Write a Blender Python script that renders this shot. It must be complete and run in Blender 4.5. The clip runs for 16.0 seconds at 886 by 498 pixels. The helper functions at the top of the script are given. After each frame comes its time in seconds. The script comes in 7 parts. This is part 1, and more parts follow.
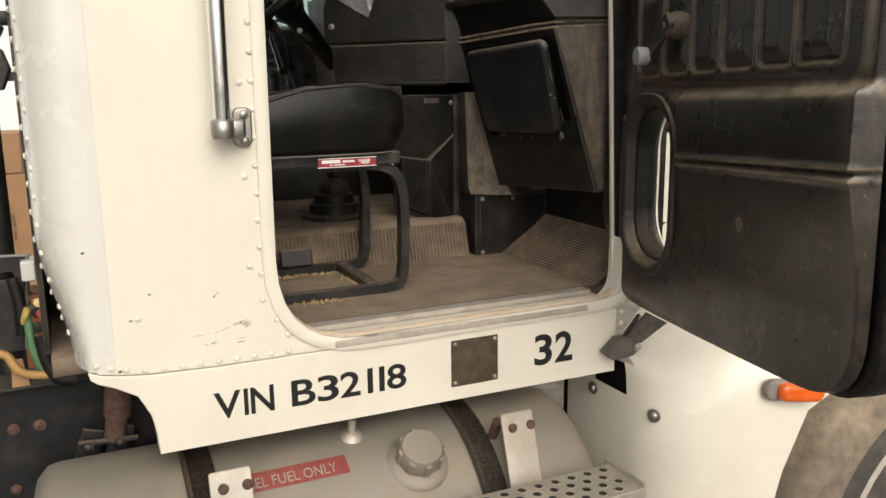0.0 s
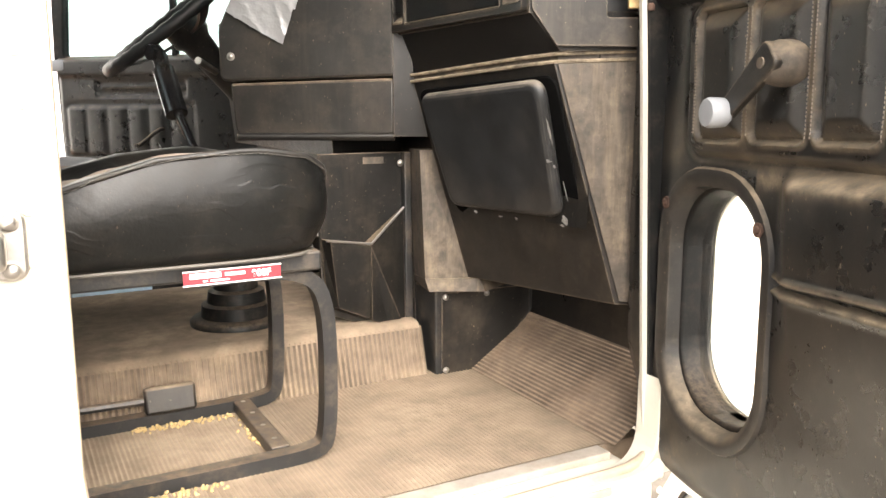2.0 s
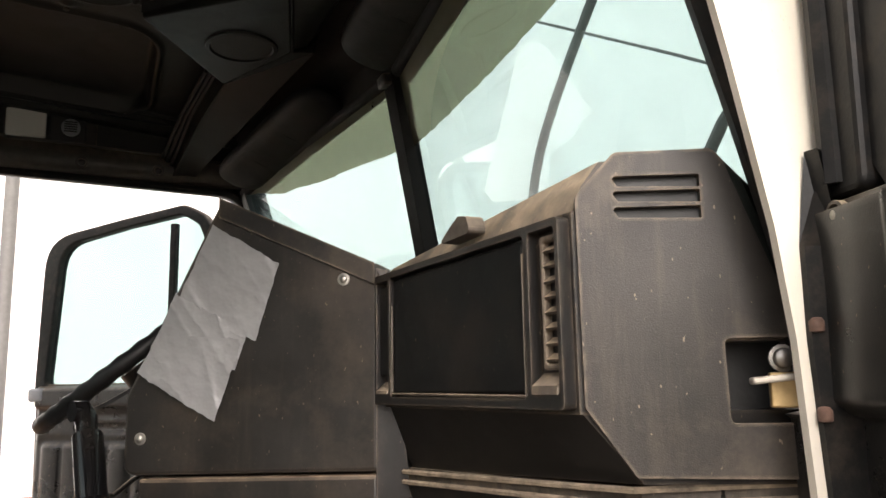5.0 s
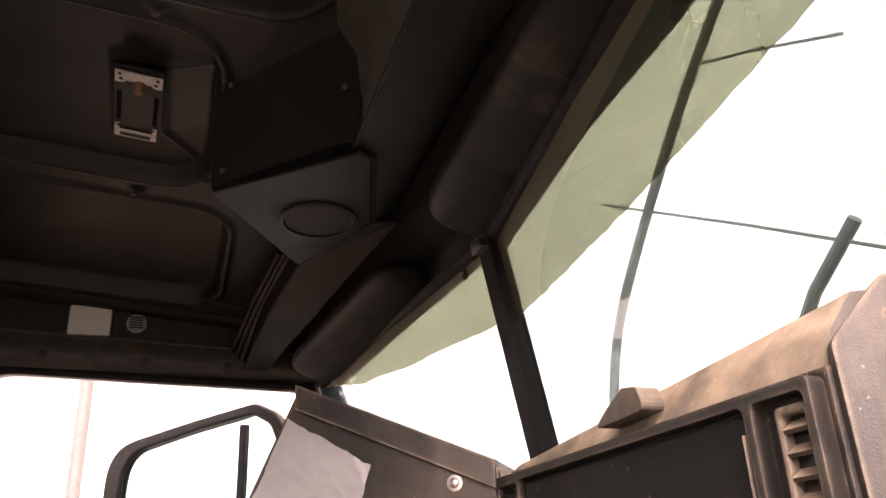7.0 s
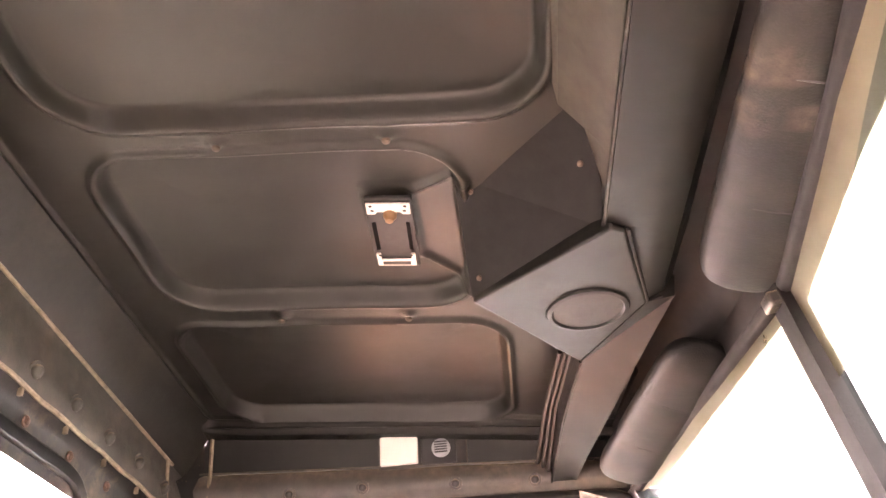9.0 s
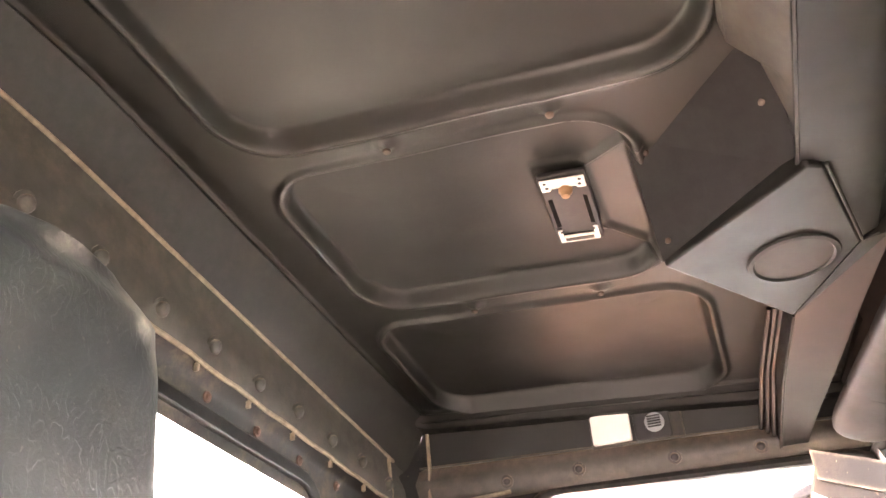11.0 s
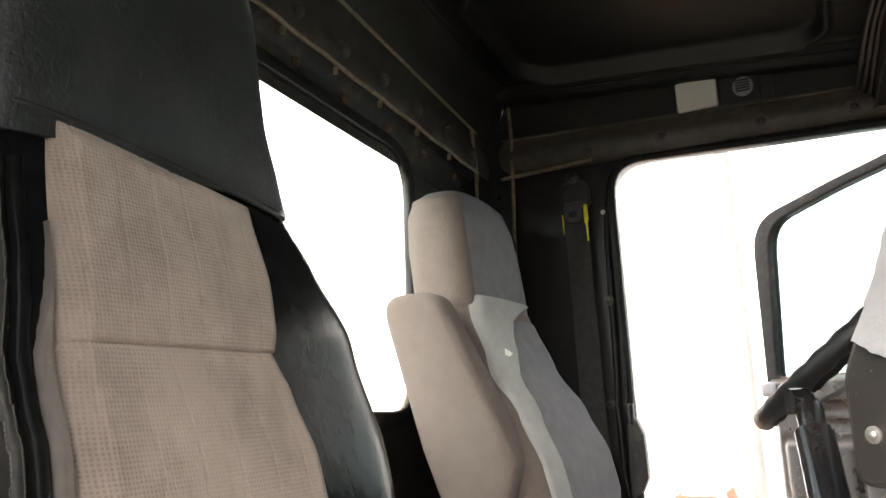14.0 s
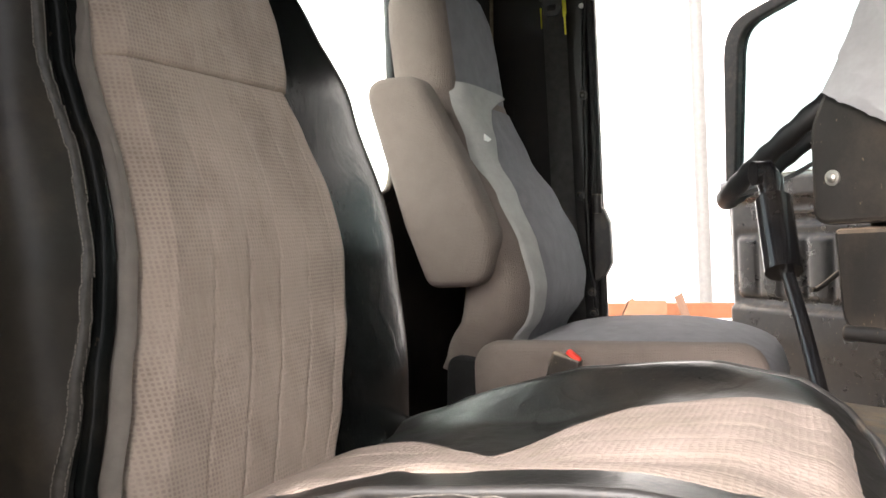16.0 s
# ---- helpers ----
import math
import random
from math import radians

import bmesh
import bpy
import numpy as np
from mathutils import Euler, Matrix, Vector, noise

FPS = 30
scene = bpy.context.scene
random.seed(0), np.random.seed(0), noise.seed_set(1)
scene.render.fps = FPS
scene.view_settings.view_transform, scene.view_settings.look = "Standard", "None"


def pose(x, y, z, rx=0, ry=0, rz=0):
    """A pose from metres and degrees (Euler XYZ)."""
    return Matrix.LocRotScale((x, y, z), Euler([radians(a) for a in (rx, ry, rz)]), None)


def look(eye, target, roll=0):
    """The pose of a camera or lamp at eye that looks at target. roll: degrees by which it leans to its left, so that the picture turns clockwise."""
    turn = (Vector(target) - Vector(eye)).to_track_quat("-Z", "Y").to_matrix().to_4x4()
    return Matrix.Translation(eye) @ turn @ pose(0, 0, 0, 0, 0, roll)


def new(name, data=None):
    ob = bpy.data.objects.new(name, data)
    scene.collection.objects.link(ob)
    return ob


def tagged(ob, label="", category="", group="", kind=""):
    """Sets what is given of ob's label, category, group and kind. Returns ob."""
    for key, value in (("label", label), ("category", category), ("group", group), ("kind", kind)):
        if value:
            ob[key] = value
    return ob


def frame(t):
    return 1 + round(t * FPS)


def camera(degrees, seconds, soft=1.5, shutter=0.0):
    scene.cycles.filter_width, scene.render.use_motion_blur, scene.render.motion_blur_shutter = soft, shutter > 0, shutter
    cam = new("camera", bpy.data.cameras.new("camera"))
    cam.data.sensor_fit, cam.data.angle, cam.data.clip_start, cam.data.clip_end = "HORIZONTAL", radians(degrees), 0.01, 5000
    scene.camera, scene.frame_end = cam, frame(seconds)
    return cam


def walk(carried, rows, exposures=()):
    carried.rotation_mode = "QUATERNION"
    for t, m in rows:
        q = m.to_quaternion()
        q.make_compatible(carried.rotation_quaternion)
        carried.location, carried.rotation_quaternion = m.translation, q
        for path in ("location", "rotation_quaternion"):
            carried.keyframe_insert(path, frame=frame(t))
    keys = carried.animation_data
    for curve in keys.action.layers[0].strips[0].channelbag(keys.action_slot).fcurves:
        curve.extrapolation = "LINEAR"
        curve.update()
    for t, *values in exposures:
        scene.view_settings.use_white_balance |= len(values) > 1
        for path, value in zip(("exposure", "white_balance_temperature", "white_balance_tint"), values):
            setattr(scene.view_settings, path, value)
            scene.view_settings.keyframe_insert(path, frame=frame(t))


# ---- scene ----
cam = camera(57.1, 16.0)
METRES, EYE, TILT, LEAN, TURN = 2.05, 1.75, -11.5, 0.6, -25.0
ROWS = [
    (0.0, 0.0, 0.0, 0.0, 0.0, 0.0, 0.0),
    (0.5, -0.0101, 0.1108, 0.0212, -1.75, -0.15, 0.32),
    (1.0, -0.0035, 0.2162, 0.0467, -2.6, -0.29, 0.42),
    (1.5, -0.0016, 0.2793, 0.0728, -3.1, 0.17, 0.43),
    (2.0, 0.0058, 0.3535, 0.1011, -3.37, 1.81, 0.37),
    (2.5, 0.0131, 0.4185, 0.1382, -3.52, 4.85, 0.35),
    (3.0, 0.0154, 0.4644, 0.1632, -3.67, 7.63, 0.42),
    (3.5, 0.0291, 0.5125, 0.1917, -3.59, 9.61, 0.43),
    (4.0, 0.0498, 0.5674, 0.2164, -3.1, 12.57, 0.51),
    (4.5, 0.0645, 0.6149, 0.24, -0.94, 16.46, 0.39),
    (5.0, 0.0682, 0.6439, 0.2536, 2.03, 20.93, 0.07),
    (7.5, 0.0263, 0.7721, 0.302, 11.13, 36.66, -0.31),
    (8.0, 0.0319, 0.788, 0.3084, 18.65, 38.26, -1.28),
    (8.5, 0.0392, 0.7939, 0.3093, 25.67, 39.85, -2.42),
    (9.0, 0.0437, 0.7959, 0.3089, 30.9, 41.18, -3.23),
    (9.5, 0.0462, 0.7972, 0.309, 35.94, 41.73, -3.85),
    (12.0, 0.0401, 0.8113, 0.3047, 49.7, 33.92, -6.41),
    (12.5, 0.0338, 0.8095, 0.2995, 50.57, 29.06, -6.55),
    (13.0, 0.0262, 0.8078, 0.2923, 51.01, 25.26, -6.6),
    (13.5, 0.0201, 0.8077, 0.2829, 51.08, 21.22, -6.47),
    (14.0, 0.0205, 0.8084, 0.2744, 51.09, 17.97, -6.51),
    (14.5, 0.0198, 0.8085, 0.2652, 51.03, 15.18, -6.58),
    (15.0, 0.02, 0.8052, 0.2543, 50.98, 11.96, -6.73),
    (15.5, 0.021, 0.8002, 0.2414, 50.77, 8.74, -6.66),
    (16.0, 0.0232, 0.7844, 0.2259, 48.17, 6.09, -6.44),
]
EXPO = [(0.0, -0.10, 6700, 8), (0.6, 0.10, 6900, 11), (1.2, 1.42, 6900, 12), (1.8, 2.0, 6700, 10), (2.5, 2.12, 6900, 14), (3.5, 2.12, 7000, 14), (4.5, 1.7, 6900, 14), (5.2, 1.25, 6700, 14), (7.3, 2.4, 7700, 42), (8.0, 3.3, 8500, 52), (8.5, 5.15, 9100, 48), (9.0, 5.88, 7400, 42), (9.7, 6.05, 7100, 39), (11.8, 5.72, 7100, 26), (12.5, 5.18, 6900, 18), (13.2, 3.65, 6800, 14), (14.0, 2.65, 6600, 14), (15.0, 2.42, 6500, 14), (16.0, 2.36, 6500, 14)]
walk(cam, [(t, pose(0, 0, EYE, TILT, LEAN, TURN) @ pose(METRES * x, METRES * y, METRES * z, 90 + pitch, roll, yaw)) for t, x, y, z, yaw, pitch, roll in ROWS], EXPO)

# ---- world and sun: bright overcast ----
world = bpy.data.worlds.new("overcast")
scene.world = world
world.use_nodes = True
wn = world.node_tree
wn.nodes.clear()
sky = wn.nodes.new("ShaderNodeTexSky")
sky.sky_type, sky.sun_disc = "NISHITA", False
sky.sun_elevation, sky.sun_rotation = radians(35.5), radians(187.8)
sky.dust_density, sky.air_density = 6.0, 1.0
grey = wn.nodes.new("ShaderNodeHueSaturation")
grey.inputs["Saturation"].default_value = 0.30
back = wn.nodes.new("ShaderNodeBackground")
back.inputs["Strength"].default_value = 0.15
wout = wn.nodes.new("ShaderNodeOutputWorld")
wn.links.new(sky.outputs[0], grey.inputs["Color"])
wn.links.new(grey.outputs[0], back.inputs["Color"])
wn.links.new(back.outputs[0], wout.inputs["Surface"])
sun = new("sun", bpy.data.lights.new("sun", "SUN"))
sun.data.energy, sun.data.angle, sun.data.color = 0.9, radians(50), (1.0, 0.94, 0.86)
sun.matrix_world = look((-1.1, -8.0, 5.8), (0, 0, 0))

# ---- materials ----
def mat(name, col, rough=0.5, metal=0.0, var=0.12, scale=30.0, bump=0.15, bscale=200.0, dust=None, amount=0.0, up=0.0, dscale=6.0, spec=0.5, coat=0.0, dist=0.002, streak=0.0, specks=0.0, weave=0.0, dots=0.0, crease=0.0, run=(1, 1, 0.38), strength=0.55, edge=0.0, groove_shade=0.0, lay=(0, 1, 1), smudge=0.16):
    """A worn surface: grain, large patches and, where given, dust that settles in patches and on what faces up."""
    m = bpy.data.materials.new(name)
    m.use_nodes = True
    nt = m.node_tree
    b = nt.nodes["Principled BSDF"]
    b.inputs["Metallic"].default_value = metal
    b.inputs["Specular IOR Level"].default_value = spec
    b.inputs["Coat Weight"].default_value = coat
    tc = nt.nodes.new("ShaderNodeTexCoord")

    def noise_tex(s, detail=4.0, rough_=0.6, squash=None):
        n = nt.nodes.new("ShaderNodeTexNoise")
        if squash:
            mp = nt.nodes.new("ShaderNodeMapping")
            mp.inputs["Scale"].default_value = squash
            nt.links.new(tc.outputs["Object"], mp.inputs["Vector"])
            n.inputs["Scale"].default_value, n.inputs["Detail"].default_value, n.inputs["Roughness"].default_value = s, detail, rough_
            nt.links.new(mp.outputs[0], n.inputs["Vector"])
            return n.outputs["Fac"]
        n.inputs["Scale"].default_value, n.inputs["Detail"].default_value, n.inputs["Roughness"].default_value = s, detail, rough_
        nt.links.new(tc.outputs["Object"], n.inputs["Vector"])
        return n.outputs["Fac"]

    def ramp(src, lo, hi, a=(0, 0, 0, 1), c=(1, 1, 1, 1)):
        r = nt.nodes.new("ShaderNodeValToRGB")
        r.color_ramp.elements[0].position, r.color_ramp.elements[1].position = lo, hi
        r.color_ramp.elements[0].color, r.color_ramp.elements[1].color = a, c
        nt.links.new(src, r.inputs[0])
        return r.outputs[0]

    def math_(op, p, q):
        n = nt.nodes.new("ShaderNodeMath")
        n.operation, n.use_clamp = op, True
        for i, v in enumerate((p, q)):
            if isinstance(v, (int, float)):
                n.inputs[i].default_value = v
            else:
                nt.links.new(v, n.inputs[i])
        return n.outputs[0]

    lo = tuple(c * (1 - var) for c in col) + (1,)
    hi = tuple(min(1, c * (1 + var)) for c in col) + (1,)
    colour = ramp(noise_tex(scale), 0.3, 0.7, lo, hi)
    r_out = math_("ADD", rough - 0.08, math_("MULTIPLY", noise_tex(scale * 0.4), 0.16))
    r_out = math_("ADD", r_out, math_("MULTIPLY", math_("SUBTRACT", ramp(noise_tex(9.0, 7.0, 0.72), 0.36, 0.66), 0.4), smudge))
    if dust:
        f = ramp(noise_tex(dscale, 8.0, 0.72), 0.50, 0.72)
        f = math_("MULTIPLY", f, amount)
        if streak:
            f = math_("ADD", f, math_("MULTIPLY", ramp(noise_tex(26.0, 5.0, 0.7, (1, 1, 0.10)), 0.50, 0.80), streak))
        at = nt.nodes.new("ShaderNodeAttribute")
        at.attribute_name = "dust"
        f = math_("ADD", f, math_("MULTIPLY", at.outputs["Fac"], ramp(noise_tex(18.0, 8.0, 0.75), 0.36, 0.64)))
        if specks:
            f = math_("ADD", f, math_("MULTIPLY", ramp(noise_tex(260.0, 1.0, 0.5, (1, 1, 0.5)), 0.745, 0.770), specks))
        if edge:
            # worn, dusty edges
            bn, gn, dt = nt.nodes.new("ShaderNodeBevel"), nt.nodes.new("ShaderNodeNewGeometry"), nt.nodes.new("ShaderNodeVectorMath")
            bn.samples, bn.inputs["Radius"].default_value, dt.operation = 4, 0.006, "DOT_PRODUCT"
            nt.links.new(bn.outputs[0], dt.inputs[0])
            nt.links.new(gn.outputs["Normal"], dt.inputs[1])
            worn = math_("MULTIPLY", ramp(math_("SUBTRACT", 1.0, dt.outputs["Value"]), 0.01, 0.12), ramp(noise_tex(38.0, 6.0, 0.7), 0.36, 0.62))
            f = math_("ADD", f, math_("MULTIPLY", worn, edge))
        if up:
            g = nt.nodes.new("ShaderNodeNewGeometry")
            s = nt.nodes.new("ShaderNodeSeparateXYZ")
            nt.links.new(g.outputs["Normal"], s.inputs[0])
            f = math_("ADD", f, math_("MULTIPLY", ramp(s.outputs[2], 0.16, 0.75), math_("MULTIPLY", up, ramp(noise_tex(dscale * 4), 0.2, 0.7))))
        mx = nt.nodes.new("ShaderNodeMix")
        mx.data_type = "RGBA"
        nt.links.new(f, mx.inputs[0])
        nt.links.new(colour, mx.inputs[6])
        mx.inputs[7].default_value = tuple(dust) + (1,)
        colour = mx.outputs[2]
        r_out = math_("ADD", r_out, math_("MULTIPLY", f, 0.5))
    # rib grooves darkened in the colour: bare rubber and rib shade together
    if groove_shade:
        ga, gm = nt.nodes.new("ShaderNodeAttribute"), nt.nodes.new("ShaderNodeMix")
        ga.attribute_name, gm.data_type = "groove", "RGBA"
        nt.links.new(math_("MULTIPLY", ga.outputs["Fac"], math_("MULTIPLY", ramp(noise_tex(5.0, 5.0), 0.30, 0.62), groove_shade)), gm.inputs[0])
        nt.links.new(colour, gm.inputs[6])
        gm.inputs[7].default_value = tuple(c * 0.22 for c in col) + (1,)
        colour = gm.outputs[2]
    if dots:
        vd = nt.nodes.new("ShaderNodeTexVoronoi")
        vd.inputs["Scale"].default_value, vd.inputs["Randomness"].default_value = weave, 0.12
        lie = nt.nodes.new("ShaderNodeMapping")
        lie.inputs["Scale"].default_value = lay
        nt.links.new(tc.outputs["Object"], lie.inputs["Vector"])
        nt.links.new(lie.outputs[0], vd.inputs["Vector"])
        dk = nt.nodes.new("ShaderNodeMix")
        dk.data_type, dk.blend_type = "RGBA", "MULTIPLY"
        nt.links.new(math_("MULTIPLY", ramp(vd.outputs["Distance"], 0.20, 0.42, (1, 1, 1, 1), (0, 0, 0, 1)), math_("MULTIPLY", ramp(noise_tex(9.0), 0.35, 0.6), dots)), dk.inputs[0])
        nt.links.new(colour, dk.inputs[6])
        dk.inputs[7].default_value = (0.45, 0.43, 0.42, 1)
        colour = dk.outputs[2]
    nt.links.new(colour, b.inputs["Base Color"])
    nt.links.new(r_out, b.inputs["Roughness"])
    if bump:
        bp = nt.nodes.new("ShaderNodeBump")
        bp.inputs["Strength"].default_value, bp.inputs["Distance"].default_value = bump, dist
        height = noise_tex(bscale, 3.0)
        if weave:
            vo = nt.nodes.new("ShaderNodeTexVoronoi")
            vo.inputs["Scale"].default_value = weave
            vo.inputs["Randomness"].default_value = 0.35
            nt.links.new(tc.outputs["Object"], vo.inputs["Vector"])
            height = math_("ADD", math_("MULTIPLY", vo.outputs["Distance"], 0.9), math_("MULTIPLY", height, 0.3))
        if crease:
            cr = nt.nodes.new("ShaderNodeTexNoise")
            cr.noise_type = "RIDGED_MULTIFRACTAL"
            cr.inputs["Scale"].default_value, cr.inputs["Detail"].default_value, cr.inputs["Offset"].default_value = crease * 0.55, 3.0, 1.0
            wob = nt.nodes.new("ShaderNodeMix")
            wob.data_type, wob.blend_type = "RGBA", "LINEAR_LIGHT"
            wn_ = nt.nodes.new("ShaderNodeTexNoise")
            wn_.inputs["Scale"].default_value = 14.0
            nt.links.new(tc.outputs["Object"], wn_.inputs["Vector"])
            wob.inputs[0].default_value = 0.022
            nt.links.new(tc.outputs["Object"], wob.inputs[6])
            nt.links.new(wn_.outputs["Color"], wob.inputs[7])
            mp = nt.nodes.new("ShaderNodeMapping")
            mp.inputs["Scale"].default_value = run
            mp.inputs["Rotation"].default_value = (0.25, 0.15, 0)
            nt.links.new(wob.outputs[2], mp.inputs["Vector"])
            nt.links.new(mp.outputs[0], cr.inputs["Vector"])
            height = math_("ADD", math_("MULTIPLY", height, 0.25), math_("MULTIPLY", ramp(cr.outputs["Fac"], 0.74, 1.0), math_("MULTIPLY", ramp(noise_tex(6.0, 5.0), 0.38, 0.62), strength)))
        nt.links.new(height, bp.inputs["Height"])
        nt.links.new(bp.outputs[0], b.inputs["Normal"])
    return m


def glass(name, tint, rough=0.0, gloss=0.45):
    m = bpy.data.materials.new(name)
    m.use_nodes = True
    nt = m.node_tree
    nt.nodes.clear()
    o, mx = nt.nodes.new("ShaderNodeOutputMaterial"), nt.nodes.new("ShaderNodeMixShader")
    t, g, lw = nt.nodes.new("ShaderNodeBsdfTransparent"), nt.nodes.new("ShaderNodeBsdfGlossy"), nt.nodes.new("ShaderNodeLayerWeight")
    p, f = nt.nodes.new("ShaderNodeMath"), nt.nodes.new("ShaderNodeMath")
    t.inputs[0].default_value, g.inputs["Roughness"].default_value = tuple(tint) + (1,), rough
    p.operation, p.inputs[1].default_value, f.operation, f.inputs[1].default_value, f.inputs[2].default_value = "POWER", 4.0, "MULTIPLY_ADD", gloss, 0.02
    nt.links.new(lw.outputs["Facing"], p.inputs[0])
    nt.links.new(p.outputs[0], f.inputs[0])
    nt.links.new(f.outputs[0], mx.inputs[0])
    nt.links.new(t.outputs[0], mx.inputs[1])
    nt.links.new(g.outputs[0], mx.inputs[2])
    nt.links.new(mx.outputs[0], o.inputs[0])
    return m


DUST = (0.30, 0.22, 0.15)
PAINT = mat("cream_paint", (0.735, 0.690, 0.590), 0.38, var=0.03, scale=3, bump=0.05, bscale=60, dust=(0.50, 0.40, 0.28), amount=0.22, dscale=2.5, coat=0.2, specks=0.30, streak=0.08)
BLACK = mat("dusty_black_plastic", (0.0118, 0.0112, 0.0105), 0.30, var=0.35, scale=22, bump=0.25, bscale=700, dust=(0.36, 0.275, 0.19), amount=0.11, up=0.75, dscale=5, streak=0.04, specks=0.35, spec=0.36, edge=0.40)
DOORSKIN = mat("dusty_door_vinyl", (0.0100, 0.0098, 0.0094), 0.28, var=0.3, scale=50, bump=0.10, bscale=500, dust=(0.36, 0.28, 0.19), amount=0.04, up=0.35, dscale=11, streak=0.02, specks=0.5, spec=0.62)
TANPLASTIC = mat("dusty_lit_plastic", (0.068, 0.055, 0.043), 0.6, var=0.4, scale=40, bump=0.3, bscale=500, dust=(0.31, 0.24, 0.165), amount=0.42, up=0.5, dscale=14, streak=0.55, specks=0.3)
LINER = mat("headliner_vinyl", (0.0112, 0.0117, 0.0102), 0.35, spec=0.33, var=0.10, scale=300, bump=0.25, bscale=900, dust=(0.10, 0.085, 0.07), amount=0.08, dscale=3)
MATTBLACK = mat("matt_black_board", (0.0075, 0.007, 0.007), 0.8, var=0.15, scale=60, bump=0.1, bscale=700, spec=0.25)
CONSOLE = mat("grey_console_plastic", (0.0046, 0.0048, 0.0043), 0.42, spec=0.17, var=0.1, scale=50, bump=0.2, bscale=900, dust=(0.10, 0.085, 0.07), amount=0.08)
VINYL = mat("black_vinyl", (0.0058, 0.0068, 0.0066), 0.20, var=0.2, scale=40, bump=0.45, bscale=260, dust=DUST, amount=0.03, dscale=9, dist=0.002, specks=0.08, crease=52, run=(1, 1, 0.45), strength=0.22, spec=0.05, smudge=0.05)
SIDEVINYL = mat("creased_black_vinyl", (0.0074, 0.0073, 0.0069), 0.31, var=0.2, scale=40, bump=0.45, bscale=260, dust=DUST, amount=0.04, dscale=9, dist=0.002, specks=0.12, crease=40, run=(0.30, 0.30, 1.0), strength=0.9, spec=0.20)
METAL_BLACK = mat("black_painted_steel", (0.013, 0.013, 0.013), 0.4, var=0.2, scale=40, dust=DUST, amount=0.2, up=0.5, dscale=14)
MATF = mat("ribbed_floor_mat", (0.20, 0.148, 0.104), 0.85, var=0.25, scale=25, bump=0.3, bscale=250, dust=(0.40, 0.305, 0.212), amount=0.75, up=0.15, dscale=6, groove_shade=0.85)
CHROME = mat("chrome", (0.92, 0.91, 0.90), 0.16, 1.0, var=0.03, bump=0.02)
STEEL = mat("dull_steel", (0.42, 0.40, 0.37), 0.4, 1.0, var=0.15, bump=0.1)
ALU = mat("weathered_aluminium", (0.50, 0.46, 0.40), 0.55, 0.7, var=0.15, scale=14, bump=0.1, dust=(0.42, 0.34, 0.25), amount=0.45, up=0.3, dscale=4)
RUST = mat("rust", (0.095, 0.053, 0.037), 0.85, var=0.45, scale=60, bump=0.4)
BRASSY = mat("zinc_plated_hinge", (0.55, 0.40, 0.20), 0.4, 0.8, var=0.2)
TAPE = mat("silver_duct_tape", (0.27, 0.27, 0.275), 0.30, 0.35, var=0.08, scale=20, bump=0.5, bscale=25, dist=0.006)
BEIGE = mat("beige_seat_fabric", (0.318, 0.257, 0.214), 0.92, var=0.10, scale=14, bump=0.45, bscale=500, dust=(0.17, 0.135, 0.105), amount=0.46, dscale=9, streak=0.45, weave=270, dots=0.45)
BEIGEFLAT = mat("beige_cushion_fabric", (0.235, 0.188, 0.163), 0.92, var=0.10, scale=14, bump=0.45, bscale=500, dust=(0.17, 0.135, 0.105), amount=0.36, dscale=9, weave=190, dots=0.18, lay=(1, 1, 0))
GREYF = mat("grey_seat_fabric", (0.150, 0.146, 0.156), 0.92, var=0.12, scale=30, bump=0.7, bscale=600, weave=420)
TAUPE = mat("taupe_seat_fabric", (0.135, 0.108, 0.093), 0.92, var=0.05, scale=30, bump=0.8, bscale=500, weave=380)
LIGHTF = mat("light_grey_seat_fabric", (0.31, 0.305, 0.290), 0.9, var=0.1, scale=30, bump=0.4, bscale=600)
MATFLAT = mat("trodden_floor_mat", (0.25, 0.187, 0.130), 0.85, var=0.25, scale=14, bump=0.3, bscale=250, dust=(0.42, 0.325, 0.23), amount=0.75, up=0.15, dscale=4, groove_shade=0.28)
MUDDY = mat("mud_stained_floor_mat", (0.27, 0.195, 0.135), 0.85, var=0.3, scale=22, bump=0.3, bscale=250, dust=(0.15, 0.092, 0.056), amount=0.70, dscale=7, groove_shade=0.95)
RED = mat("red_label", (0.27, 0.025, 0.035), 0.4, var=0.05)
WHITE = mat("white_print", (0.75, 0.73, 0.70), 0.5, var=0.03)
GLOSS = mat("gloss_black", (0.008, 0.008, 0.009), 0.16, var=0.2, bump=0.05, dust=DUST, amount=0.06)
# black print and parts; also paints the shade inside holes and slots
INKSHADE = mat("black_ink_and_hole_shade", (0.007, 0.007, 0.007), 0.5, var=0.3, scale=80)
PLATE = mat("brass_plate", (0.13, 0.10, 0.07), 0.38, 0.6, var=0.4, scale=25)
RUBBER = mat("black_rubber", (0.007, 0.007, 0.007), 0.45, var=0.2, dust=DUST, amount=0.07, up=0.3, dscale=30, spec=0.25)
TYRE = mat("dusty_tyre", (0.17, 0.135, 0.10), 0.85, var=0.3, dust=(0.36, 0.29, 0.21), amount=0.8, up=0.4, dscale=5)
AMBER = mat("amber_lens", (0.75, 0.12, 0.012), 0.25, var=0.1, coat=0.5)
KNOB = mat("grey_plastic_knob", (0.27, 0.28, 0.295), 0.5, var=0.06)
SIDEMETAL = mat("frame_dirty_black", (0.010, 0.010, 0.011), 0.5, var=0.4, dust=DUST, amount=0.10, up=0.2, dscale=12, spec=0.35)
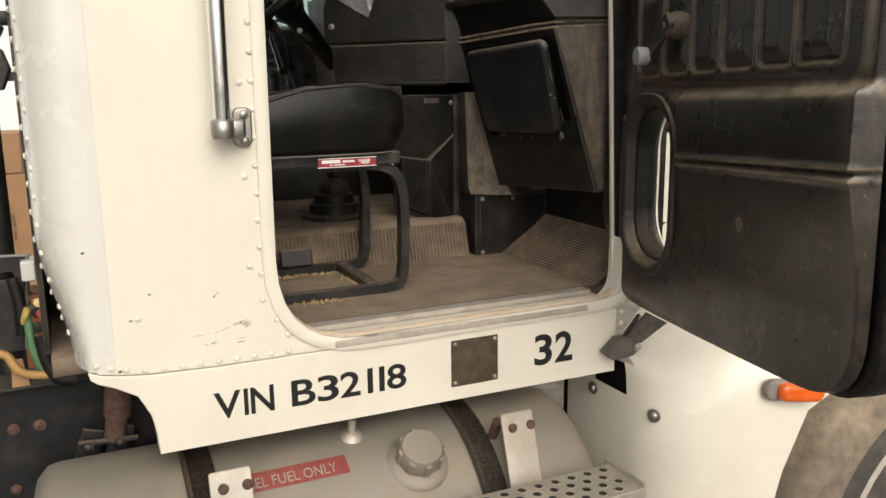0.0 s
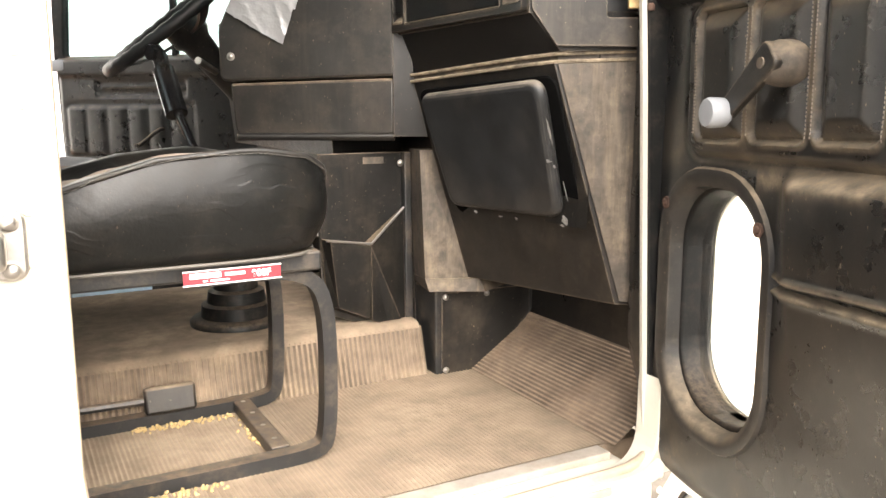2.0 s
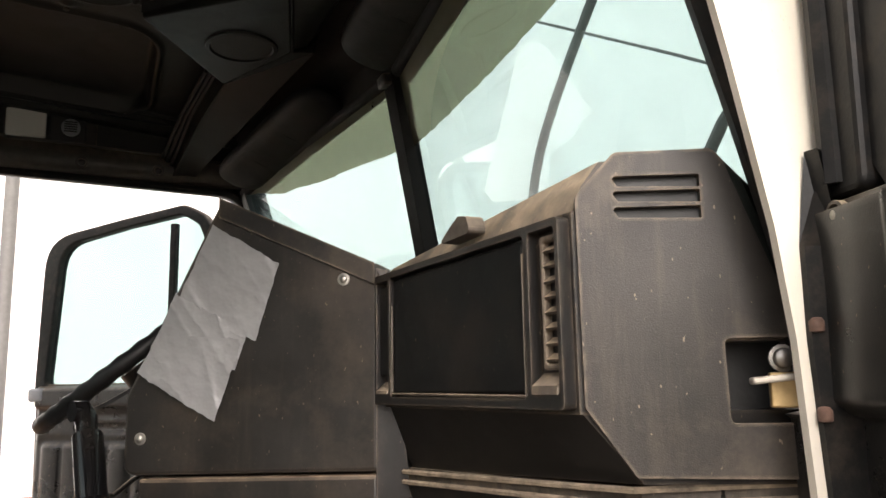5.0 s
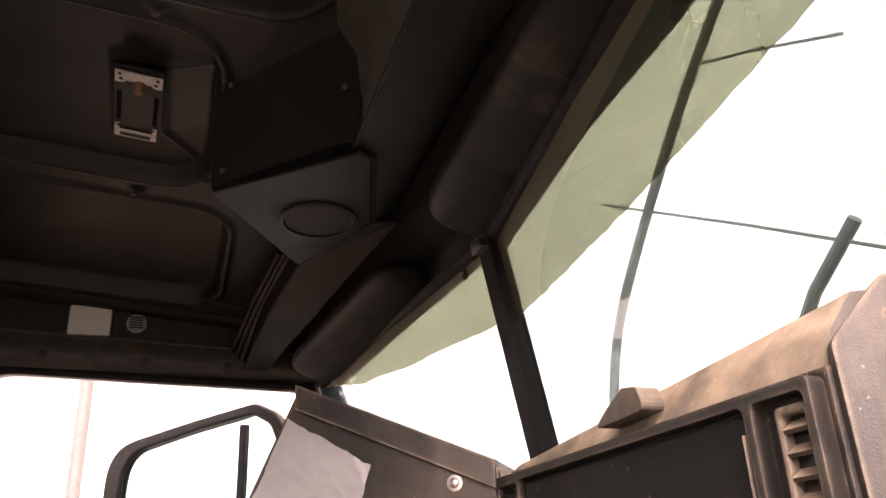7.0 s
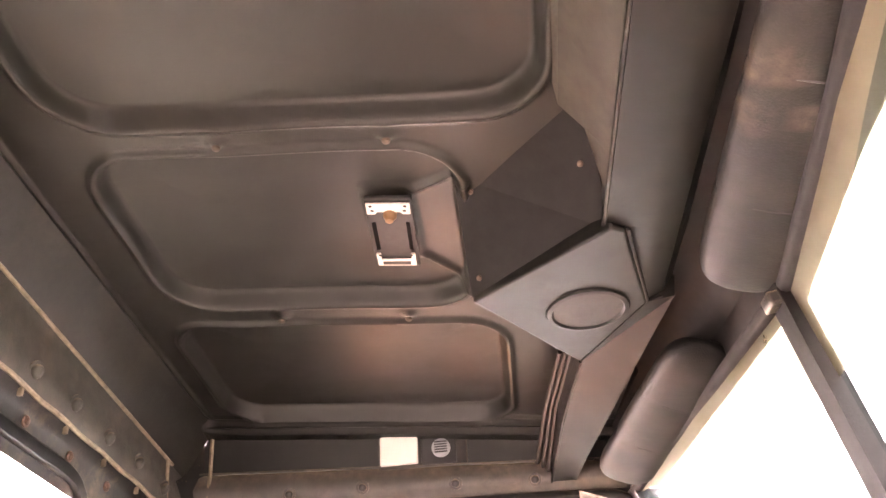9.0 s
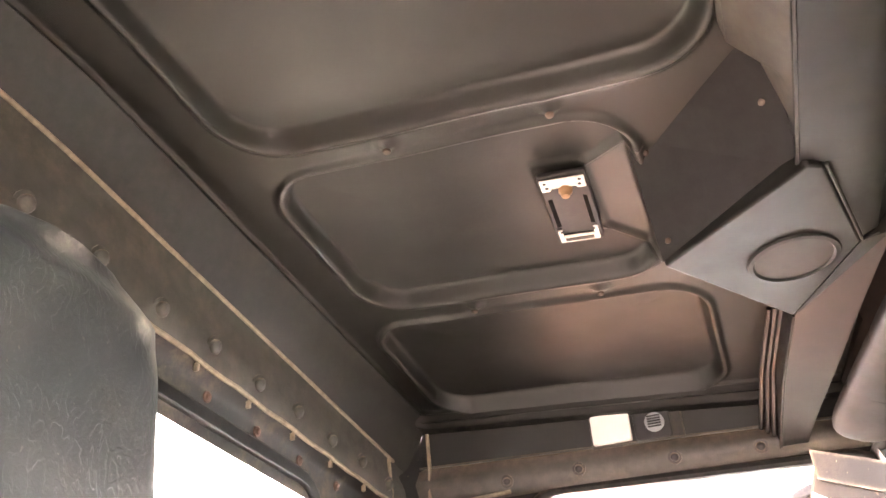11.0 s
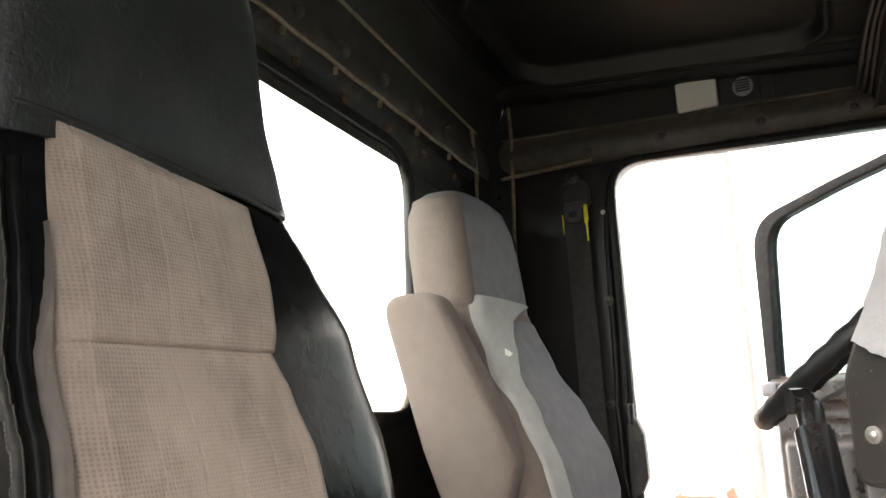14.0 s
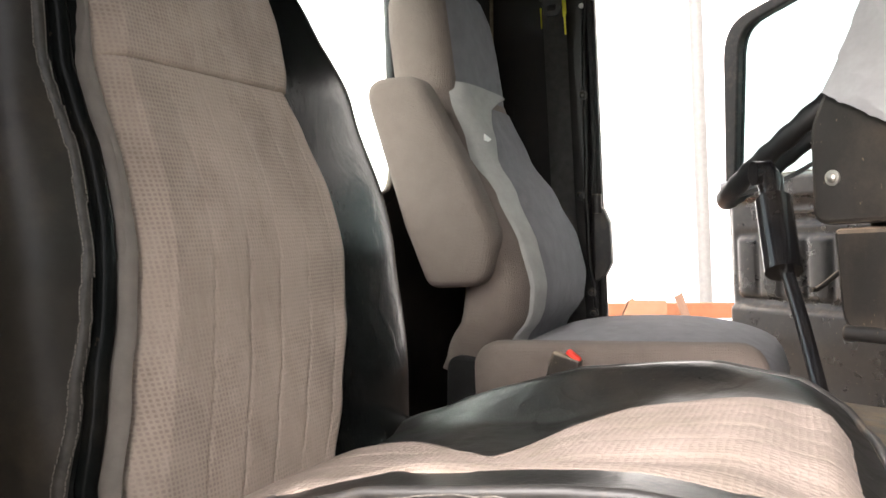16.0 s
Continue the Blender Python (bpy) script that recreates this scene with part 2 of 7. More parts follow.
TANK = mat("dull_dusty_aluminium", (0.27, 0.245, 0.21), 0.5, 0.45, var=0.12, scale=9, bump=0.08, dust=(0.38, 0.31, 0.23), amount=0.6, up=0.45, dscale=3, streak=0.2)
TREAD = mat("stained_sill_metal", (0.44, 0.39, 0.33), 0.6, 0.2, var=0.2, scale=18, dust=(0.34, 0.26, 0.18), amount=0.35, dscale=14)
# dusty dash end; light from the door put into the raised base
DUSTLITBOX = mat("dusty_doorlit_black", (0.029, 0.0255, 0.022), 0.36, var=0.30, scale=13, bump=0.2, bscale=700, dust=(0.32, 0.25, 0.18), amount=0.22, up=0.75, dscale=4, streak=0.12, specks=0.45, spec=0.30, edge=0.6)
CARD = mat("cardboard", (0.38, 0.22, 0.115), 0.9, var=0.08, scale=8)
ORANGEWOOD = mat("orange_painted_wood", (0.17, 0.055, 0.018), 0.7, var=0.2, scale=12)
FABRICWALL = mat("white_tarpaulin", (0.85, 0.85, 0.83), 0.8, var=0.03, scale=2, bump=0.0)
GALV = mat("galvanised_tube", (0.13, 0.125, 0.12), 0.6, 0.2, var=0.1)
GROUND = mat("gravel_ground", (0.17, 0.145, 0.12), 0.95, var=0.4, scale=8, bump=0.6, bscale=30)
LENSW = mat("white_lens", (0.66, 0.64, 0.60), 0.4, var=0.02)
SPEAKER = mat("speaker_mesh", (0.010, 0.0095, 0.0085), 0.7, var=0.3, scale=400, bump=0.6, bscale=900)
BLUEP = mat("blue_plastic", (0.30, 0.42, 0.52), 0.5, dust=(0.5, 0.5, 0.48), amount=0.5, dscale=9)
YELLOW = mat("yellow_tag", (0.75, 0.70, 0.03), 0.5)
GLASS = glass("clear_glass", (0.90, 0.97, 0.95))
CLEAR = glass("clean_small_pane", (0.97, 0.985, 0.98), gloss=0.12)
TINT = glass("tinted_glass", (0.50, 0.585, 0.590))
DOORTINT = glass("tinted_door_glass", (0.55, 0.645, 0.65))


# ---- building helpers ----
def thing(name, at, label, category, group="", kind=""):
    ob = new(name)
    ob.empty_display_size = 0.05
    ob.location = at
    return tagged(ob, label, category, group, kind)


def mesh_of(name, bm, material, smooth=35):
    bmesh.ops.recalc_face_normals(bm, faces=bm.faces)
    me = bpy.data.meshes.new(name)
    bm.to_mesh(me)
    bm.free()
    if material:
        me.materials.append(material)
    if smooth:
        # the broad faces of bevelled plates stay flat, round bodies stay round
        areas = sorted(p.area for p in me.polygons)
        wide = 12 * max(1e-9, areas[len(areas) // 2]) if smooth == 35 else 1e9
        me.polygons.foreach_set("use_smooth", [True] * len(me.polygons))
        me.set_sharp_from_angle(angle=radians(50 if smooth == 35 and len(areas) > 30 else smooth))
        me.polygons.foreach_set("use_smooth", [p.area < wide for p in me.polygons])
    return me


def part(name, bm, material, parent, label="", smooth=35):
    ob = new(name, mesh_of(name, bm, material, smooth))
    ob.parent = parent
    if parent.type == "EMPTY":
        ob.matrix_parent_inverse = parent.matrix_basis.inverted()
    return tagged(ob, label)


def dusted(ob, fn):
    """Settled dust on a part: fn of the place gives its amount, kept as the mesh's dust attribute."""
    a = ob.data.attributes.new("dust", "FLOAT", "POINT")
    a.data.foreach_set("value", [fn(v.co) for v in ob.data.vertices])
    return ob


def solo(name, bm, material, label, category="", group="", kind="", smooth=35):
    return tagged(new(name, mesh_of(name, bm, material, smooth)), label, category, group, kind)


def bev(bm, w, seg=2, angle=30):
    edges = [e for e in bm.edges if len(e.link_faces) == 2 and e.calc_face_angle(0) > radians(angle)]
    bmesh.ops.bevel(bm, geom=edges, offset=w, segments=seg, affect="EDGES", profile=0.5, clamp_overlap=True)
    return bm


def box(x0, x1, y0, y1, z0, z1, w=0.0, seg=2, bm=None):
    b = bmesh.new()
    bmesh.ops.create_cube(b, size=1.0, matrix=Matrix.LocRotScale(((x0 + x1) / 2, (y0 + y1) / 2, (z0 + z1) / 2), None, (x1 - x0, y1 - y0, z1 - z0)))
    if w:
        bev(b, w, seg)
    return merge(bm, b)


def obox(m, sx, sy, sz, w=0.0, seg=2, bm=None):
    b = bmesh.new()
    bmesh.ops.create_cube(b, size=1.0, matrix=Matrix.Diagonal((sx, sy, sz, 1)))
    if w:
        bev(b, w, seg)
    b.transform(m)
    return merge(bm, b)


def merge(bm, b):
    if bm is None:
        return b
    me = bpy.data.meshes.new("tmp")
    b.to_mesh(me)
    b.free()
    bm.from_mesh(me)
    bpy.data.meshes.remove(me)
    return bm


def rrect(x0, x1, y0, y1, r, n=6):
    pts = []
    rs = r if isinstance(r, (tuple, list)) else (r, r, r, r)
    for (cx, cy, a), q in zip(((x0, y0, 180), (x1, y0, 270), (x1, y1, 0), (x0, y1, 90)), rs):
        ox, oy = cx + (q if cx == x0 else -q), cy + (q if cy == y0 else -q)
        for i in range(n + 1):
            t = radians(a + 90 * i / n)
            pts.append((ox + q * math.cos(t), oy + q * math.sin(t)))
    return pts


def rounded(poly, r, n=5):
    """A polygon with its corners rounded by the radii r."""
    out, k = [], len(poly)
    for i, p in enumerate(poly):
        q = r[i] if isinstance(r, (tuple, list)) else r
        a, b, c = Vector(poly[i - 1]), Vector(p), Vector(poly[(i + 1) % k])
        if q <= 0:
            out.append(tuple(b))
            continue
        u, v = (a - b).normalized(), (c - b).normalized()
        h = max(0.05, u.angle(v) / 2)
        d = min(q / math.tan(h), (a - b).length * 0.49, (c - b).length * 0.49)
        s, e = b + u * d, b + v * d
        for j in range(n + 1):
            t = j / n
            out.append(tuple((1 - t) ** 2 * s + 2 * t * (1 - t) * b + t * t * e))
    return out


def slab(outline, depth, m, holes=(), w=0.0, seg=2, bm=None):
    """A plate: an outline in the local XY plane, with holes, made thick along local Z, and laid into the world by m."""
    b = bmesh.new()
    edges = []
    for loop in (outline, *holes):
        vs = [b.verts.new((x, y, 0)) for x, y in loop]
        edges += [b.edges.new((vs[i - 1], vs[i])) for i in range(len(vs))]
    if holes:
        bmesh.ops.triangle_fill(b, use_beauty=True, edges=edges)
        bmesh.ops.dissolve_limit(b, angle_limit=0.01, verts=b.verts, edges=b.edges)
    else:
        b.faces.new(list(b.verts))
    got = bmesh.ops.extrude_face_region(b, geom=list(b.faces))
    bmesh.ops.translate(b, vec=(0, 0, depth), verts=[v for v in got["geom"] if isinstance(v, bmesh.types.BMVert)])
    bmesh.ops.recalc_face_normals(b, faces=b.faces)
    if w:
        bev(b, w, seg, 50)
    b.transform(m)
    return merge(bm, b)


def loft(loops, cap=True, closed=True, bm=None):
    b = bmesh.new()
    rows = [[b.verts.new(p) for p in loop] for loop in loops]
    n = len(rows[0])
    for r, s in zip(rows, rows[1:]):
        for i in range(n if closed else n - 1):
            j = (i + 1) % n
            b.faces.new((r[i], r[j], s[j], s[i]))
    if cap and closed:
        b.faces.new(rows[0][::-1])
        b.faces.new(rows[-1])
    return merge(bm, b)


def tube(pts, r, n=10, closed=False, bm=None, smooth=0):
    """A round bar along points. smooth: how often its corners are rounded."""
    pts = [Vector(p) for p in pts]
    for _ in range(smooth):
        new_pts, k = ([] if closed else [pts[0]]), len(pts)
        for i in range(k if closed else k - 1):
            a, c = pts[i], pts[(i + 1) % k]
            new_pts += [a.lerp(c, 0.25), a.lerp(c, 0.75)]
        pts = new_pts + ([] if closed else [pts[-1]])
    k, loops, ref = len(pts), [], None
    for i, p in enumerate(pts):
        a = pts[i - 1] if closed or i else p
        c = pts[(i + 1) % k] if closed or i < k - 1 else p
        d = (c - a).normalized()
        if ref is None:
            ref = d.orthogonal().normalized()
        ref = (ref - d * ref.dot(d)).normalized()
        s = d.cross(ref)
        q = r[i] if isinstance(r, (list, tuple)) and not smooth else (r if not isinstance(r, (list, tuple)) else r[0])
        loops.append([p + q * (math.cos(2 * math.pi * j / n) * ref + math.sin(2 * math.pi * j / n) * s) for j in range(n)])
    if closed:
        loops.append(loops[0])
    return loft(loops, cap=not closed, bm=bm)


def lathe(profile, m, n=24, bm=None):
    """A turned body: (radius, height) pairs round local Z."""
    loops = [[m @ Vector((max(r, 1e-4) * math.cos(2 * math.pi * j / n), max(r, 1e-4) * math.sin(2 * math.pi * j / n), h)) for j in range(n)] for r, h in profile]
    return loft(loops, bm=bm)


def aim(at, to, up=(0, 0, 1)):
    """Local Z along the way from at to to."""
    return Matrix.Translation(at) @ (Vector(to) - Vector(at)).to_track_quat("Z", "Y").to_matrix().to_4x4()


def axes(o, x, y):
    """A frame from an origin and the directions of local X and (about) Y."""
    x = Vector(x).normalized()
    z = x.cross(Vector(y)).normalized()
    y = z.cross(x)
    return Matrix.Translation(o) @ Matrix((x, y, z)).transposed().to_4x4()


def bolt(name, at, way, r, material, parent, washer=0.0):
    b = lathe([(r, 0), (r, r * 0.55), (r * 0.75, r * 0.85), (0, r * 0.9)], aim(at, Vector(at) + Vector(way)), 12)
    if washer:
        lathe([(washer, -0.001), (washer, 0.002), (r, 0.0025)], aim(at, Vector(at) + Vector(way)), 14, b)
    return part(name, b, material, parent)


def words(text, size, m, material, name, parent=None, depth=0.0006, width=1.0, bold=0.0):
    cu = bpy.data.curves.new(name, "FONT")
    cu.body, cu.size, cu.extrude, cu.offset = text, size, depth, bold
    tmp = bpy.data.objects.new(name + "_tmp", cu)
    scene.collection.objects.link(tmp)
    dg = bpy.context.evaluated_depsgraph_get()
    me = bpy.data.meshes.new_from_object(tmp.evaluated_get(dg))
    bpy.data.objects.remove(tmp)
    me.transform(m @ Matrix.Diagonal((width, 1, 1, 1)))
    me.materials.clear()
    me.materials.append(material)
    ob = new(name, me)
    if parent:
        ob.parent = parent
        if parent.type == "EMPTY":
            ob.matrix_parent_inverse = parent.matrix_basis.inverted()
    return ob


def words_fit(text, x0, x1, z0, z1, y, material, name, parent, bold=0.0):
    """Writing on a side facing -y, from x0 to x1 and z0 to z1."""
    ob = words(text, 1.0, Matrix.Identity(4), material, name, parent, 0.001, 1.0, bold)
    vs = [v.co for v in ob.data.vertices]
    lo, hi = [min(v[i] for v in vs) for i in range(2)], [max(v[i] for v in vs) for i in range(2)]
    sx, sy = (x1 - x0) / (hi[0] - lo[0]), (z1 - z0) / (hi[1] - lo[1])
    for v in ob.data.vertices:
        v.co = (x0 + (v.co.x - lo[0]) * sx, y - v.co.z * 0.3, z0 + (v.co.y - lo[1]) * sy)
    return ob


def thick(b, t):
    bmesh.ops.solidify(b, geom=list(b.faces), thickness=t)
    return b


def sstep(a, b, v):
    t = max(0.0, min(1.0, (v - a) / (b - a)))
    return t * t * (3 - 2 * t)


def in_rrect(x, y, x0, x1, y0, y1, r):
    """Signed distance to a rounded rectangle, inside negative."""
    dx, dy = abs(x - (x0 + x1) / 2) - (x1 - x0) / 2 + r, abs(y - (y0 + y1) / 2) - (y1 - y0) / 2 + r
    return math.hypot(max(dx, 0), max(dy, 0)) + min(max(dx, dy), 0) - r


def YZ(x):  # local (y, z) at x, thick towards +x
    return axes((x, 0, 0), (0, 1, 0), (0, 0, 1))


def XZ(y):  # local (x, z) at y, thick towards -y
    return axes((0, y, 0), (1, 0, 0), (0, 0, 1))


def XY(z):
    return Matrix.Translation((0, 0, z))

# ---- ground and surroundings ----
solo("ground", slab([(-300, -300), (300, -300), (300, 300), (-300, 300)], -0.2, XY(0)), GROUND, "packed gravel yard that the truck stands on", "ground", kind="structure")
solo("wall_tent_driver_side", box(-9, 9.5, 9.0, 9.05, 0, 14.0), FABRICWALL, "white tarpaulin wall of a tent hall beside the truck", "wall", kind="structure")
solo("wall_tent_front", box(9.5, 9.55, -4, 9.05, 0, 14.0), FABRICWALL, "white tarpaulin wall of a tent hall ahead of the truck", "wall", kind="structure")
solo("wall_tent_rear", box(-9.05, -9, 0.5, 9.05, 0, 6.5), FABRICWALL, "white tarpaulin wall of a tent hall behind the truck", "wall", kind="structure")

# ---- cab shell ----
YO, YI = 1.65, 1.715            # passenger side: outer skin, inner face
DI, DO = 3.58, 3.65             # driver side: inner face, outer skin
XR = -0.06                      # inner face of the rear wall
FLOOR = 1.21


def door_hole(front=0.0):
    """Outline of a door opening in (x, z), its corners rounded; the front edge leans back with the windscreen."""
    poly = [(0.367, 1.187), (1.268 + front, 1.195), (1.272 + front, 1.60), (1.256 + front, 1.82), (1.240 + front, 2.02), (1.222 + front, 2.12), (1.165 + front, 2.33), (1.085 + front, 2.57), (0.374, 2.57)]
    return rounded(poly, [0.205, 0.11, 0.3, 0.3, 0.2, 0.2, 0.3, 0.09, 0.09], 7)


wp = thing("wall_passenger", (0.6, YO, 1.2), "cream-painted riveted cab side with a door opening", "wall", kind="structure")
ring_c = [(0.02, 1.200), (0.067, 1.192), (0.123, 1.186), (0.24, 1.182), (1.262, 1.182), (1.262, 1.187), (0.367, 1.187), (0.367, 2.57), (1.085, 2.57), (1.12, 2.66), (1.05, 2.82), (0.02, 2.86)]
part("panel", slab(rounded(ring_c, [0, 0, 0, 0, 0, 0, 0.205, 0.09, 0, 0, 0, 0], 8), 0.065, XZ(YI), (), 0.002), PAINT, wp)
# thin front jamb strip, leaning back with the windscreen, and the corner gusset at the sill
jam = [(1.272, 1.24), (1.265, 1.351), (1.255, 1.581), (1.244, 1.833), (1.233, 2.025), (1.220, 2.116), (1.205, 2.18), (1.187, 2.256), (1.165, 2.34), (1.085, 2.57)]
part("front_jamb", loft([[(x, 1.694, z), (x + 0.036 + 0.30 * max(0.0, min(0.3, z - 2.05)), 1.694, z), (x + 0.036 + 0.30 * max(0.0, min(0.3, z - 2.05)), 1.712, z), (x + 0.003, 1.704, z)] for x, z in jam]), PAINT, wp, "narrow cream jamb strip")
part("hinge_seal", loft([[(x + o, 1.688, z), (x + 0.050, 1.676, z), (x + 0.050, 1.690, z), (x + o, 1.6935, z)] for x, z, o in [(1.270, 1.25, 0.010)] + [(x, z, 0.010) for x, z in jam[1:5]] + [(1.222, 2.10, 0.022), (1.205, 2.18, 0.07)]]), RUBBER, wp, "black rubber hinge seal")
gus = rounded([(1.02, 1.195), (1.270, 1.195), (1.272, 1.34)], [0.0, 0.11, 0.0], 8)
part("corner_gusset", slab(gus + [(1.274, 1.36), (1.288, 1.30), (1.318, 1.245), (1.318, 1.19), (1.02, 1.19)], 0.055, XZ(1.712), (), 0.002), PAINT, wp)
part("kick_board", box(1.29, 1.345, 1.720, 1.734, 1.18, 2.04, 0.002), BLACK, wp, "black board inside the jamb")
# rounded rear corner of the cab, and the rear wall behind it
def corner_loop(z):
    r, ry = 0.090, 0.16
    tuck = 0.048 * sstep(1.47, 1.20, z)
    out = [(0.055, YO - 0.0006, z), (0.035, YO - 0.0006, z)] + [(0.022 - (r - tuck) * math.sin(radians(4.5 * i)), YO - 0.0006 + ry - ry * math.cos(radians(4.5 * i)), z) for i in range(21)]
    return out + [(x + 0.02, y + 0.012, zz) for x, y, zz in out[::-1]]


part("corner_post", loft([corner_loop(z) for z in (1.206, 1.22, 1.25, 1.28, 1.31, 1.34, 1.37, 1.40, 1.44, 1.48, 1.52, 1.6, 1.8, 2.2, 2.86)]), mat("polished_cream_paint", (0.70, 0.68, 0.62), 0.22, var=0.04, scale=3, bump=0.08, bscale=30, dust=(0.45, 0.36, 0.26), amount=0.15, dscale=5, coat=0.8, streak=0.06), wp, "glossy rounded rear corner", smooth=25)
# lip round the opening
lip_o = door_hole(0.04)


def offset_loop(loop, d):
    out, k = [], len(loop)
    for i in range(k):
        a, b, c = Vector(loop[i - 1]), Vector(loop[i]), Vector(loop[(i + 1) % k])
        t = (c - a)
        t = t.normalized() if t.length > 1e-6 else Vector((1, 0))
        out.append((b.x + t.y * d, b.y - t.x * d))
    return out


def open_path(d):
    """The opening's lip from the roof round the rear and the sill, d metres outside it."""
    k = offset_loop(lip_o, d)
    return k[60:72] + k[0:12]


fo, fi = open_path(0.016), open_path(-0.012)
part("door_flange", loft([[(a, YO + 0.002, b), (a, YO - 0.006, b), (a * 0.8 + c * 0.2, YO - 0.009, b * 0.8 + d * 0.2), (c * 0.8 + a * 0.2, YO - 0.009, d * 0.8 + b * 0.2), (c, YO - 0.006, d), (c, YO + 0.002, d)] for (a, b), (c, d) in zip(fo, fi)]), PAINT, wp, smooth=60)
part("door_seal", tube([(x, YO + 0.030, z) for x, z in open_path(-0.006)], 0.010, 8), mat("cream_rubber_seal", (0.55, 0.45, 0.33), 0.7, dust=(0.28, 0.18, 0.10), amount=0.6, dscale=12), wp, "dirty cream door seal")

# skirt below the door, with its cut-away rear corner
sk = thing("side_skirt", (0.7, YO, 1.01), "cream-painted skirt panel below the door with stencilled writing", "panel", kind="structure")
skirt = [(0.124, 1.012), (1.256, 1.008), (1.256, 1.180), (0.24, 1.180), (0.123, 1.184), (0.067, 1.190), (0.029, 1.197), (0.004, 1.205), (0.008, 1.190), (0.020, 1.180), (0.049, 1.168), (0.091, 1.143), (0.113, 1.099), (0.121, 1.058)]
part("panel", slab(skirt, 0.05, XZ(YO + 0.05), (), 0.002), PAINT, sk)
for ch_, x0, x1 in (("V", 0.236, 0.292), ("I", 0.298, 0.307), ("N", 0.312, 0.362), ("B", 0.400, 0.453), ("3", 0.458, 0.506), ("2", 0.510, 0.557), ("1", 0.574, 0.587), ("1", 0.602, 0.615), ("8", 0.621, 0.668)):
    words_fit(ch_, x0, x1, 1.065, 1.124, YO - 0.0008, INKSHADE, "stencil_letter", sk, 0.0 if ch_ in "1I" else 0.016)
for ch_, x0, x1 in (("3", 1.011, 1.062), ("2", 1.071, 1.123)):
    words_fit(ch_, x0, x1, 1.059, 1.139, YO - 0.0008, INKSHADE, "stencil_letter", sk, 0.024)

# sill inside the opening
sill = thing("door_sill", (0.8, 1.70, 1.19), "worn cream door sill with aluminium tread strips", "sill", kind="structure")
part("tread", box(0.42, 1.25, YO + 0.005, YI + 0.05, 1.180, 1.198, 0.004), PAINT, sill)
for k in range(7):
    bolt("rivet", (0.52 + 0.105 * k, YO + 0.035, 1.198), (0, 0, 1), 0.006, RUST if k % 3 else TREAD, sill, 0.009)
part("strip", box(0.50, 1.16, YO - 0.012, YO + 0.012, 1.186, 1.201, 0.003), TREAD, sill, "bare aluminium tread strip")
part("strip", box(0.46, 1.23, YI + 0.012, YI + 0.050, 1.199, 1.213, 0.003), TREAD, sill, "scuffed aluminium carpet strip")

JAMB = mat("black_painted_jamb", (0.0080, 0.0078, 0.0075), 0.35, var=0.2, scale=40, bump=0.15, bscale=400, dust=DUST, amount=0.03, dscale=8, specks=0.15, spec=0.4)
# driver side wall with the opening of its own open door
wd = thing("wall_driver", (0.6, DI, 1.2), "black-trimmed inner cab side with the driver's door opening", "wall", kind="structure")
dhole = rounded([(0.283, 1.21), (1.27, 1.21), (1.27, 1.95), (1.10, 2.556), (0.283, 2.582)], [0.1, 0.1, 0.3, 0.10, 0.09], 7)
part("panel", slab([(-0.10, 1.18), (1.33, 1.18), (1.33, 2.06), (1.20, 2.42), (1.14, 2.64), (1.05, 2.74), (-0.10, 2.77)], 0.065, XZ(DO), [dhole], 0.003), JAMB, wd)
part("door_seal", tube([(x, DI - 0.004, z) for x, z in dhole], 0.013, 8, True), RUBBER, wd, "black rubber door seal")

# pressed beads of the rear jamb
for x0, r in ((0.262, 0.008), (0.279, 0.006)):
    part("jamb_bead", tube([(x0 + 0.012, DI - 0.004, 2.48), (x0, DI - 0.006, 2.36), (x0 - 0.004, DI - 0.006, 2.0), (x0 - 0.012, DI - 0.008, 1.97), (x0 - 0.006, DI - 0.008, 1.93), (x0 - 0.008, DI - 0.006, 1.78), (x0 + 0.010, DI - 0.006, 1.72), (x0, DI - 0.006, 1.40)], r, 8, smooth=2), RUBBER, wd, "glossy black jamb bead")

# rear wall with its wide window
wr = thing("wall_rear", (XR, 2.64, 1.2), "black-trimmed rear cab wall with a wide window", "wall", kind="structure")
rwin = rounded([(2.16, 1.985), (3.095, 1.962), (3.112, 2.537), (2.16, 2.598)], 0.10, 6)
part("panel", slab([(1.80, 1.21), (3.64, 1.21), (3.64, 2.77), (2.25, 2.90), (1.80, 2.86)], -0.012, YZ(XR), [rwin], 0.002), BLACK, wr)
part("window_gasket", slab(offset_loop(rwin, 0.022), 0.014, YZ(XR - 0.002), [offset_loop(rwin, -0.010)], 0.005), RUBBER, wr, "black rubber window gasket")
g = part("pane", slab(rwin, 0.004, YZ(XR - 0.008)), GLASS, wr, "clear rear window pane")
g.visible_shadow = False

# floor with its mat, tunnel and toe ramp
fl = thing("floor", (0.7, 2.4, FLOOR), "dusty tan ribbed rubber floor mat in the cab", "floor", kind="structure")
part("floor_pan", box(XR, 1.34, YI + 0.05, DI, FLOOR - 0.04, FLOOR), MATF, fl)

# ---- open passenger door ----
DH = Vector((1.285, 1.66, 0))                     # origin on the inner face
DU = (Vector((1.13, 1.10, 0)) - DH).normalized()  # along the door, away from its hinges
DN = Vector((DU.y, -DU.x, 0))                     # from the inner face into the open
if DN.x > 0:
    DN = -DN


def dm(n=0.0):
    """Local (u, z) on the door's inner face, n metres proud of it; thick towards the open."""
    o = DH + DN * n
    return Matrix(((DU.x, 0, DN.x, o.x), (DU.y, 0, DN.y, o.y), (0, 1, 0, 0), (0, 0, 0, 1)))


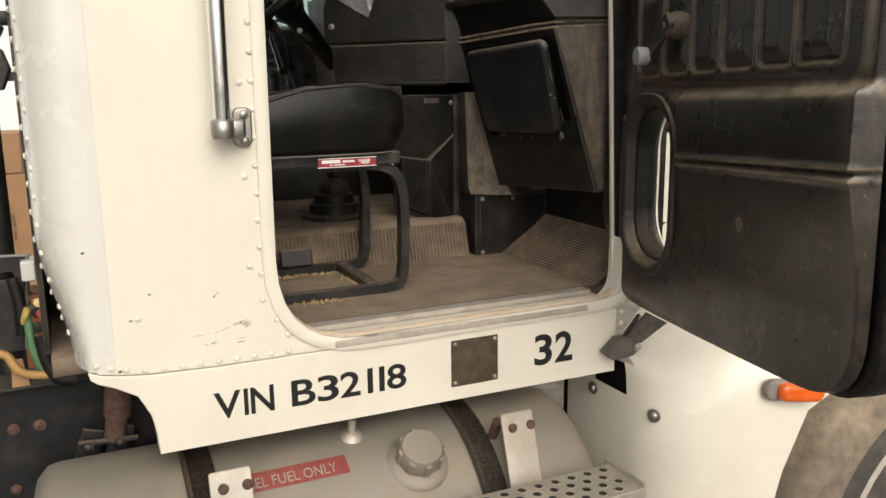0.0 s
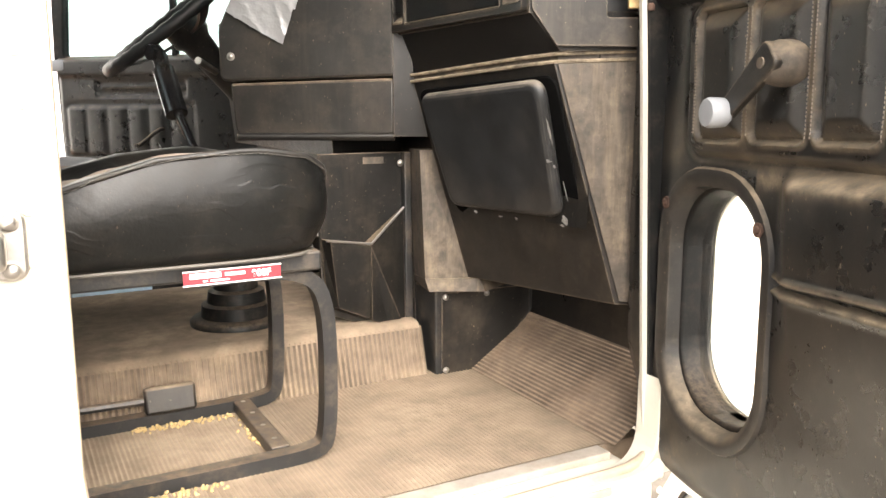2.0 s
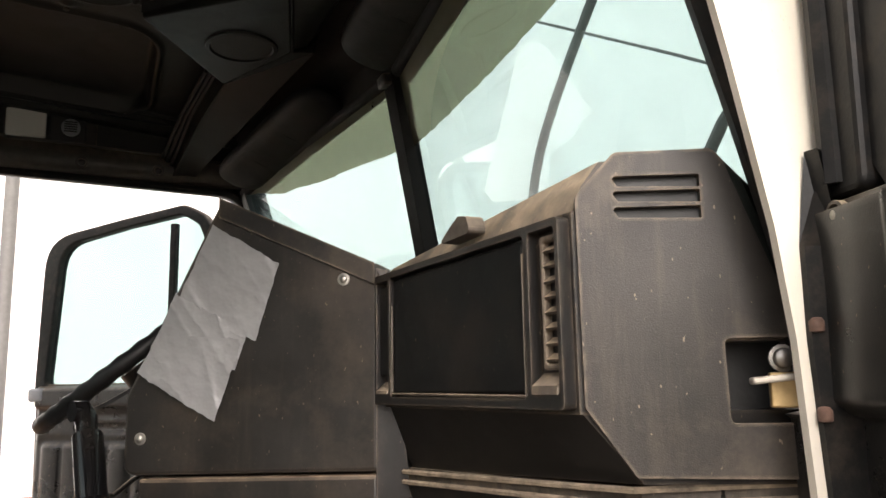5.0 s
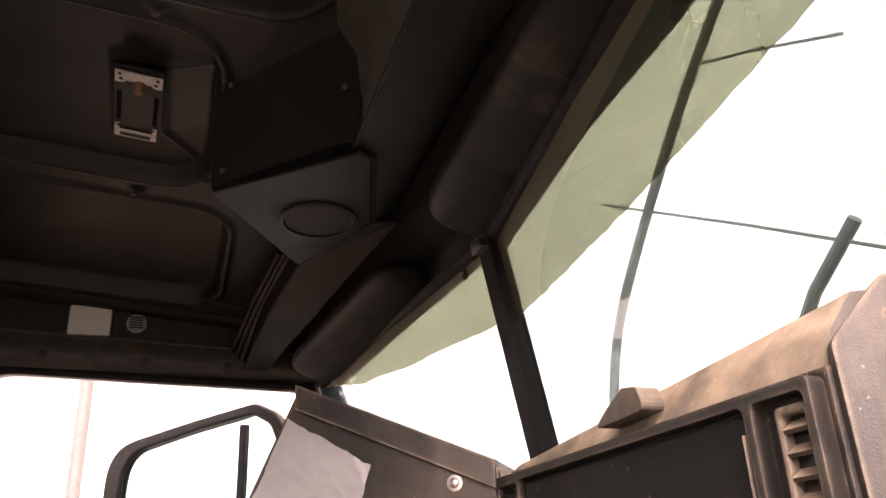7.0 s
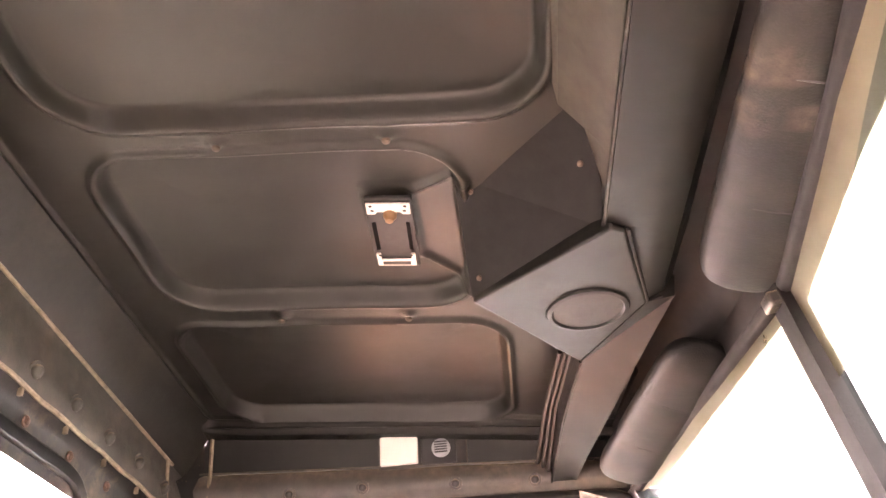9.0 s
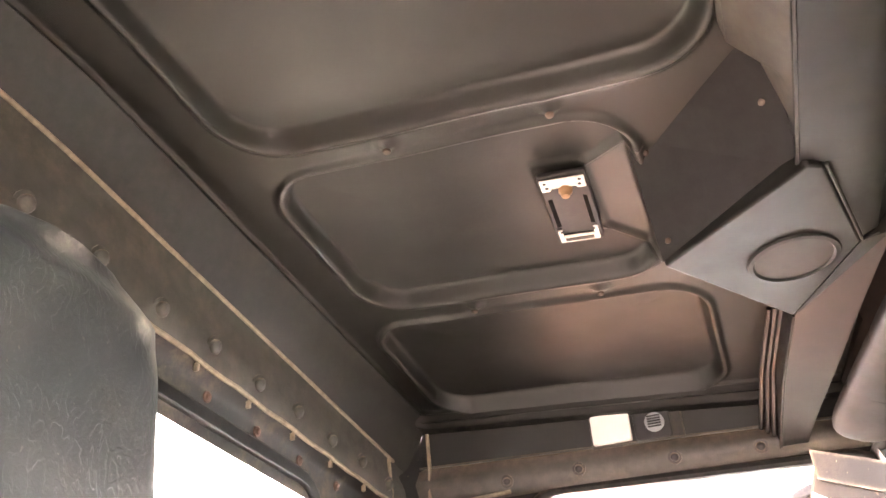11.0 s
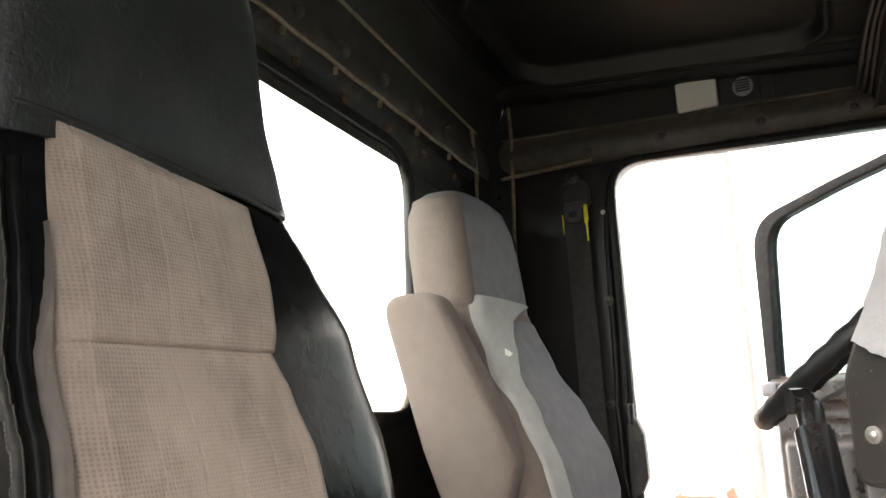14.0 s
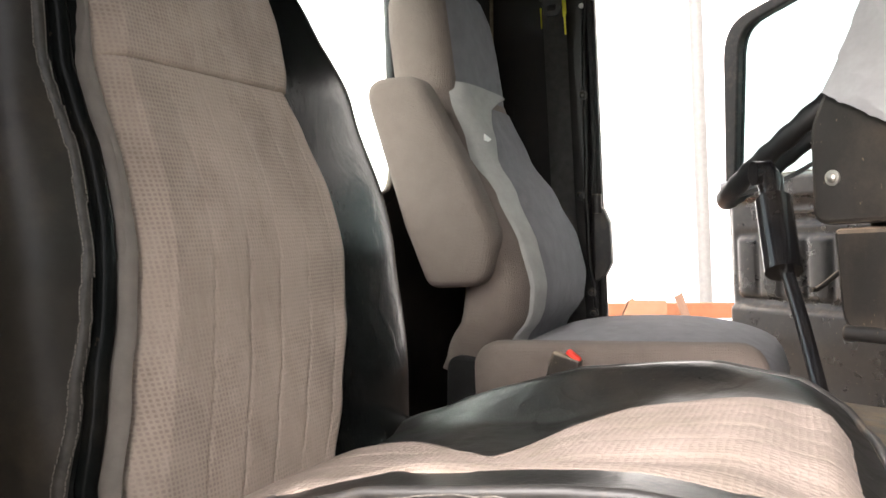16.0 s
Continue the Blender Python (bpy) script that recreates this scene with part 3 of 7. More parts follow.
def dpt(u, z, n=0.0):
    p = DH + DU * u + DN * n
    return Vector((p.x, p.y, z))


door = thing("door_1", DH + Vector((0, 0, 1.2)), "open cab door with a dusty black padded inner panel", "door", kind="structure")
d_out = rounded([(-0.092, 1.185), (0.94, 1.262), (0.925, 2.15), (0.20, 2.60), (-0.03, 2.60), (-0.094, 2.40)], [0.16, 0.13, 0.05, 0.12, 0.05, 0.15], 8)
slot = rrect(0.004, 0.272, 1.318, 1.705, 0.11, 8)
slot_g = rrect(0.022, 0.254, 1.338, 1.688, 0.100, 8)
win = rounded([(0.043, 2.146), (0.86, 2.146), (0.86, 2.19), (0.25, 2.52), (0.073, 2.52)], [0.05, 0.04, 0.05, 0.08, 0.05], 6)
part("frame", slab(d_out, -0.055, dm(-0.012), [slot_g, win], 0.006), RUBBER, door, "black door edge with rubber seal")
part("skin", slab(offset_loop(d_out, -0.006), -0.006, dm(-0.0685), [slot_g, win], 0.001), PAINT, door, "cream outer skin")


def outline_span(loop, z):
    xs = []
    for i in range(len(loop)):
        (x0, z0), (x1, z1) = loop[i - 1], loop[i]
        if (z0 <= z) != (z1 <= z):
            xs.append(x0 + (x1 - x0) * (z - z0) / (z1 - z0))
    return (min(xs), max(xs)) if xs else None


COLS = (0.088, 0.222, 0.352, 0.476, 0.602, 0.714, 0.842)   # stitched columns of the padded field
POCKETS = ((0.129, 0.272), (0.290, 0.520))


def quilt(u, z):
    """Signed distance to the nearest quilt, inside negative."""
    k = 0.022 * (u - 0.09)
    return min(in_rrect(u, z, a + 0.008, c - 0.008, 1.762 + k, 1.945, 0.014) for a, c in zip(COLS, COLS[1:]))


def panel_height(u, z):
    h = 0.010 * sstep(1.20, 1.24, z)
    roll = 1.720 + 0.032 * (u - 0.24)
    h += 0.030 * (1 - sstep(roll - 0.014, roll + 0.012, z)) * sstep(1.40, 1.66, z) * sstep(0.285, 0.35, u)          # elbow roll
    seam = 1.582 + 0.052 * (u - 0.26)
    if u > 0.262:
        h -= 0.009 * math.exp(-((z - seam) / 0.0045) ** 2)
        h += 0.004 * (math.exp(-((z - seam - 0.010) / 0.005) ** 2) + math.exp(-((z - seam + 0.010) / 0.005) ** 2))
    # padded field, column by column, inside a raised frame
    d = quilt(u, z)
    if d < 0:
        h += 0.013 * sstep(0.0, 0.030, -d) - 0.004
    if abs(d) < 0.02:
        h += 0.004 * math.exp(-((d - 0.005) / 0.004) ** 2) - 0.003 * math.exp(-((d + 0.003) / 0.003) ** 2)
    g = in_rrect(u, z, 0.060, 0.885, 1.742, 1.962, 0.035)
    h += 0.008 * sstep(0.004, -0.010, g) - 0.005 * math.exp(-((g - 0.006) / 0.006) ** 2)
    # stiff upper board with its pull pockets
    top = 1.966 + 0.03 * max(0, u - 0.05)
    h += 0.030 * sstep(top - 0.006, top + 0.010, z)
    for a, c in POCKETS:
        h -= 0.036 * sstep(0.006, -0.006, in_rrect(u, z, a, c, 1.992, 2.106, 0.012))
    if z > top + 0.004 and u < 0.067:
        h -= 0.006 * sstep(0.070, 0.062, u)
    h += 0.0015 * noise.noise(Vector((u * 9, z * 9, 4.0)))
    if z < top:
        h += 0.024 * (1 - sstep(-0.065, -0.020, u)) * sstep(1.30, 1.42, z)
    return h


def panel_dust(u, z):
    """Where dust has settled on the door panel."""
    n1 = 0.5 + 0.5 * noise.noise(Vector((u * 13, z * 13, 7.0)))
    roll = 1.720 + 0.032 * (u - 0.24)
    d = 0.0
    if u > 0.24:
        d += 0.80 * math.exp(-((z - roll + 0.004) / 0.013) ** 2) * sstep(0.1, 0.5, n1 + 0.25)
        seam = 1.582 + 0.052 * (u - 0.26)
        d += 0.75 * (math.exp(-((z - seam - 0.009) / 0.003) ** 2) + math.exp(-((z - seam + 0.008) / 0.003) ** 2)) * (u > 0.265)
    q = quilt(u, z)
    d += 0.55 * math.exp(-((q - 0.004) / 0.004) ** 2)
    if q < 0:
        d += 0.45 * sstep(1.90, 1.94, z) * n1 + 0.40 * sstep(1.785, 1.768, z)
    g = in_rrect(u, z, 0.060, 0.885, 1.742, 1.962, 0.035)
    d += 0.30 * math.exp(-(g / 0.006) ** 2)
    top = 1.966 + 0.03 * max(0, u - 0.05)
    d += 0.70 * math.exp(-((z - top - 0.010) / 0.007) ** 2) * sstep(0.05, 0.10, u) + 0.4 * sstep(2.120, 2.140, z)
    for a, c in POCKETS:
        d += 0.7 * math.exp(-((z - 1.996) / 0.008) ** 2) * (a < u < c)
    d += 0.50 * math.exp(-((u - 0.225) / 0.016) ** 2) * sstep(1.70, 1.76, z) * n1
    d += 0.12 * sstep(0.86, 0.90, u) * (z < 1.72)
    d += 0.30 * math.exp(-((u - 0.02) / 0.03) ** 2) * sstep(1.86, 1.74, z) * sstep(1.70, 1.74, z)
    d += 1.5 * (math.hypot(u - 0.579, (z - 1.490) * 0.8) < 0.008 + 0.006 * n1)
    # dirt thrown up along the lower hinge corner and the bottom edge
    d += 0.55 * sstep(1.335, 1.22, z + 0.10 * max(0.0, u - 0.1)) * sstep(0.35, 0.75, n1) + 0.35 * sstep(0.02, -0.05, u) * sstep(1.60, 1.30, z) * n1
    return min(1.0, d)


def heightfield(rows, cols, fn):
    b = bmesh.new()
    grid = [[fn(i / rows, j / cols) for j in range(cols + 1)] for i in range(rows + 1)]
    vs = [[b.verts.new(p) if p is not None else None for p in r] for r in grid]
    for r, s in zip(vs, vs[1:]):
        for j in range(cols):
            q = (r[j], r[j + 1], s[j + 1], s[j])
            if None not in q:
                b.faces.new(q)
    for v in [v for v in b.verts if not v.link_faces]:
        b.verts.remove(v)
    return b


def door_panel(i, j):
    z = 1.20 + (2.136 - 1.20) * i
    lo, hi = outline_span(d_out, z)
    lo, hi = lo + 0.004, hi - 0.022
    u = lo + (hi - lo) * j
    if in_rrect(u, z, 0.002, 0.274, 1.316, 1.707, 0.11) < 0.007:
        return None
    edge = sstep(0, 0.010, min(u - lo, hi - u, z - 1.20, 2.136 - z))
    return dpt(u, z, -0.006 + (panel_height(u, z) + 0.006) * edge)


ip = part("inner_panel", heightfield(300, 300, door_panel), DOORSKIN, door, "dusty black padded vinyl panel with pleats and stitching", 60)
dusted(ip, lambda p: panel_dust((p - DH).dot(DU), p.z))
THREAD = mat("pale_thread", (0.26, 0.22, 0.18), 0.8)
for k in COLS[:-1]:
    sb_ = bmesh.new()
    for i in range(34):
        z = 1.772 + 0.005 * i
        for o in (-0.0045, 0.0045):
            tube([dpt(k + o, z, panel_height(k + o, z) + 0.0006), dpt(k + o, z + 0.003, panel_height(k + o, z + 0.003) + 0.0006)], 0.0008, 4, bm=sb_)
    part("stitching", sb_, THREAD, ip, "double row of stitches")
part("panel_top", slab([(-0.07, 2.118), (0.90, 2.118), (0.90, 2.137), (-0.07, 2.137)], 0.034, dm(-0.012), (), 0.008), DOORSKIN, door)
# deep surround of the low window
ring = [[dpt(u, z, n) for u, z in lp] for lp, n in ((offset_loop(slot, 0.022), 0.004), (offset_loop(slot, 0.016), 0.016), (offset_loop(slot, 0.004), 0.018), (offset_loop(slot, -0.010), 0.010), (slot_g, -0.045), (slot_g, -0.066))]
part("slot_surround", loft(ring, cap=False), mat("dusty_slot_moulding", (0.024, 0.022, 0.020), 0.4, var=0.2, bump=0.2, bscale=500, dust=(0.36, 0.28, 0.19), amount=0.12, up=0.9, dscale=8, specks=0.3, edge=0.2), door, "moulded black surround of the low window")
sg = part("slot_pane", slab(slot_g, -0.003, dm(-0.062)), CLEAR, door, "small low window pane")
sg.visible_shadow = False
wg = part("window_pane", slab(win, -0.004, dm(-0.04)), GLASS, door, "lightly tinted window pane")
wg.visible_shadow = False
part("window_channel", slab(offset_loop(win, 0.03), 0.02, dm(-0.012), [offset_loop(win, -0.006)], 0.006), RUBBER, door)
part("glove_pad", slab(rrect(0.181, 0.262, 1.998, 2.103, 0.004), 0.020, dm(0.004), (), 0.004), BLACK, door, "black pocket pad")
for bu, br_ in ((-0.070, 0.010), (-0.045, 0.008), (-0.012, 0.012)):
    part("frame_bead", tube([dpt(bu, 2.15, 0.017), dpt(bu, 2.38, 0.017), dpt(bu + 0.03, 2.55, 0.017)], br_, 8), RUBBER, door, "black window frame bead")
part("window_post", slab(rounded([(-0.090, 2.140), (0.022, 2.140), (0.032, 2.50), (-0.010, 2.575), (-0.090, 2.40)], 0.01), 0.030, dm(-0.012), (), 0.008), RUBBER, door, "black front post of the window frame")
# window crank
crank = part("crank", lathe([(0.030, 0.010), (0.028, 0.040), (0.022, 0.060), (0, 0.062)], Matrix.Translation(dpt(0.312, 1.862)) @ dm().to_3x3().to_4x4(), 24), TANPLASTIC, door, "dusty window crank hub")
a0, a1 = dpt(0.312, 1.862, 0.056), dpt(0.238, 1.803, 0.060)
arm_x = (a1 - a0).normalized()
part("crank_arm", slab(rounded([(-0.022, -0.021), (0.105, -0.013), (0.105, 0.013), (-0.022, 0.021)], 0.012), 0.012, axes(a0 - DN * 0.006, arm_x, DN.cross(arm_x)), (), 0.003), BLACK, crank)
part("crank_hole", lathe([(0.007, 0), (0.007, 0.003), (0.003, 0.003)], Matrix.Translation(a0 + DN * 0.005) @ dm().to_3x3().to_4x4(), 12), TANPLASTIC, crank)
part("crank_knob", lathe([(0.012, -0.004), (0.019, 0.003), (0.020, 0.024), (0.0175, 0.029), (0.010, 0.030), (0, 0.0295)], Matrix.Translation(a1) @ dm().to_3x3().to_4x4(), 24), KNOB, crank, "pale grey crank knob")
bolt("panel_screw", dpt(0.005, 2.121, 0.030), DN, 0.005, STEEL, door, 0.0)
part("screw_ring", lathe([(0.012, -0.008), (0.012, -0.0015), (0.009, -0.001), (0.007, -0.006)], Matrix.Translation(dpt(0.005, 2.121, 0.034)) @ dm().to_3x3().to_4x4(), 18), BLACK, door)
part("screw_ring", lathe([(0.013, -0.008), (0.013, -0.003), (0.010, -0.0025), (0.008, -0.004), (0.0, -0.004)], Matrix.Translation(dpt(0.097, 2.128, 0.038)) @ dm().to_3x3().to_4x4(), 18), INKSHADE, door)
bolt("panel_screw", dpt(0.012, 1.66, 0.018), DN, 0.006, RUST, door, 0.010)
bolt("panel_screw", dpt(0.262, 1.65, 0.018), DN, 0.006, RUST, door, 0.010)
# the door's check strap, at the sill
DULLSTEEL = mat("dirty_grey_steel", (0.105, 0.092, 0.078), 0.45, 0.3, var=0.35, scale=30, bump=0.3, dust=(0.03, 0.027, 0.024), amount=0.6, dscale=20)
st = thing("door_check", (1.28, 1.61, 1.05), "black steel door check arm bolted to the cab corner", "door check")
part("bracket", slab(rounded([(1.198, 1.074), (1.240, 1.110), (1.267, 1.109), (1.300, 1.096), (1.309, 1.073), (1.278, 1.054), (1.222, 1.053)], [0.003, 0.008, 0.01, 0.014, 0.014, 0.008, 0.006], 4), 0.030, XZ(1.640), (), 0.005), DULLSTEEL, st, "bent steel clevis")
part("arm", slab(rounded([(1.312, 1.162), (1.332, 1.142), (1.282, 1.099), (1.264, 1.107)], 0.005), 0.008, XZ(1.636), (), 0.002), METAL_BLACK, st)
part("arm", bev(loft([[(1.262, 1.604, 1.112), (1.302, 1.604, 1.090), (1.302, 1.612, 1.090), (1.262, 1.612, 1.112)], [(1.275, 1.550, 1.188), (1.339, 1.550, 1.154), (1.339, 1.558, 1.154), (1.275, 1.558, 1.188)]]), 0.002), DULLSTEEL, st, "broad dull steel check arm")
for p in ((1.292, 1.606, 1.081), (1.318, 1.627, 1.145)):
    bolt("bolt", p, (0, -1, 0), 0.007, STEEL, st, 0.010)

# ---- floor mat with ribs, tunnel and toe ramp ----
def rib_sheet(p0, du, dv, nu, nv, amp=0.0022, pitch=0.0085, along="u"):
    """A rubber sheet from p0 along du and dv, ribbed across du; nv subdivisions along dv."""
    n = Vector(du).cross(Vector(dv)).normalized()
    L = Vector(du).length
    k = int(L / pitch) * 4

    def f(i, j):
        h = amp * max(0.0, math.sin(2 * math.pi * j / 4 + 0.4))
        return Vector(p0) + Vector(du) * (j / k) + Vector(dv) * i + n * h
    b = bmesh.new()
    groove = b.verts.layers.float.new("groove")
    vs = [[b.verts.new(f(i / nv, j)) for j in range(k + 1)] for i in range(nv + 1)]
    for r, s in zip(vs, vs[1:]):
        for j in range(k):
            b.faces.new((r[j], r[j + 1], s[j + 1], s[j]))
    for r in vs:
        for j, v in enumerate(r):
            v[groove] = 1.0 if j % 4 in (3, 0) else 0.0
    return b


TZ = 1.332  # top of the tunnel
part("mat_sheet", rib_sheet((0.20, YI + 0.05, FLOOR + 0.003), (1.12, 0, 0), (0, 0.54, 0), 1, 6, 0.0014), MATFLAT, fl, "dusty tan ribbed floor mat", 0)
part("tunnel_side", rib_sheet((0.25, 2.268, FLOOR + 0.002), (0.895, 0, 0), (0, 0.032, TZ - FLOOR - 0.014), 1, 4, 0.0030, 0.0115), MATF, fl, "ribbed tan rubber on the tunnel's flank", 0)
part("tunnel_top", loft([[(x, 2.296, TZ - 0.016), (x, 2.304, TZ - 0.004), (x, 2.325, TZ), (x, 2.95, TZ), (x, 2.98, FLOOR)] for x in [0.0 + 0.05 * i for i in range(23)] + [1.14]], False, False), MATF, fl)
part("toe_ramp", rib_sheet((1.250, 1.742, FLOOR + 0.004), (0.235, 0, 0.155), (0, 0.520, 0), 1, 10, 0.0020, 0.0095), MUDDY, fl, "ribbed toe ramp with brown mud stains", 0)
part("firewall", box(1.42, 1.45, YI, DI, FLOOR - 0.04, 2.05), BLACK, fl)
part("ramp_base", loft([[(1.36, y, FLOOR), (1.36, y, FLOOR + 0.07), (1.475, y, FLOOR + 0.15), (1.475, y, FLOOR)] for y in (YI + 0.03, 2.30)]), BLACK, fl)

# grit swept against the seat rails
def crumbs(name, spots, material, label):
    rnd = random.Random(5)
    b = bmesh.new()
    for (x0, y0, x1, y1, n) in spots:
        for _ in range(n):
            t = rnd.random()
            s = rnd.uniform(0.0018, 0.0055)
            m = Matrix.LocRotScale((x0 + (x1 - x0) * t + rnd.gauss(0, 0.008), y0 + (y1 - y0) * t + rnd.gauss(0, 0.008), FLOOR + 0.004 + s * 0.5), Euler((rnd.random() * 3, rnd.random() * 3, rnd.random() * 3)), (s, s * rnd.uniform(0.5, 1), s * 0.7))
            bmesh.ops.create_icosphere(b, subdivisions=1, radius=1.0, matrix=m)
    return solo(name, b, material, label, "debris", kind="stuff", smooth=0)


# ---- dashboard, passenger side ----
dash = thing("dashboard", (1.2, 2.0, 1.45), "dusty black moulded truck dashboard with vents and locker", "dashboard")


def plan_wall(pts, z0, z1):
    """A prism over plan points between two heights."""
    return slab(pts, z1 - z0, XY(z0))


# same plastic made darker: shade on the fronts put into the colour
SHADEBLACK = mat("shaded_black_moulding", (0.0095, 0.0090, 0.0086), 0.36, spec=0.45, var=0.15, scale=40, bump=0.2, bscale=700, dust=DUST, amount=0.04, dscale=6, specks=0.3, edge=0.30)
# upper box
PN = [(1.092, 2.300), (1.118, 1.835), (1.231, 1.775), (1.30, 1.90), (1.36, 1.90), (1.36, 2.34)]
part("upper_box", plan_wall(PN, 1.966, 2.150), BLACK, dash, "dusty black upper box")
part("end_block", plan_wall([(1.231, 1.775), (1.282, 1.748), (1.34, 1.735), (1.36, 1.90), (1.30, 1.90)], 2.028, 2.150), DUSTLITBOX, dash, "dusty black end block above the hinge notch, toned paler as door-lit")
hb = loft([[(1.096, 2.300, 2.147), (1.119, 1.836, 2.147), (1.282, 1.750, 2.135), (1.335, 1.745, 2.10), (1.352, 2.33, 2.10)],
           [(1.108, 2.292, 2.160), (1.132, 1.838, 2.176), (1.260, 1.768, 2.172), (1.32, 1.76, 2.13), (1.345, 2.33, 2.13)],
           [(1.130, 2.286, 2.168), (1.150, 1.834, 2.200), (1.238, 1.786, 2.200), (1.30, 1.775, 2.16), (1.34, 2.32, 2.14)],
           [(1.160, 2.280, 2.170), (1.172, 1.850, 2.204), (1.232, 1.815, 2.203), (1.28, 1.80, 2.17), (1.32, 2.30, 2.15)]])
part("top_pad", bev(hb, 0.005), mat("dust_coated_top", (0.030, 0.027, 0.024), 0.6, var=0.3, dust=(0.36, 0.28, 0.19), amount=0.25, up=0.95, dscale=6, specks=0.5), dash, "dust-covered sloping top pad")
clip = part("top_clip", slab(rounded([(-0.045, 0), (0.034, 0), (0.026, 0.020), (0.006, 0.024), (-0.018, 0.014)], 0.007), 0.022, axes((1.112, 2.035, 2.158), (0.02, -0.40, 0.012), (0, 0, 1)), (), 0.004), TANPLASTIC, dash, "small dusty lid clip")
part("clip_dent", lathe([(0.009, 0), (0.006, 0.004), (0, 0.004)], aim((1.110, 2.035, 2.172), (0.9, 2.03, 2.172)), 12), TANPLASTIC, clip)
# chamfer below the box, running back to the locker
part("under_box", loft([[(1.096, 2.300, 1.968), (1.120, 1.836, 1.968), (1.282, 1.748, 1.968), (1.33, 1.75, 1.968), (1.35, 2.33, 1.968)],
                        [(1.122, 2.262, 1.885), (1.168, 1.815, 1.905), (1.288, 1.748, 1.905), (1.33, 1.75, 1.905), (1.35, 2.30, 1.885)]]), SHADEBLACK, dash)
FX = axes((1.092, 2.300, 0), (0.026, -0.465, 0), (0, 0, 1))   # local x runs from the centre of the cab to the door
LIDM = mat("matt_black_lid", (0.005, 0.005, 0.005), 0.5, spec=0.2, var=0.2, bump=0.2, bscale=600, dust=DUST, amount=0.05, specks=0.4)
part("face_frame", slab(rrect(0.004, 0.462, 1.970, 2.146, 0.006), 0.014, FX, [rrect(0.014, 0.056, 1.984, 2.136, 0.004), rrect(0.062, 0.402, 1.980, 2.138, 0.006), rrect(0.410, 0.456, 1.984, 2.138, 0.005)], 0.003), SHADEBLACK, dash)
part("locker_lid", slab(rrect(0.068, 0.396, 1.985, 2.134, 0.006), 0.010, FX, (), 0.003), LIDM, dash, "flat matt black locker lid")
part("lid_edge", tube([FX @ Vector((0.066, 2.10, 0.012)), FX @ Vector((0.066, 1.984, 0.012)), FX @ Vector((0.398, 1.982, 0.012)), FX @ Vector((0.398, 2.12, 0.012))], 0.0018, 5), TANPLASTIC, dash, "dusty lid edge")
part("switch_plate", slab(rrect(0.018, 0.050, 2.008, 2.128, 0.003), 0.010, FX, (), 0.002), LIDM, dash, "small matt black blanking plate")
for x0, x1, z1 in ((0.016, 0.054, 2.000), (0.412, 0.454, 2.004)):
    part("ledge", loft([[FX @ Vector(p) for p in ((x0, 1.984, 0.0), (x1, 1.984, 0.0), (x1, 1.984, 0.016), (x0, 1.984, 0.016))], [FX @ Vector(p) for p in ((x0, z1, 0.0), (x1, z1, 0.0), (x1, z1 - 0.012, 0.015), (x0, z1 - 0.012, 0.015))]]), TANPLASTIC, dash, "dusty sloping ledge")
vent = part("side_vent", slab(rrect(0.425, 0.455, 2.006, 2.132, 0.004), 0.010, FX, [rrect(0.430, 0.450, 2.012, 2.126, 0.003)], 0.002), TANPLASTIC, dash, "louvred air vent")
for i in range(8):
    part("louvre", obox(FX @ Matrix.Translation((0.440, 2.018 + 0.0145 * i, 0.004)) @ pose(0, 0, 0, 35, 0, 0), 0.020, 0.003, 0.012), BLACK, vent)
# black sheet painting the shade behind the louvres
part("vent_back", slab(rrect(0.428, 0.452, 2.010, 2.128, 0.003), 0.001, FX), INKSHADE, vent)
# demister slots in the angled end
SX = axes((1.118, 1.835, 0), (0.164, -0.087, 0), (0, 0, 1))
end_ = rounded([(0.004, 1.972), (0.046, 1.912), (0.188, 1.910), (0.190, 1.957), (0.128, 1.957), (0.127, 2.030), (0.187, 2.030), (0.187, 2.120), (0.181, 2.140), (0.136, 2.192), (0.128, 2.202), (0.040, 2.202), (0.003, 2.162)], [0.004, 0.004, 0.002, 0.002, 0.006, 0.006, 0.004, 0.012, 0.012, 0.010, 0.010, 0.010, 0.010], 4)
slots_ = [rounded([(0.037, z0 - 0.002), (0.042, z0 - 0.0095), (0.115, z0 - 0.012), (0.115, z0 - 0.0005), (0.040, z0)], 0.0015, 2) for z0 in (2.179, 2.165, 2.150)]
part("end_panel", slab(end_, 0.012, SX @ Matrix.Translation((0, 0, -0.002)), slots_, 0.004), DUSTLITBOX, dash, "dusty black moulded end with demister slots, toned paler as door-lit")
# black sheets paint the shade inside slots and notch
part("slot_box", slab([(0.030, 2.130), (0.120, 2.130), (0.120, 2.188), (0.030, 2.188)], 0.003, SX @ Matrix.Translation((0, 0, -0.0015))), INKSHADE, dash, "black sheet for the shade inside the demister slots")
part("notch_back", slab([(0.120, 1.950), (0.190, 1.950), (0.190, 2.035), (0.120, 2.035)], 0.002, SX @ Matrix.Translation((0, 0, -0.045))), INKSHADE, dash, "black sheet for the shade inside the hinge notch")
DUSTEDGE = mat("caked_dust_edge", (0.24, 0.19, 0.135), 0.85, var=0.45, scale=40, dust=(0.05, 0.045, 0.04), amount=0.8, dscale=22)
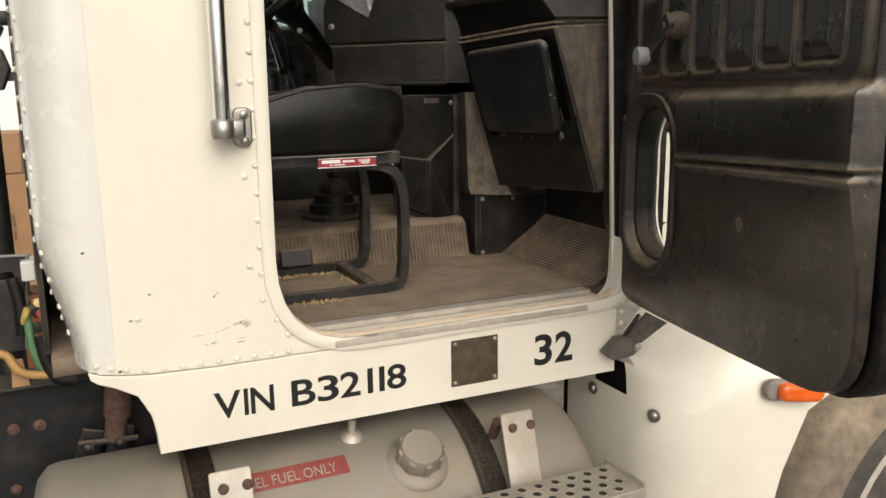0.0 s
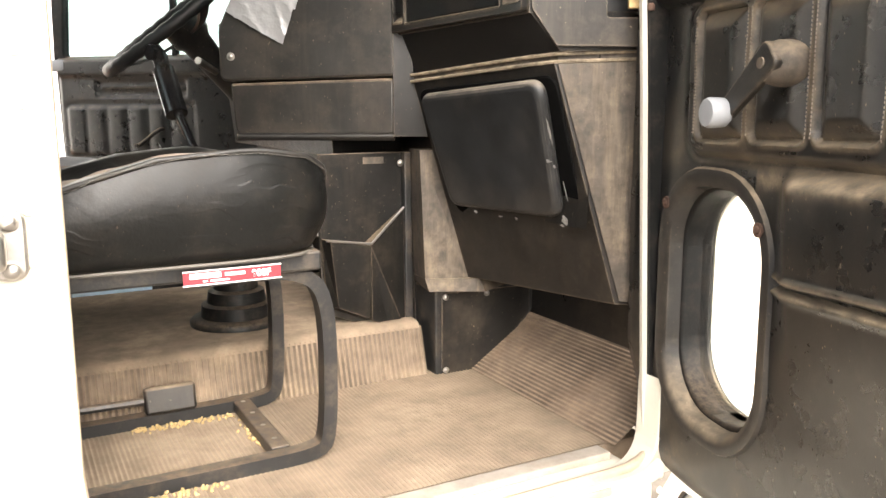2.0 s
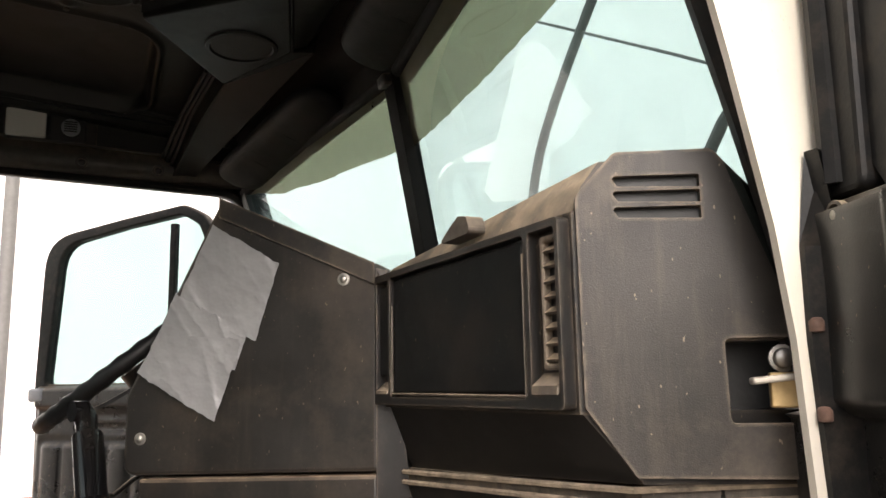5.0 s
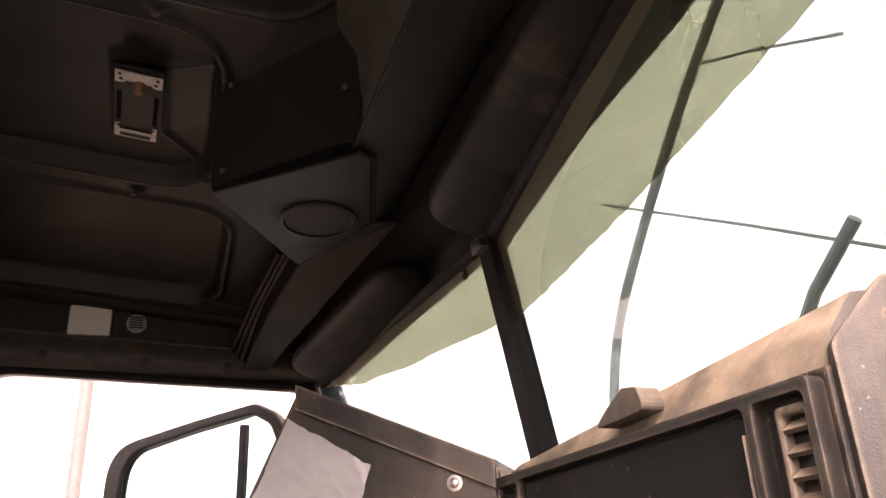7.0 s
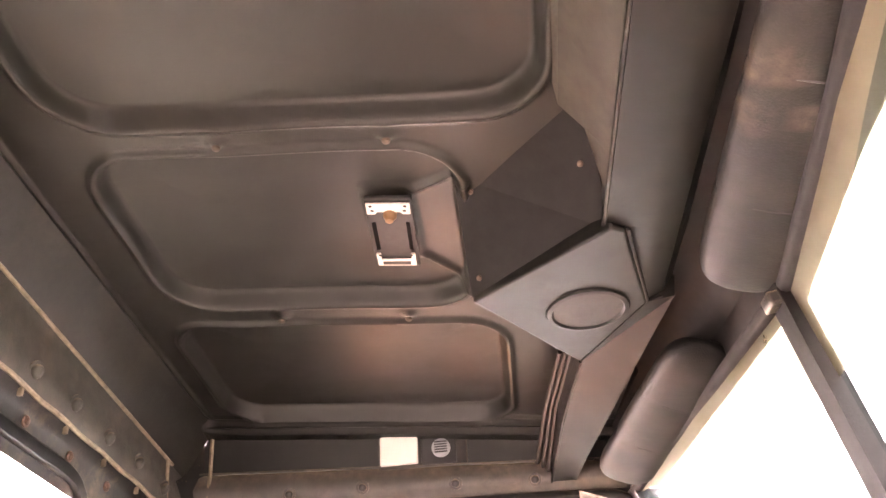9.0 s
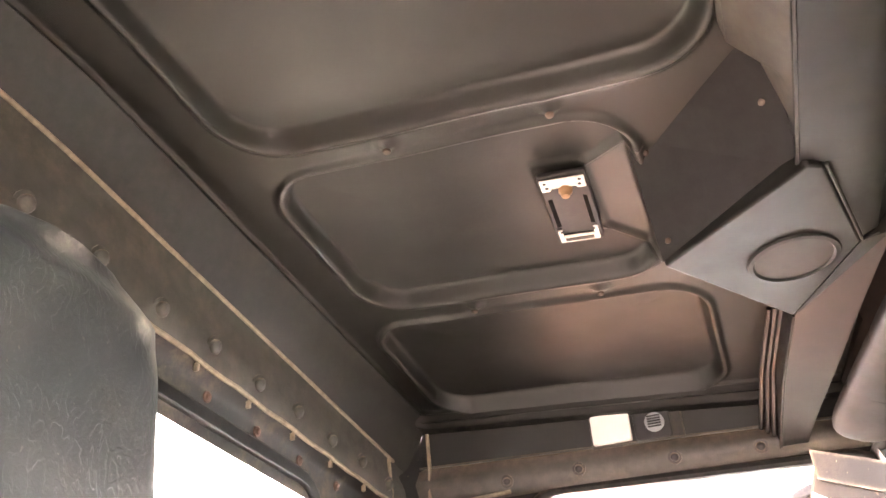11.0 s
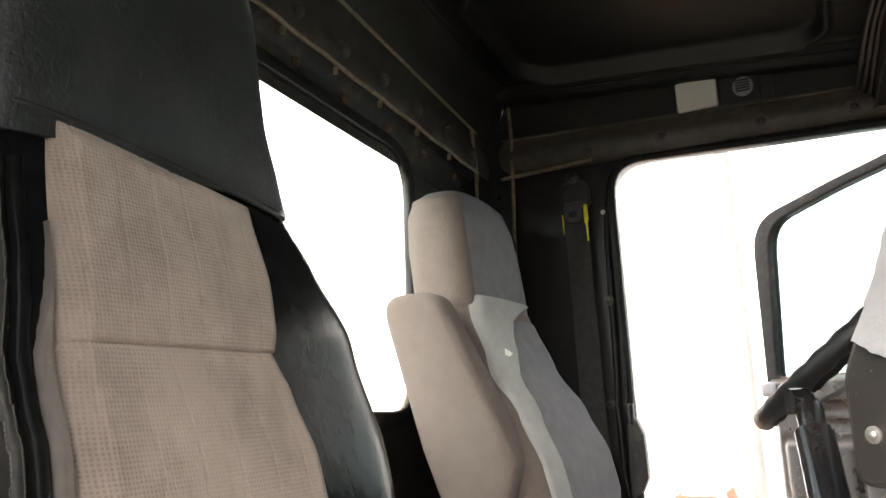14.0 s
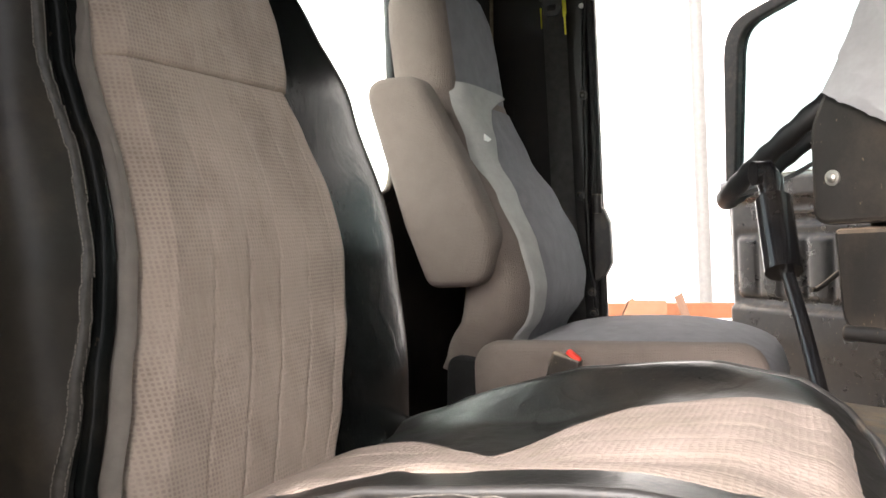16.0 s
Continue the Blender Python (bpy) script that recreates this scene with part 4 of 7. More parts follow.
# seam strip between box and locker
part("seam_strip", loft([[(1.116, 2.262, z), (1.150, 1.905, z + 0.012), (1.172, 1.826, z + 0.014), (1.300, 1.755, z + 0.016), (1.33, 1.76, z + 0.01), (1.33, 2.26, z)] for z in (1.868, 1.886)]), TANPLASTIC, dash)
for dz_ in (0.0, 0.013):
    part("seam_edge", tube([(1.109, 2.262, 1.868 + dz_), (1.146, 1.900, 1.884 + dz_), (1.162, 1.822, 1.887 + dz_), (1.302, 1.752, 1.892 + dz_)], 0.0034, 6), DUSTEDGE, dash, "dust-caked edge of the seam")
# lower locker body, sloping forward towards the floor
lower = [[(1.111, 2.256, 1.870), (1.160, 1.822, 1.888), (1.308, 1.758, 1.892), (1.36, 1.758, 1.892), (1.36, 2.27, 1.870)],
         [(1.236, 2.240, 1.436), (1.276, 1.785, 1.462), (1.314, 1.754, 1.462), (1.40, 1.758, 1.462), (1.40, 2.25, 1.436)]]
lb = bmesh.new()
vs = [[lb.verts.new(p) for p in r] for r in lower]
for i in range(5):
    f = lb.faces.new((vs[0][i], vs[0][(i + 1) % 5], vs[1][(i + 1) % 5], vs[1][i]))
lb.faces.new(vs[0][::-1]), lb.faces.new(vs[1])
bev(lb, 0.008, 3)
part("locker_body", lb, BLACK, dash, "black lower dash moulding")
# dusted end face towards the door, its light put into the paler tone
ef = [Vector(p) for p in ((1.166, 1.8195, 1.884), (1.306, 1.757, 1.888), (1.3155, 1.753, 1.466), (1.281, 1.780, 1.470))]
en = (ef[1] - ef[0]).cross(ef[3] - ef[0]).normalized()
en = en if en.y < 0 else -en
part("end_face", loft([[p + en * 0.002 for p in ef], [p + en * 0.006 for p in ef]]), TANPLASTIC, dash, "dusty end panel, toned paler for light from the door")
# locker door; a near-black plate paints the recess shade round it
q0, q1, q2, q3 = (Vector(p) for p in ((1.122, 2.232, 1.835), (1.166, 1.815, 1.852), (1.228, 1.826, 1.585), (1.207, 2.190, 1.580)))
gx, gy = (q1 - q0).normalized(), (q0 - q3).normalized()
GM = axes(q3, gx, gy)
if (GM.to_3x3() @ Vector((0, 0, 1))).x > 0:
    GM = GM @ Matrix.Diagonal((1, 1, -1, 1))
inv = GM.inverted()


def g2(p):
    v = inv @ Vector(p)
    return (v.x, v.y)


rec = rounded([g2(p) for p in ((1.120, 2.238, 1.852), (1.160, 1.814, 1.866), (1.237, 1.826, 1.606), (1.205, 2.215, 1.590))][::-1], 0.03, 6)
part("locker_recess", slab(rec, 0.006, GM, (), 0.002), mat("shadow_black", (0.0035, 0.0035, 0.0035), 0.9, var=0.2, spec=0.05), dash, "near-black plate painting the recess shade round the locker door")
lid = rounded([g2(p) for p in ((1.124, 2.214, 1.846), (1.164, 1.836, 1.866), (1.232, 1.868, 1.618), (1.200, 2.206, 1.612))][::-1], 0.032, 6)
part("locker_door", slab(lid, 0.028, GM, (), 0.014, 4), mat("grey_black_vinyl_lid", (0.0185, 0.0195, 0.0205), 0.32, edge=0.55, spec=0.33, var=0.35, scale=12, bump=0.35, bscale=500, dust=(0.32, 0.27, 0.22), amount=0.10, up=0.9, dscale=7), dash, "padded grey-black locker door, scuffed at its edge")
SCUFF = mat("pale_scuff", (0.22, 0.21, 0.20), 0.8, var=0.4, scale=150)
lo_, hi_ = g2((1.207, 2.190, 1.580)), g2((1.168, 1.828, 1.852))
for fx, fy, a, c in ((0.90, 0.52, 0.016, 0.004), (0.95, 0.48, 0.004, 0.003), (0.86, 0.55, 0.010, 0.002), (0.80, 0.50, 0.005, 0.0012), (0.93, 0.10, 0.008, 0.010), (0.90, 0.06, 0.006, 0.003), (0.20, 0.10, 0.006, 0.004), (0.42, 0.08, 0.010, 0.002), (0.55, 0.075, 0.004, 0.003), (0.62, 0.42, 0.0015, 0.004), (0.985, 0.30, 0.002, 0.020), (0.975, 0.72, 0.003, 0.025)):
    rr = random.Random(int(fx * 997))
    px, py = lo_[0] + (hi_[0] - lo_[0]) * fx, lo_[1] + (hi_[1] - lo_[1]) * fy
    part("scuff", slab([(px + math.cos(q) * a * rr.uniform(0.5, 1.2), py + math.sin(q) * c * rr.uniform(0.5, 1.2)) for q in [2 * math.pi * k / 12 for k in range(12)]], 0.0005, GM @ Matrix.Translation((0, 0, 0.0258))), SCUFF, dash)
for p in ((1.302, 1.752, 1.842), (1.312, 1.748, 1.515)):
    bolt("screw", p, (-0.4, -0.9, 0), 0.007, RUST, dash, 0.010)
# hinge inside the notch
hg = door
part("hinge_leaf", obox(axes((1.272, 1.735, 1.985), (0.1, -0.08, 0), (0, 0, 1)), 0.045, 0.030, 0.012, 0.002), BRASSY, hg)
bolt("bolt", (1.268, 1.745, 2.012), (-0.5, -0.85, 0), 0.009, STEEL, hg, 0.012)
part("hinge_knuckle", tube([(1.286, 1.700, 1.955), (1.286, 1.700, 2.035)], 0.009, 10), RUST, hg, "rusty hinge knuckle")
for hz in (2.036, 1.966):
    part("hinge_pin", lathe([(0.003, -0.006), (0.0060, -0.005), (0.0062, 0.003), (0.004, 0.006), (0, 0.0065)], Matrix.Translation((1.248, 1.687, hz)), 12), RUST, hg, "rusty hinge pin end")
part("hinge_strap", obox(axes((1.262, 1.715, 1.997), (0.09, -0.05, 0.01), (0, 0, 1)), 0.09, 0.006, 0.014, 0.002), ALU, hg)

# ---- centre wing of the dashboard ----
wing = thing("dash_wing", (0.93, 2.40, 1.75), "angled dark plastic back of the driver's instrument wing", "dashboard")
WM = axes((0.78, 2.505, 0), (0.300, -0.215, 0), (0, 0, 1))  # local x from the driver's side to the dash; faces the passenger
WL = 0.3691
wpoly = rounded([(-0.018, 1.872), (WL + 0.002, 1.880), (WL + 0.004, 2.160), (0.150, 2.266), (0.124, 2.266), (-0.018, 1.985)], [0.02, 0.0, 0.015, 0.012, 0.012, 0.06], 5)
CHARCOAL = mat("satin_charcoal_plastic", (0.0132, 0.0121, 0.0111), 0.36, var=0.30, scale=14, bump=0.2, bscale=700, dust=DUST, amount=0.10, up=0.6, dscale=5, edge=0.28, specks=0.25, streak=0.05, spec=0.30)
part("upper_panel", slab(wpoly, -0.05, WM, (), 0.006), CHARCOAL, wing)
part("lower_panel", slab(rounded([(0.012, 1.750), (WL, 1.752), (WL + 0.001, 1.876), (0.004, 1.868)], [0.03, 0.01, 0, 0.0], 5), -0.05, WM @ Matrix.Translation((0, 0, -0.004)), (), 0.006), CHARCOAL, wing)
part("lower_lip", tube([WM @ Vector((u, 1.752, -0.006)) for u in (0.016, 0.12, 0.24, WL)], 0.009, 10), SHADEBLACK, wing, "rolled black lower lip")
# its side towards the passenger dash, and its sloping top
e0 = WM @ Vector((WL, 0, 0))
part("return_panel", loft([[(e0.x, e0.y, 1.752), (1.141, 2.250, 1.752), (1.18, 2.34, 1.752), (1.10, 2.38, 1.752)], [(e0.x, e0.y, 1.884), (1.116, 2.264, 1.884), (1.16, 2.34, 1.884), (1.10, 2.38, 1.884)], [(e0.x, e0.y, 2.158), (1.10, 2.297, 2.158), (1.16, 2.38, 2.158), (1.10, 2.40, 2.158)]]), CHARCOAL, wing)
t0, t1 = WM @ Vector((0.128, 2.276, 0.006)), WM @ Vector((WL, 2.166, 0.006))
nb = Vector((0.58, 0.81, 0.0))
part("top_pad", bev(loft([[t0 + nb * 0.0, t0 + nb * 0.10, t0 + nb * 0.10 - Vector((0, 0, 0.05)), t0 - Vector((0, 0, 0.03))], [t1 + nb * 0.0, t1 + nb * 0.20, t1 + nb * 0.20 - Vector((0, 0, 0.05)), t1 - Vector((0, 0, 0.03))]]), 0.010, 3), BLACK, wing, "dusty top pad")
part("wing_body", slab([(0.02, 1.77), (WL - 0.02, 1.77), (WL - 0.01, 2.13), (0.13, 2.26), (0.02, 1.99)], -0.13, WM @ Matrix.Translation((0, 0, -0.051))), BLACK, wing)
for u, z in ((0.010, 1.925), (0.322, 2.145)):
    p = WM @ Vector((u, z, 0.0))
    bolt("screw", p, WM.to_3x3() @ Vector((0, 0, 1)), 0.0055, STEEL, wing, 0.009)
# windscreen-side cowl behind the dashboards
solo("cowl", loft([[(1.34, 1.72, 2.05), (1.36, 2.64, 2.08), (1.34, 3.57, 2.05)], [(1.24, 1.78, 2.09), (1.20, 2.64, 2.12), (1.10, 3.56, 2.09)], [(1.22, 1.80, 1.60), (1.22, 2.64, 1.60), (1.14, 3.56, 1.60)]], False, False), BLACK, "black cowl below the windscreen", "trim", kind="structure")

# duct tape patches on the wing
tp = thing("duct_tape_patch", WM @ Vector((0.12, 2.1, 0)), "crumpled silver duct tape stuck over the dash wing", "tape")


def tape(u0, poly, n):
    rnd = random.Random(n)
    xs, zs = [p[0] for p in poly], [p[1] for p in poly]

    def f(i, j):
        a = Vector(poly[0]).lerp(Vector(poly[1]), j)
        c = Vector(poly[3]).lerp(Vector(poly[2]), j)
        p = a.lerp(c, i)
        w = 0.0026 * (1 - abs(noise.noise(Vector((p.x * 16 + p.y * 8, p.y * 4, n))))) ** 7 + 0.0004 * (1 - abs(noise.noise(Vector((p.x * 22, p.y * 30, n + 3))))) ** 6 + 0.0006 * noise.noise(Vector((p.x * 50, p.y * 30, n)))
        rag = 0.002 * noise.noise(Vector((p.x * 90, p.y * 90, n)))
        return WM @ Vector((p.x + rag, p.y + rag, u0 + max(0.0, w)))
    return heightfield(64, 52, f)


part("strip", tape(0.0035, [(0.118, 2.236), (0.225, 2.172), (0.190, 2.062), (0.060, 2.115)], 1), TAPE, tp, smooth=60)
part("strip", tape(0.0050, [(0.062, 2.135), (0.178, 2.075), (0.160, 2.020), (0.025, 2.055)], 2), TAPE, tp, smooth=60)
part("strip", tape(0.0065, [(0.040, 2.075), (0.172, 2.065), (0.130, 1.948), (0.004, 2.020)], 3), TAPE, tp, smooth=60)

# ---- kick panels below the dash ----
POCKETM = mat("grimy_pocket_board", (0.0078, 0.0072, 0.0066), 0.42, var=0.4, scale=16, bump=0.2, bscale=600, dust=(0.30, 0.23, 0.16), amount=0.10, up=0.6, dscale=6, streak=0.05, specks=0.3, spec=0.25, edge=0.3)
kp = thing("map_pocket", (1.08, 2.36, 1.28), "dusty black map pocket board below the dash", "map pocket")
part("panel", slab([(0.93, 1.36), (1.165, 1.275), (1.150, 1.715), (0.93, 1.715)], 0.012, XZ(2.372), (), 0.002), POCKETM, kp)
part("pocket", loft([[(0.94, 2.358, 1.375), (1.125, 2.352, 1.300), (1.125, 2.335, 1.302), (0.96, 2.335, 1.375)], [(0.93, 2.358, 1.53), (1.035, 2.352, 1.515), (1.035, 2.322, 1.513), (0.94, 2.322, 1.527)], ]), POCKETM, kp, "moulded map pocket")
part("pocket", loft([[(1.035, 2.355, 1.340), (1.128, 2.355, 1.300), (1.128, 2.345, 1.300), (1.035, 2.325, 1.340)], [(1.035, 2.355, 1.516), (1.126, 2.355, 1.588), (1.126, 2.345, 1.586), (1.035, 2.322, 1.513)]]), POCKETM, kp)
part("edge_strip", box(1.128, 1.146, 2.340, 2.362, 1.275, 1.715, 0.003), METAL_BLACK, kp)
for z in (1.69, 1.575, 1.48):
    bolt("screw", (1.124, 2.352, z), (0, -1, 0), 0.005, STEEL, kp, 0.008)
bolt("screw", (1.135, 2.338, 1.312), (0, -1, 0), 0.007, RUST, kp, 0.010)
part("pocket_rim", tube([(0.93, 2.320, 1.531), (1.035, 2.320, 1.516), (1.126, 2.342, 1.590)], 0.003, 6), STEEL, kp, "worn pale pocket rim")
part("slot", box(1.035, 1.085, 2.3585, 2.360, 1.690, 1.705), TANPLASTIC, kp)
col = thing("corner_column", (1.15, 2.27, 1.42), "dusty black moulded column under the dash corner", "panel")
part("column", loft([[(1.128, 2.262, 1.722), (1.176, 2.245, 1.722), (1.26, 2.29, 1.722), (1.15, 2.36, 1.722)], [(1.136, 2.256, 1.43), (1.240, 2.240, 1.43), (1.36, 2.28, 1.43), (1.16, 2.36, 1.43)]]), TANPLASTIC, col)
part("foot", bev(loft([[(1.134, 2.254, 1.438), (1.250, 2.212, 1.436), (1.36, 2.26, 1.428), (1.16, 2.37, 1.428)], [(1.140, 2.246, 1.410), (1.262, 2.206, 1.405), (1.36, 2.26, 1.405), (1.17, 2.37, 1.405)]]), 0.006), TANPLASTIC, col, "dust-covered ledge")
kb = thing("kick_box", (1.22, 2.25, 1.21), "dusty black steel kick box on the floor beside the ramp", "box")
part("body", slab(rounded([(1.158, 1.205), (1.268, 1.200), (1.330, 1.235), (1.430, 1.345), (1.430, 1.408), (1.158, 1.412)], [0.01, 0.03, 0.05, 0.02, 0.0, 0.01], 5), -0.10, XZ(2.252), (), 0.004), METAL_BLACK, kb)
part("cover", slab(rounded([(1.172, 1.210), (1.266, 1.206), (1.326, 1.240), (1.41, 1.335), (1.41, 1.398), (1.172, 1.402)], [0.02, 0.03, 0.05, 0.02, 0.0, 0.02], 5), 0.004, XZ(2.2515), (), 0.0015), BLACK, kb)
for x, z in ((1.182, 1.392), (1.290, 1.390), (1.182, 1.222)):
    bolt("screw", (x, 2.2475, z), (0, -1, 0), 0.005, STEEL, kb, 0.007)

# ---- passenger seat ----
def superloop(cx, cy, hx, hy, z, e=3.2, n=40, ex=None):
    """A rounded section: front at +x."""
    out = []
    for i in range(n):
        t = 2 * math.pi * i / n
        c, s = math.cos(t), math.sin(t)
        out.append(Vector((cx + hx * math.copysign(abs(c) ** (2 / e), c), cy + hy * math.copysign(abs(s) ** (2 / e), s), z)))
    return out


def curve(keys, z):
    keys = sorted(keys)
    if z <= keys[0][0]:
        return keys[0][1]
    for (a, p), (b, q) in zip(keys, keys[1:]):
        if z <= b:
            t = (z - a) / (b - a)
            t = t * t * (3 - 2 * t) * 0.5 + t * 0.5
            return p + (q - p) * t
    return keys[-1][1]


ps = thing("passenger_seat", (0.53, 2.13, FLOOR), "high-backed truck seat in black vinyl and beige fabric", "seat")
PF = [(1.60, 0.335), (1.70, 0.325), (1.86, 0.300), (2.04, 0.256), (2.23, 0.210), (2.40, 0.195), (2.50, 0.185), (2.54, 0.165)]      # front face x
PW = [(1.58, 0.235), (1.674, 0.262), (1.80, 0.276), (1.945, 0.278), (2.06, 0.256), (2.14, 0.222), (2.21, 0.192), (2.31, 0.170), (2.44, 0.168), (2.50, 0.158), (2.53, 0.135), (2.55, 0.085), (2.556, 0.03)]
PC = [(1.6, 2.13), (1.8, 2.158), (1.95, 2.165), (2.06, 2.16), (2.14, 2.145), (2.21, 2.13), (2.31, 2.125), (2.5, 2.12)]                               # middle y
PT = [(1.58, 0.07), (1.8, 0.075), (2.1, 0.06), (2.3, 0.05), (2.47, 0.045), (2.535, 0.03), (2.556, 0.012)]
zs = [1.58 + (2.556 - 1.58) * i / 72 for i in range(73)]
part("backrest", loft([superloop(curve(PF, z) - curve(PT, z), curve(PC, z), curve(PT, z), curve(PW, z), z, 4.0, 48) for z in zs]), VINYL, ps, "black vinyl backrest with built-in headrest", 60)
dusted(ps.children[-1], lambda p: 0.9 * max(math.exp(-((p.y - c) / 0.018) ** 2 - ((p.z - z) / 0.018) ** 2) for c, z in ((2.245, 2.505), (2.215, 2.530), (2.278, 2.470), (2.13, 2.552))) if p.x > 0.10 else 0.0)


# paler, bluer than the backrest: sky sheen put into the vinyl's colour
HEADV = mat("sheen_toned_headrest_vinyl", (0.0225, 0.0262, 0.0255), 0.36, var=0.2, scale=25, bump=0.6, bscale=220, dust=(0.30, 0.27, 0.22), amount=0.05, dscale=9, dist=0.003, specks=0.15, crease=150, run=(1, 1, 0.5), strength=0.24, spec=0.45, smudge=0.04)
hz_ = [2.205 + (2.5585 - 2.205) * i / 44 for i in range(45)]
hc = part("headrest_cover", loft([superloop(curve(PF, z) - curve(PT, z), curve(PC, z), curve(PT, z) + 0.0060, curve(PW, z) + 0.0060, z + 0.014 - 0.107 * 0.13, 4.0, 48) for z in hz_]), HEADV, ps, "wrinkled blue-black vinyl headrest, toned paler for sky sheen", 60)
dusted(hc, lambda p: 1.0 * max(math.exp(-((p.y - c) / 0.016) ** 2 - ((p.z - z) / 0.020) ** 2) for c, z in ((2.245, 2.500), (2.215, 2.525), (2.278, 2.465), (2.13, 2.550))) if p.x > 0.10 else 0.0)


def back_insert(z0, z1, y_l, y_r, puff, proud=0.004, low=True, high=True, slant=0.0):
    def f(i, j):
        z = z0 + (z1 - slant * j - z0) * i
        a, c = curve(y_l, z), curve(y_r, z)
        y = a + (c - a) * j
        hw, t = curve(PW, z), curve(PT, z)
        s = min(0.999, abs(y - curve(PC, z)) / hw)
        front = curve(PF, z) - t + t * (1 - s ** 4.0) ** 0.25
        bottom, head = i * (z1 - z0) / (c - a), (1 - i) * (z1 - z0) / (c - a)
        edge = min(j, 1 - j, bottom if low else 1, head if high else 1)
        h = proud + puff * sstep(0, 0.10, edge) - 0.006 * (1 - sstep(0, 0.025, edge))
        h -= 0.003 * (1 - sstep(0, 0.012, min(1 if low else bottom, 1 if high else head)))
        h -= 0.0010 * math.exp(-(((j * 6.5) % 1.0 - 0.5) / 0.035) ** 2)
        h += 0.002 * noise.noise(Vector((y * 14, z * 5, 2.0)))
        return Vector((front + h, y, z))
    return heightfield(60, 156, f)


yl = [(1.60, 1.900), (1.714, 1.915), (1.78, 1.935), (1.834, 1.951), (1.889, 1.961), (1.957, 1.968), (2.026, 1.964), (2.114, 1.973), (2.24, 1.986)]
yr = [(1.60, 2.13), (1.673, 2.168), (1.731, 2.200), (1.797, 2.236), (1.871, 2.254), (1.937, 2.256), (1.997, 2.238), (2.030, 2.220), (2.06, 2.229), (2.114, 2.236), (2.187, 2.230), (2.24, 2.218)]
part("lower_insert", back_insert(1.60, 2.034, yl, yr, 0.012, high=False), BEIGE, ps, "worn beige fabric panel", 60)
part("upper_insert", back_insert(2.034, 2.230, yl, yr, 0.012, low=False, slant=0.032), BEIGE, ps, "worn beige fabric panel with a dotted weave", 60)
def on_back(y, z, proud=0.0):
    """A point on the front of the backrest."""
    t = curve(PT, z)
    q = min(0.999, abs(y - curve(PC, z)) / curve(PW, z))
    return Vector((curve(PF, z) - t + t * (1 - q ** 4.0) ** 0.25 + proud, y, z))


def head_gusset(i, j):
    z = 2.40 + 0.147 * i
    t, w = curve(PT, z), curve(PW, z)
    a = math.pi * (1.30 + 0.40 * j)
    c, q = math.cos(a), math.sin(a)
    g = 0.0035 + 0.0055 * sstep(0, 0.10, min(j, 1 - j))
    return Vector((curve(PF, z) - t + (t + g) * math.copysign(abs(c) ** 0.5, c), curve(PC, z) + (w + g) * math.copysign(abs(q) ** 0.5, q), z))


part("headrest_gusset", heightfield(30, 16, head_gusset), mat("faded_tan_vinyl", (0.22, 0.185, 0.15), 0.45, var=0.15, scale=20, bump=0.3, bscale=200, dust=(0.20, 0.16, 0.12), amount=0.4), ps, "faded tan headrest side", 60)
def wrap(z, off, proud=0.0):
    """A point on the backrest, off metres round its section from the insert's outer edge towards the door."""
    t, w, cx, cy = curve(PT, z), curve(PW, z), curve(PF, z) - curve(PT, z), curve(PC, z)
    s0 = max(-0.999, (curve(yl, z) - cy) / w)
    a = math.asin(-(s0 * s0)) if s0 < 0 else 0.0
    prev, gone = None, 0.0
    for k in range(160):
        b = a - (a + math.pi * 0.97) * k / 159
        c, s = math.cos(b), math.sin(b)
        p = Vector((cx + t * math.copysign(abs(c) ** 0.5, c), cy + w * math.copysign(abs(s) ** 0.5, s), z))
        if prev is not None:
            gone += (p - prev).length
            if gone >= off:
                break
        prev = p
    n = Vector((math.copysign(abs(c) ** 1.5, c) / t, math.copysign(abs(s) ** 1.5, s) / w, 0)).normalized()
    return p + n * proud


zz = [1.62 + 0.02 * i for i in range(29)]
part("edge_strip", heightfield(60, 6, lambda i, j: wrap(1.60 + 0.53 * i, 0.013 * sstep(2.13, 1.98, 1.60 + 0.53 * i) * (1 - j) + 0.001, 0.009 - 0.010 * (1 - j) ** 2)), mat("edge_binding", (0.135, 0.118, 0.102), 0.7, var=0.15, scale=40), ps, "plain taupe edge strip", 60)
SIDEPAD = mat("dull_worn_vinyl", (0.030, 0.0265, 0.023), 0.40, var=0.35, scale=18, bump=0.35, bscale=180, dust=DUST, amount=0.10, dscale=7, crease=30, run=(1, 1, 0.3), strength=0.2, spec=0.3)
part("side_pad", heightfield(60, 16, lambda i, j: wrap(1.60 + 0.585 * i, 0.041 + 0.12 * (1 - j), 0.003 + 0.006 * math.sin(math.pi * j))), SIDEPAD, ps, "dull worn vinyl side pad", 60)
part("seam_welt", heightfield(60, 6, lambda i, j: wrap(1.60 + 0.585 * i, 0.032 + 0.011 * j, 0.002 + 0.0035 * math.sin(math.pi * j))), mat("scuffed_welt", (0.040, 0.036, 0.031), 0.55, var=0.5, scale=90), ps, "scuffed pale seam welt", 60)
part("head_seam", tube([on_back(y, 2.234 - 0.107 * (y - 1.941), 0.005) for y in [1.950 + 0.0145 * i for i in range(25)]], 0.0028, 6), mat("dark_seam", (0.012, 0.011, 0.010), 0.6), ps, "seam below the headrest", 60)
part("bolster_roll", tube([wrap(z, 0.021, -0.001) for z in zz], 0.008, 12), VINYL, ps, "glossy black bolster roll", 60)
